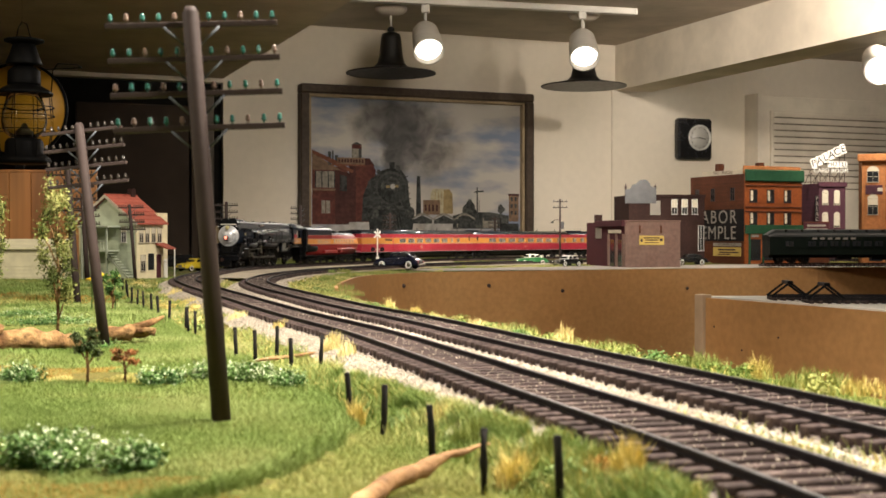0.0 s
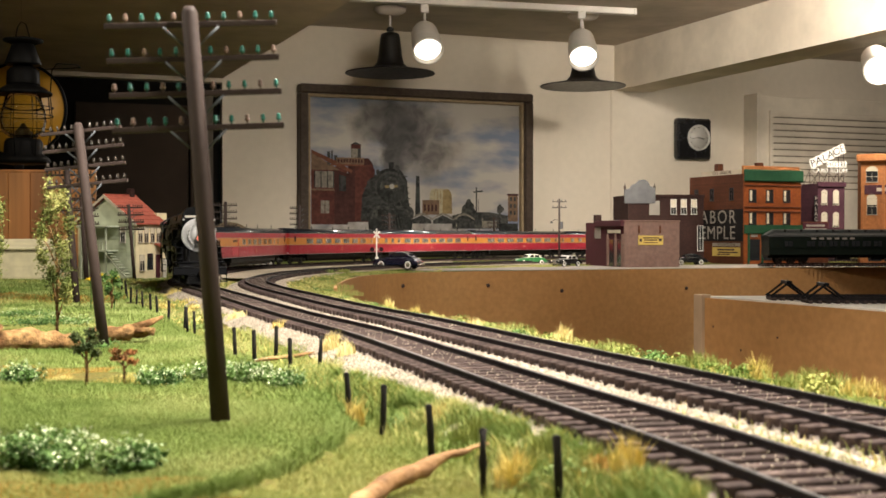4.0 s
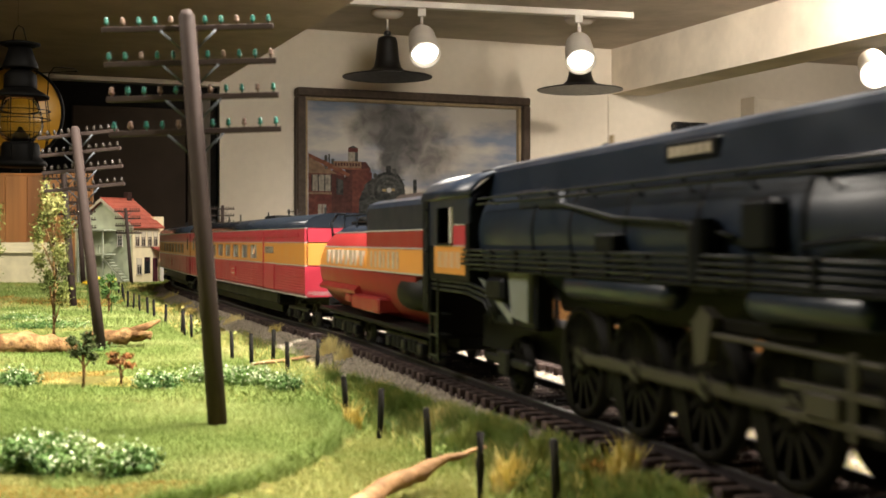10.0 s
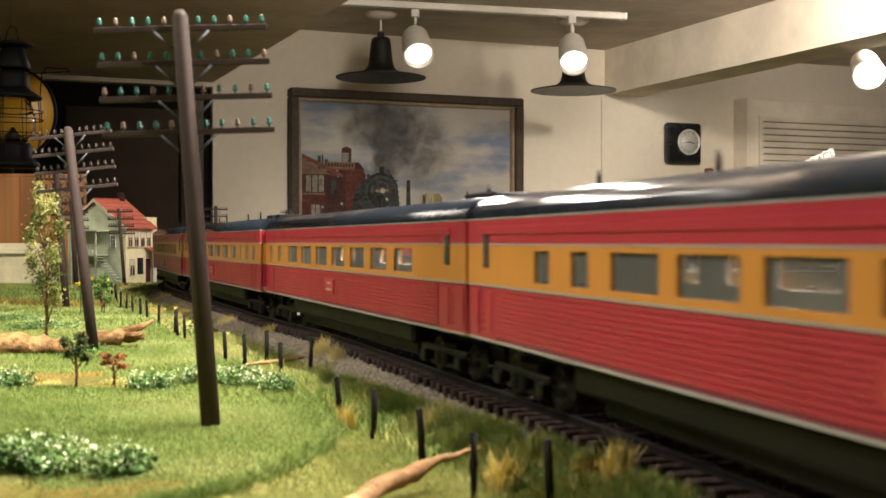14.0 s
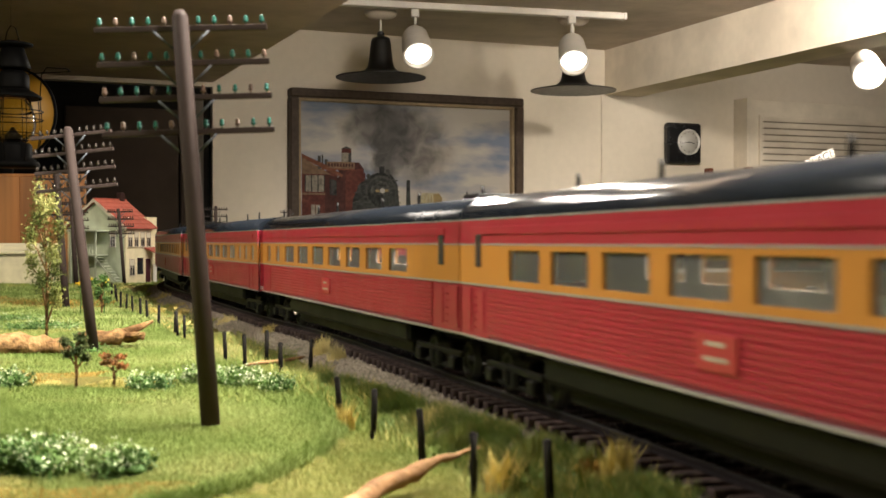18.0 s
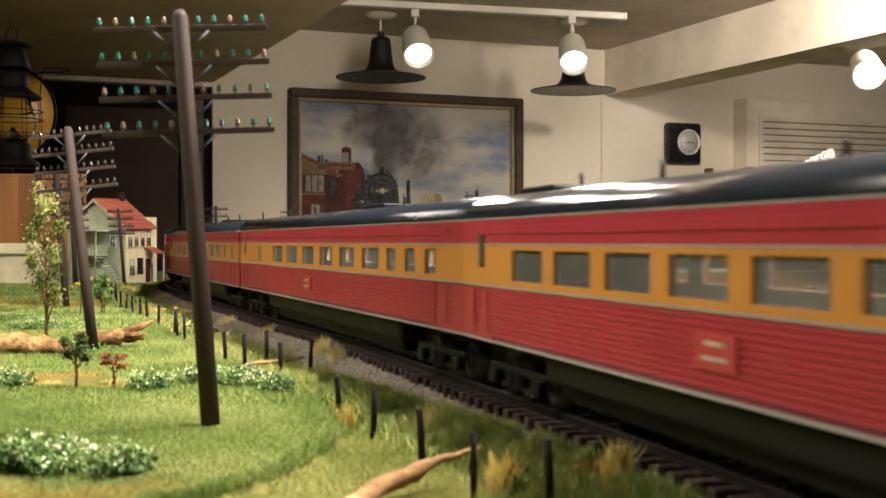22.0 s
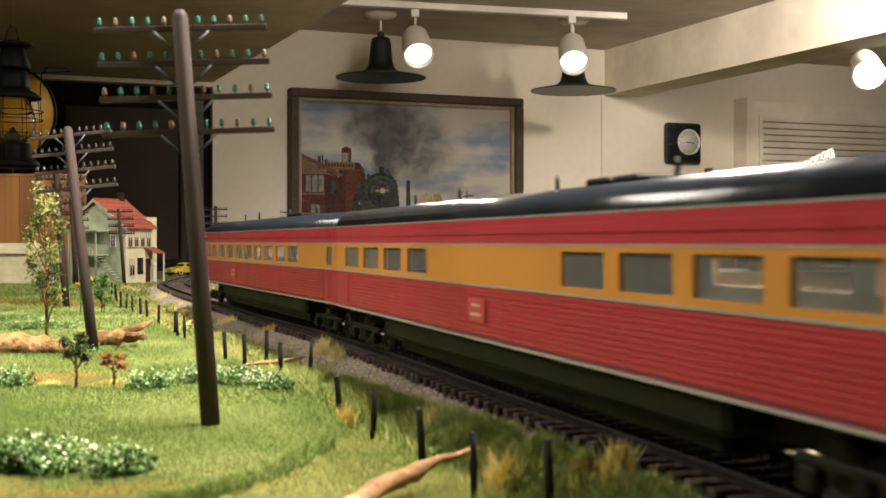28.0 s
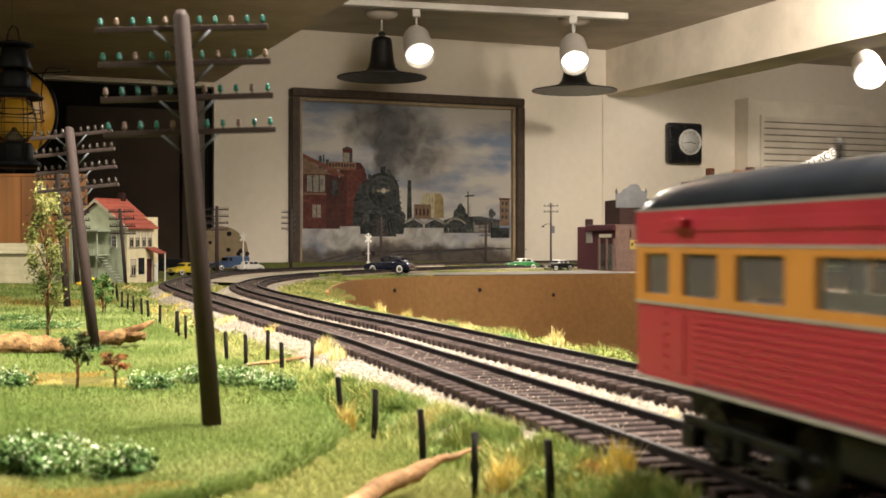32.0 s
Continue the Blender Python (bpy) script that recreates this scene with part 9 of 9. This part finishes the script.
# signal tower: brick below, a glazed upper floor under a wide rust roof
stroke("painted_tower", rect(-0.438, -0.293, -0.165, 0.060), "red", 1)
stroke("painted_gable", [(-0.438, 0.112), (-0.438, 0.046), (-0.322, 0.046), (-0.345, 0.060)], "tan", 2)
stroke("painted_roof", [(-0.438, 0.124), (-0.438, 0.110), (-0.340, 0.062), (-0.276, 0.036), (-0.272, 0.046), (-0.335, 0.080)], "roof", 3)
stroke("painted_window", rect(-0.426, -0.348, -0.022, 0.042), "pale", 2)
for x in (-0.426, -0.401, -0.375, -0.350):
    stroke("painted_window_bar", rect(x, x + 0.004, -0.022, 0.042), "dark", 3)
stroke("painted_floor_band", rect(-0.438, -0.345, -0.034, -0.026), "tan", 2)
stroke("painted_tower_side", [(-0.345, 0.048), (-0.290, 0.034), (-0.290, -0.165), (-0.345, -0.165)], "maroon", 2)
stroke("painted_window", [(-0.326, 0.030), (-0.298, 0.022), (-0.298, -0.036), (-0.326, -0.034)], "dark", 3)
stroke("painted_window_glass", [(-0.320, 0.022), (-0.312, 0.020), (-0.312, -0.030), (-0.320, -0.030)], "grey", 4)
stroke("painted_window", rect(-0.400, -0.366, -0.122, -0.072), "pale", 2)
stroke("painted_window_bar", rect(-0.385, -0.382, -0.122, -0.072), "red", 3)
# mill behind with its roof sign and water tank
stroke("painted_mill", [(-0.290, -0.155), (-0.290, 0.095), (-0.205, 0.095), (-0.186, 0.070), (-0.186, -0.155)], "maroon", 1)
stroke("painted_mill_wing", [(-0.262, 0.060), (-0.196, 0.072), (-0.180, 0.050), (-0.180, -0.150), (-0.262, -0.150)], "red", 2)
stroke("painted_roof", rect(-0.360, -0.225, 0.064, 0.070), "roof", 4)
stroke("painted_sign", rect(-0.338, -0.224, 0.070, 0.096), "tan", 3)
for k in range(9):
    stroke("painted_sign_bar", rect(-0.332 + k * 0.0118, -0.325 + k * 0.0118, 0.077, 0.090), "maroon", 4)
for x0, x1, z1 in ((-0.374, -0.362, 0.118), (-0.358, -0.352, 0.122), (-0.346, -0.334, 0.104)):
    stroke("painted_vent", rect(x0, x1, 0.064, z1), "grey", 2)
stroke("painted_tank", rect(-0.278, -0.238, 0.096, 0.146), "pale", 3)
stroke("painted_tank_band", rect(-0.278, -0.238, 0.132, 0.148), "red", 4)
stroke("painted_tank_shade", rect(-0.250, -0.238, 0.096, 0.132), "grey", 4)
stroke("painted_tank_roof", [(-0.280, 0.147), (-0.258, 0.158), (-0.236, 0.147)], "grey", 3)
# the engine, head on, its flank running back to the left
stroke("painted_engine_flank", [(-0.238, -0.150), (-0.232, -0.050), (-0.205, 0.012), (-0.160, 0.040), (-0.140, -0.150)], "dark", 3)
for z, x0 in ((0.004, -0.214), (-0.022, -0.224), (-0.060, -0.230), (-0.096, -0.234)):
    stroke("painted_flank_rail", [(x0, z), (-0.170, z + 0.016), (-0.170, z + 0.011), (x0, z - 0.004)], "grey", 4)
stroke("painted_engine_body", [(-0.205, -0.185), (-0.210, -0.120), (-0.192, -0.100), (-0.186, -0.060), (-0.180, 0.014), (-0.158, 0.046), (-0.132, 0.056), (-0.092, 0.056), (-0.066, 0.044), (-0.046, 0.010), (-0.040, -0.060), (-0.034, -0.100), (-0.018, -0.120), (-0.026, -0.185)], "dark", 5)
stroke("painted_boiler", oval(-0.1145, -0.020, 0.066, 0.066, 28), "grey", 6)
stroke("painted_boiler_ring", oval(-0.1145, -0.021, 0.058, 0.058, 28), "dark", 7)
stroke("painted_boiler_door", oval(-0.1145, -0.022, 0.045, 0.047, 28), "iron", 8)
stroke("painted_door_shade", [(-0.1145 + 0.045 * math.cos(a), -0.022 + 0.047 * math.sin(a)) for a in [math.pi * (1.05 + 0.9 * k / 12) for k in range(13)]], "dark", 9)
stroke("painted_headlight", oval(-0.110, -0.014, 0.010, 0.010), "white", 10)
stroke("painted_number_plate", rect(-0.138, -0.122, -0.020, -0.010), "ochre", 10)
stroke("painted_number_plate", rect(-0.100, -0.086, -0.018, -0.008), "ochre", 10)
stroke("painted_stack", [(-0.120, 0.048), (-0.123, 0.082), (-0.101, 0.082), (-0.104, 0.048)], "dark", 6)
stroke("painted_bell", [(-0.094, 0.050), (-0.096, 0.070), (-0.080, 0.070), (-0.078, 0.050)], "grey", 6)
for x0 in (-0.168, -0.078):
    stroke("painted_marker_lamp", oval(x0, 0.042, 0.008, 0.010), "iron", 7)
    stroke("painted_marker_shelf", rect(x0 - 0.016, x0 + 0.016, 0.028, 0.032), "grey", 7)
for k in range(6):
    z = -0.085 + k * 0.022
    stroke("painted_handrail", rect(-0.196 + k * 0.003, -0.178 + k * 0.002, z, z + 0.004), "grey", 6)
    stroke("painted_handrail", rect(-0.050 - k * 0.002, -0.030 - k * 0.003, z, z + 0.004), "grey", 6)
stroke("painted_cylinder", oval(-0.190, -0.118, 0.023, 0.026), "iron", 7)
stroke("painted_cylinder", oval(-0.038, -0.118, 0.021, 0.026), "iron", 7)
stroke("painted_pilot_beam", rect(-0.178, -0.046, -0.106, -0.090), "iron", 8)
for k in range(4):
    stroke("painted_brace", [(-0.160 + k * 0.030, -0.090), (-0.156 + k * 0.030, -0.090), (-0.150 + k * 0.024, -0.062), (-0.154 + k * 0.024, -0.062)], "grey", 8)
stroke("painted_pilot", [(-0.165, -0.195), (-0.055, -0.195), (-0.078, -0.110), (-0.142, -0.110)], "dark", 7)
for k in range(7):
    x = -0.158 + k * 0.0160
    stroke("painted_pilot_bar", [(x, -0.190), (x + 0.004, -0.190), (-0.1105 + (x + 0.1105) * 0.58 + 0.002, -0.112), (-0.1105 + (x + 0.1105) * 0.58, -0.112)], "iron", 8)
# distance: chimney, grain store, bridge, sheds, signal
stroke("painted_chimney", [(-0.011, -0.125), (-0.007, 0.030), (0.007, 0.030), (0.011, -0.125)], "dark", 2)
stroke("painted_grain_store", [(0.048, -0.120), (0.052, -0.040), (0.062, -0.020), (0.132, -0.020), (0.146, -0.040), (0.148, -0.120)], "cream", 1)
stroke("painted_store_shade", [(0.106, -0.120), (0.108, -0.026), (0.132, -0.020), (0.146, -0.040), (0.148, -0.120)], "ochre", 2)
for x in (0.070, 0.084, 0.098):
    stroke("painted_store_line", rect(x, x + 0.002, -0.085, -0.030), "ochre", 2)
stroke("painted_block", rect(0.020, 0.092, -0.124, -0.066), "tan", 3)
for k in range(4):
    stroke("painted_block_window", rect(0.026 + k * 0.016, 0.034 + k * 0.016, -0.110, -0.084), "maroon", 4)
for k in range(3):
    x0 = -0.030 + k * 0.092
    stroke("painted_bridge_arch", [(x0 + 0.092 * j / 10, -0.140 + 0.022 * math.sin(math.pi * j / 10)) for j in range(11)] + [(x0 + 0.092 - 0.092 * j / 10, -0.146 + 0.020 * math.sin(math.pi * (10 - j) / 10)) for j in range(11)], "pale", 5)
    stroke("painted_bridge_side", [(x0 + 0.004, -0.146), (x0 + 0.046, -0.126), (x0 + 0.088, -0.146), (x0 + 0.088, -0.160), (x0 + 0.004, -0.160)], "iron", 4)
stroke("painted_shed", [(0.148, -0.180), (0.148, -0.128), (0.200, -0.114), (0.310, -0.112), (0.395, -0.126), (0.395, -0.180)], "iron", 1)
for k in range(6):
    stroke("painted_shed_post", rect(0.165 + k * 0.038, 0.170 + k * 0.038, -0.175, -0.135), "pale" if k % 3 == 0 else "dark", 2)
stroke("painted_signal_mast", rect(0.252, 0.257, -0.165, -0.012), "dark", 3)
stroke("painted_signal_blade", [(0.242, -0.034), (0.282, -0.030), (0.282, -0.024), (0.242, -0.028)], "dark", 4)
stroke("painted_signal_ladder", rect(0.262, 0.264, -0.165, -0.060), "iron", 3)
for cx, cz, r in ((0.222, -0.085, 0.020), (0.205, -0.105, 0.018), (0.236, -0.108, 0.016), (0.360, -0.100, 0.016)):
    stroke("painted_tree", oval(cx, cz, r, r * 1.1, 22, 0.2), "iron", 1)
stroke("painted_tall_house", rect(0.396, 0.440, -0.150, -0.042), "tan", 2)
stroke("painted_house_roof", rect(0.393, 0.443, -0.044, -0.036), "maroon", 3)
for z in (-0.066, -0.094, -0.122):
    for x in (0.404, 0.422):
        stroke("painted_house_window", rect(x, x + 0.009, z, z + 0.016), "iron", 3)
stroke("painted_box_car", rect(0.285, 0.345, -0.178, -0.148), "pale", 3)
stroke("painted_box_car", rect(0.355, 0.440, -0.200, -0.158), "dark", 3)


SPEED = 0.2475
HEAD_REF = MAIN.near(0.088, 0.39)


def on_track(s_front, s_rear, shift=0.0):
    """The pose of a vehicle whose trucks stand at two lengths of the main line; x of the vehicle forwards."""
    a, b = MAIN.at(s_front), MAIN.at(s_rear)
    d = (a - b).normalized()
    p = (a + b) / 2 + d * shift
    return pose(p.x, p.y, 0, 0, 0, math.degrees(math.atan2(d.y, d.x)))


def motions():
    """The train runs along the main line at a steady speed, its driving wheels turning."""
    times = [32.0 * k / 80 for k in range(81)]

    def head(t):
        return HEAD_REF + float(np.interp(t, (0.0, 8.0, 9.0, 9.5, 12.0, 32.0), (-2.323, -0.321, -0.073, 0.049, 0.666, 5.604)))

    # the smokebox front is at head(t); the engine's cab rear lies 0.385 behind it
    walk(ENGINE, [(t, on_track(head(t) - 0.080, head(t) - 0.280) @ pose(-0.205, 0, 0)) for t in times])
    walk(TENDER, [(t, on_track(head(t) - 0.463, head(t) - 0.613)) for t in times])
    back = 0.700
    for c, L in CARS:
        mid = back + L / 2
        q = L / 2 - 0.057
        walk(c, [(t, on_track(head(t) - mid + q, head(t) - mid - q)) for t in times])
        back += L
    step = 1.35
    turns = int(SPEED * 32.0 / DRIVER_R / step) + 1
    rows = [(32.0 * k / turns, k * SPEED * 32.0 / turns / DRIVER_R) for k in range(turns + 1)]
    for d, x in zip(DRIVERS, DRIVER_X):
        walk(d, [(t, pose(x, 0, DRIVER_R, 0, math.degrees(a))) for t, a in rows])
    for s_, rod in RODS:
        ph = 0.0 if s_ > 0 else math.pi / 2
        walk(rod, [(t, pose(DRIVER_X[0] + 0.0080 * math.cos(ph - a), 0, DRIVER_R + 0.0080 * math.sin(ph - a))) for t, a in rows])


motions()
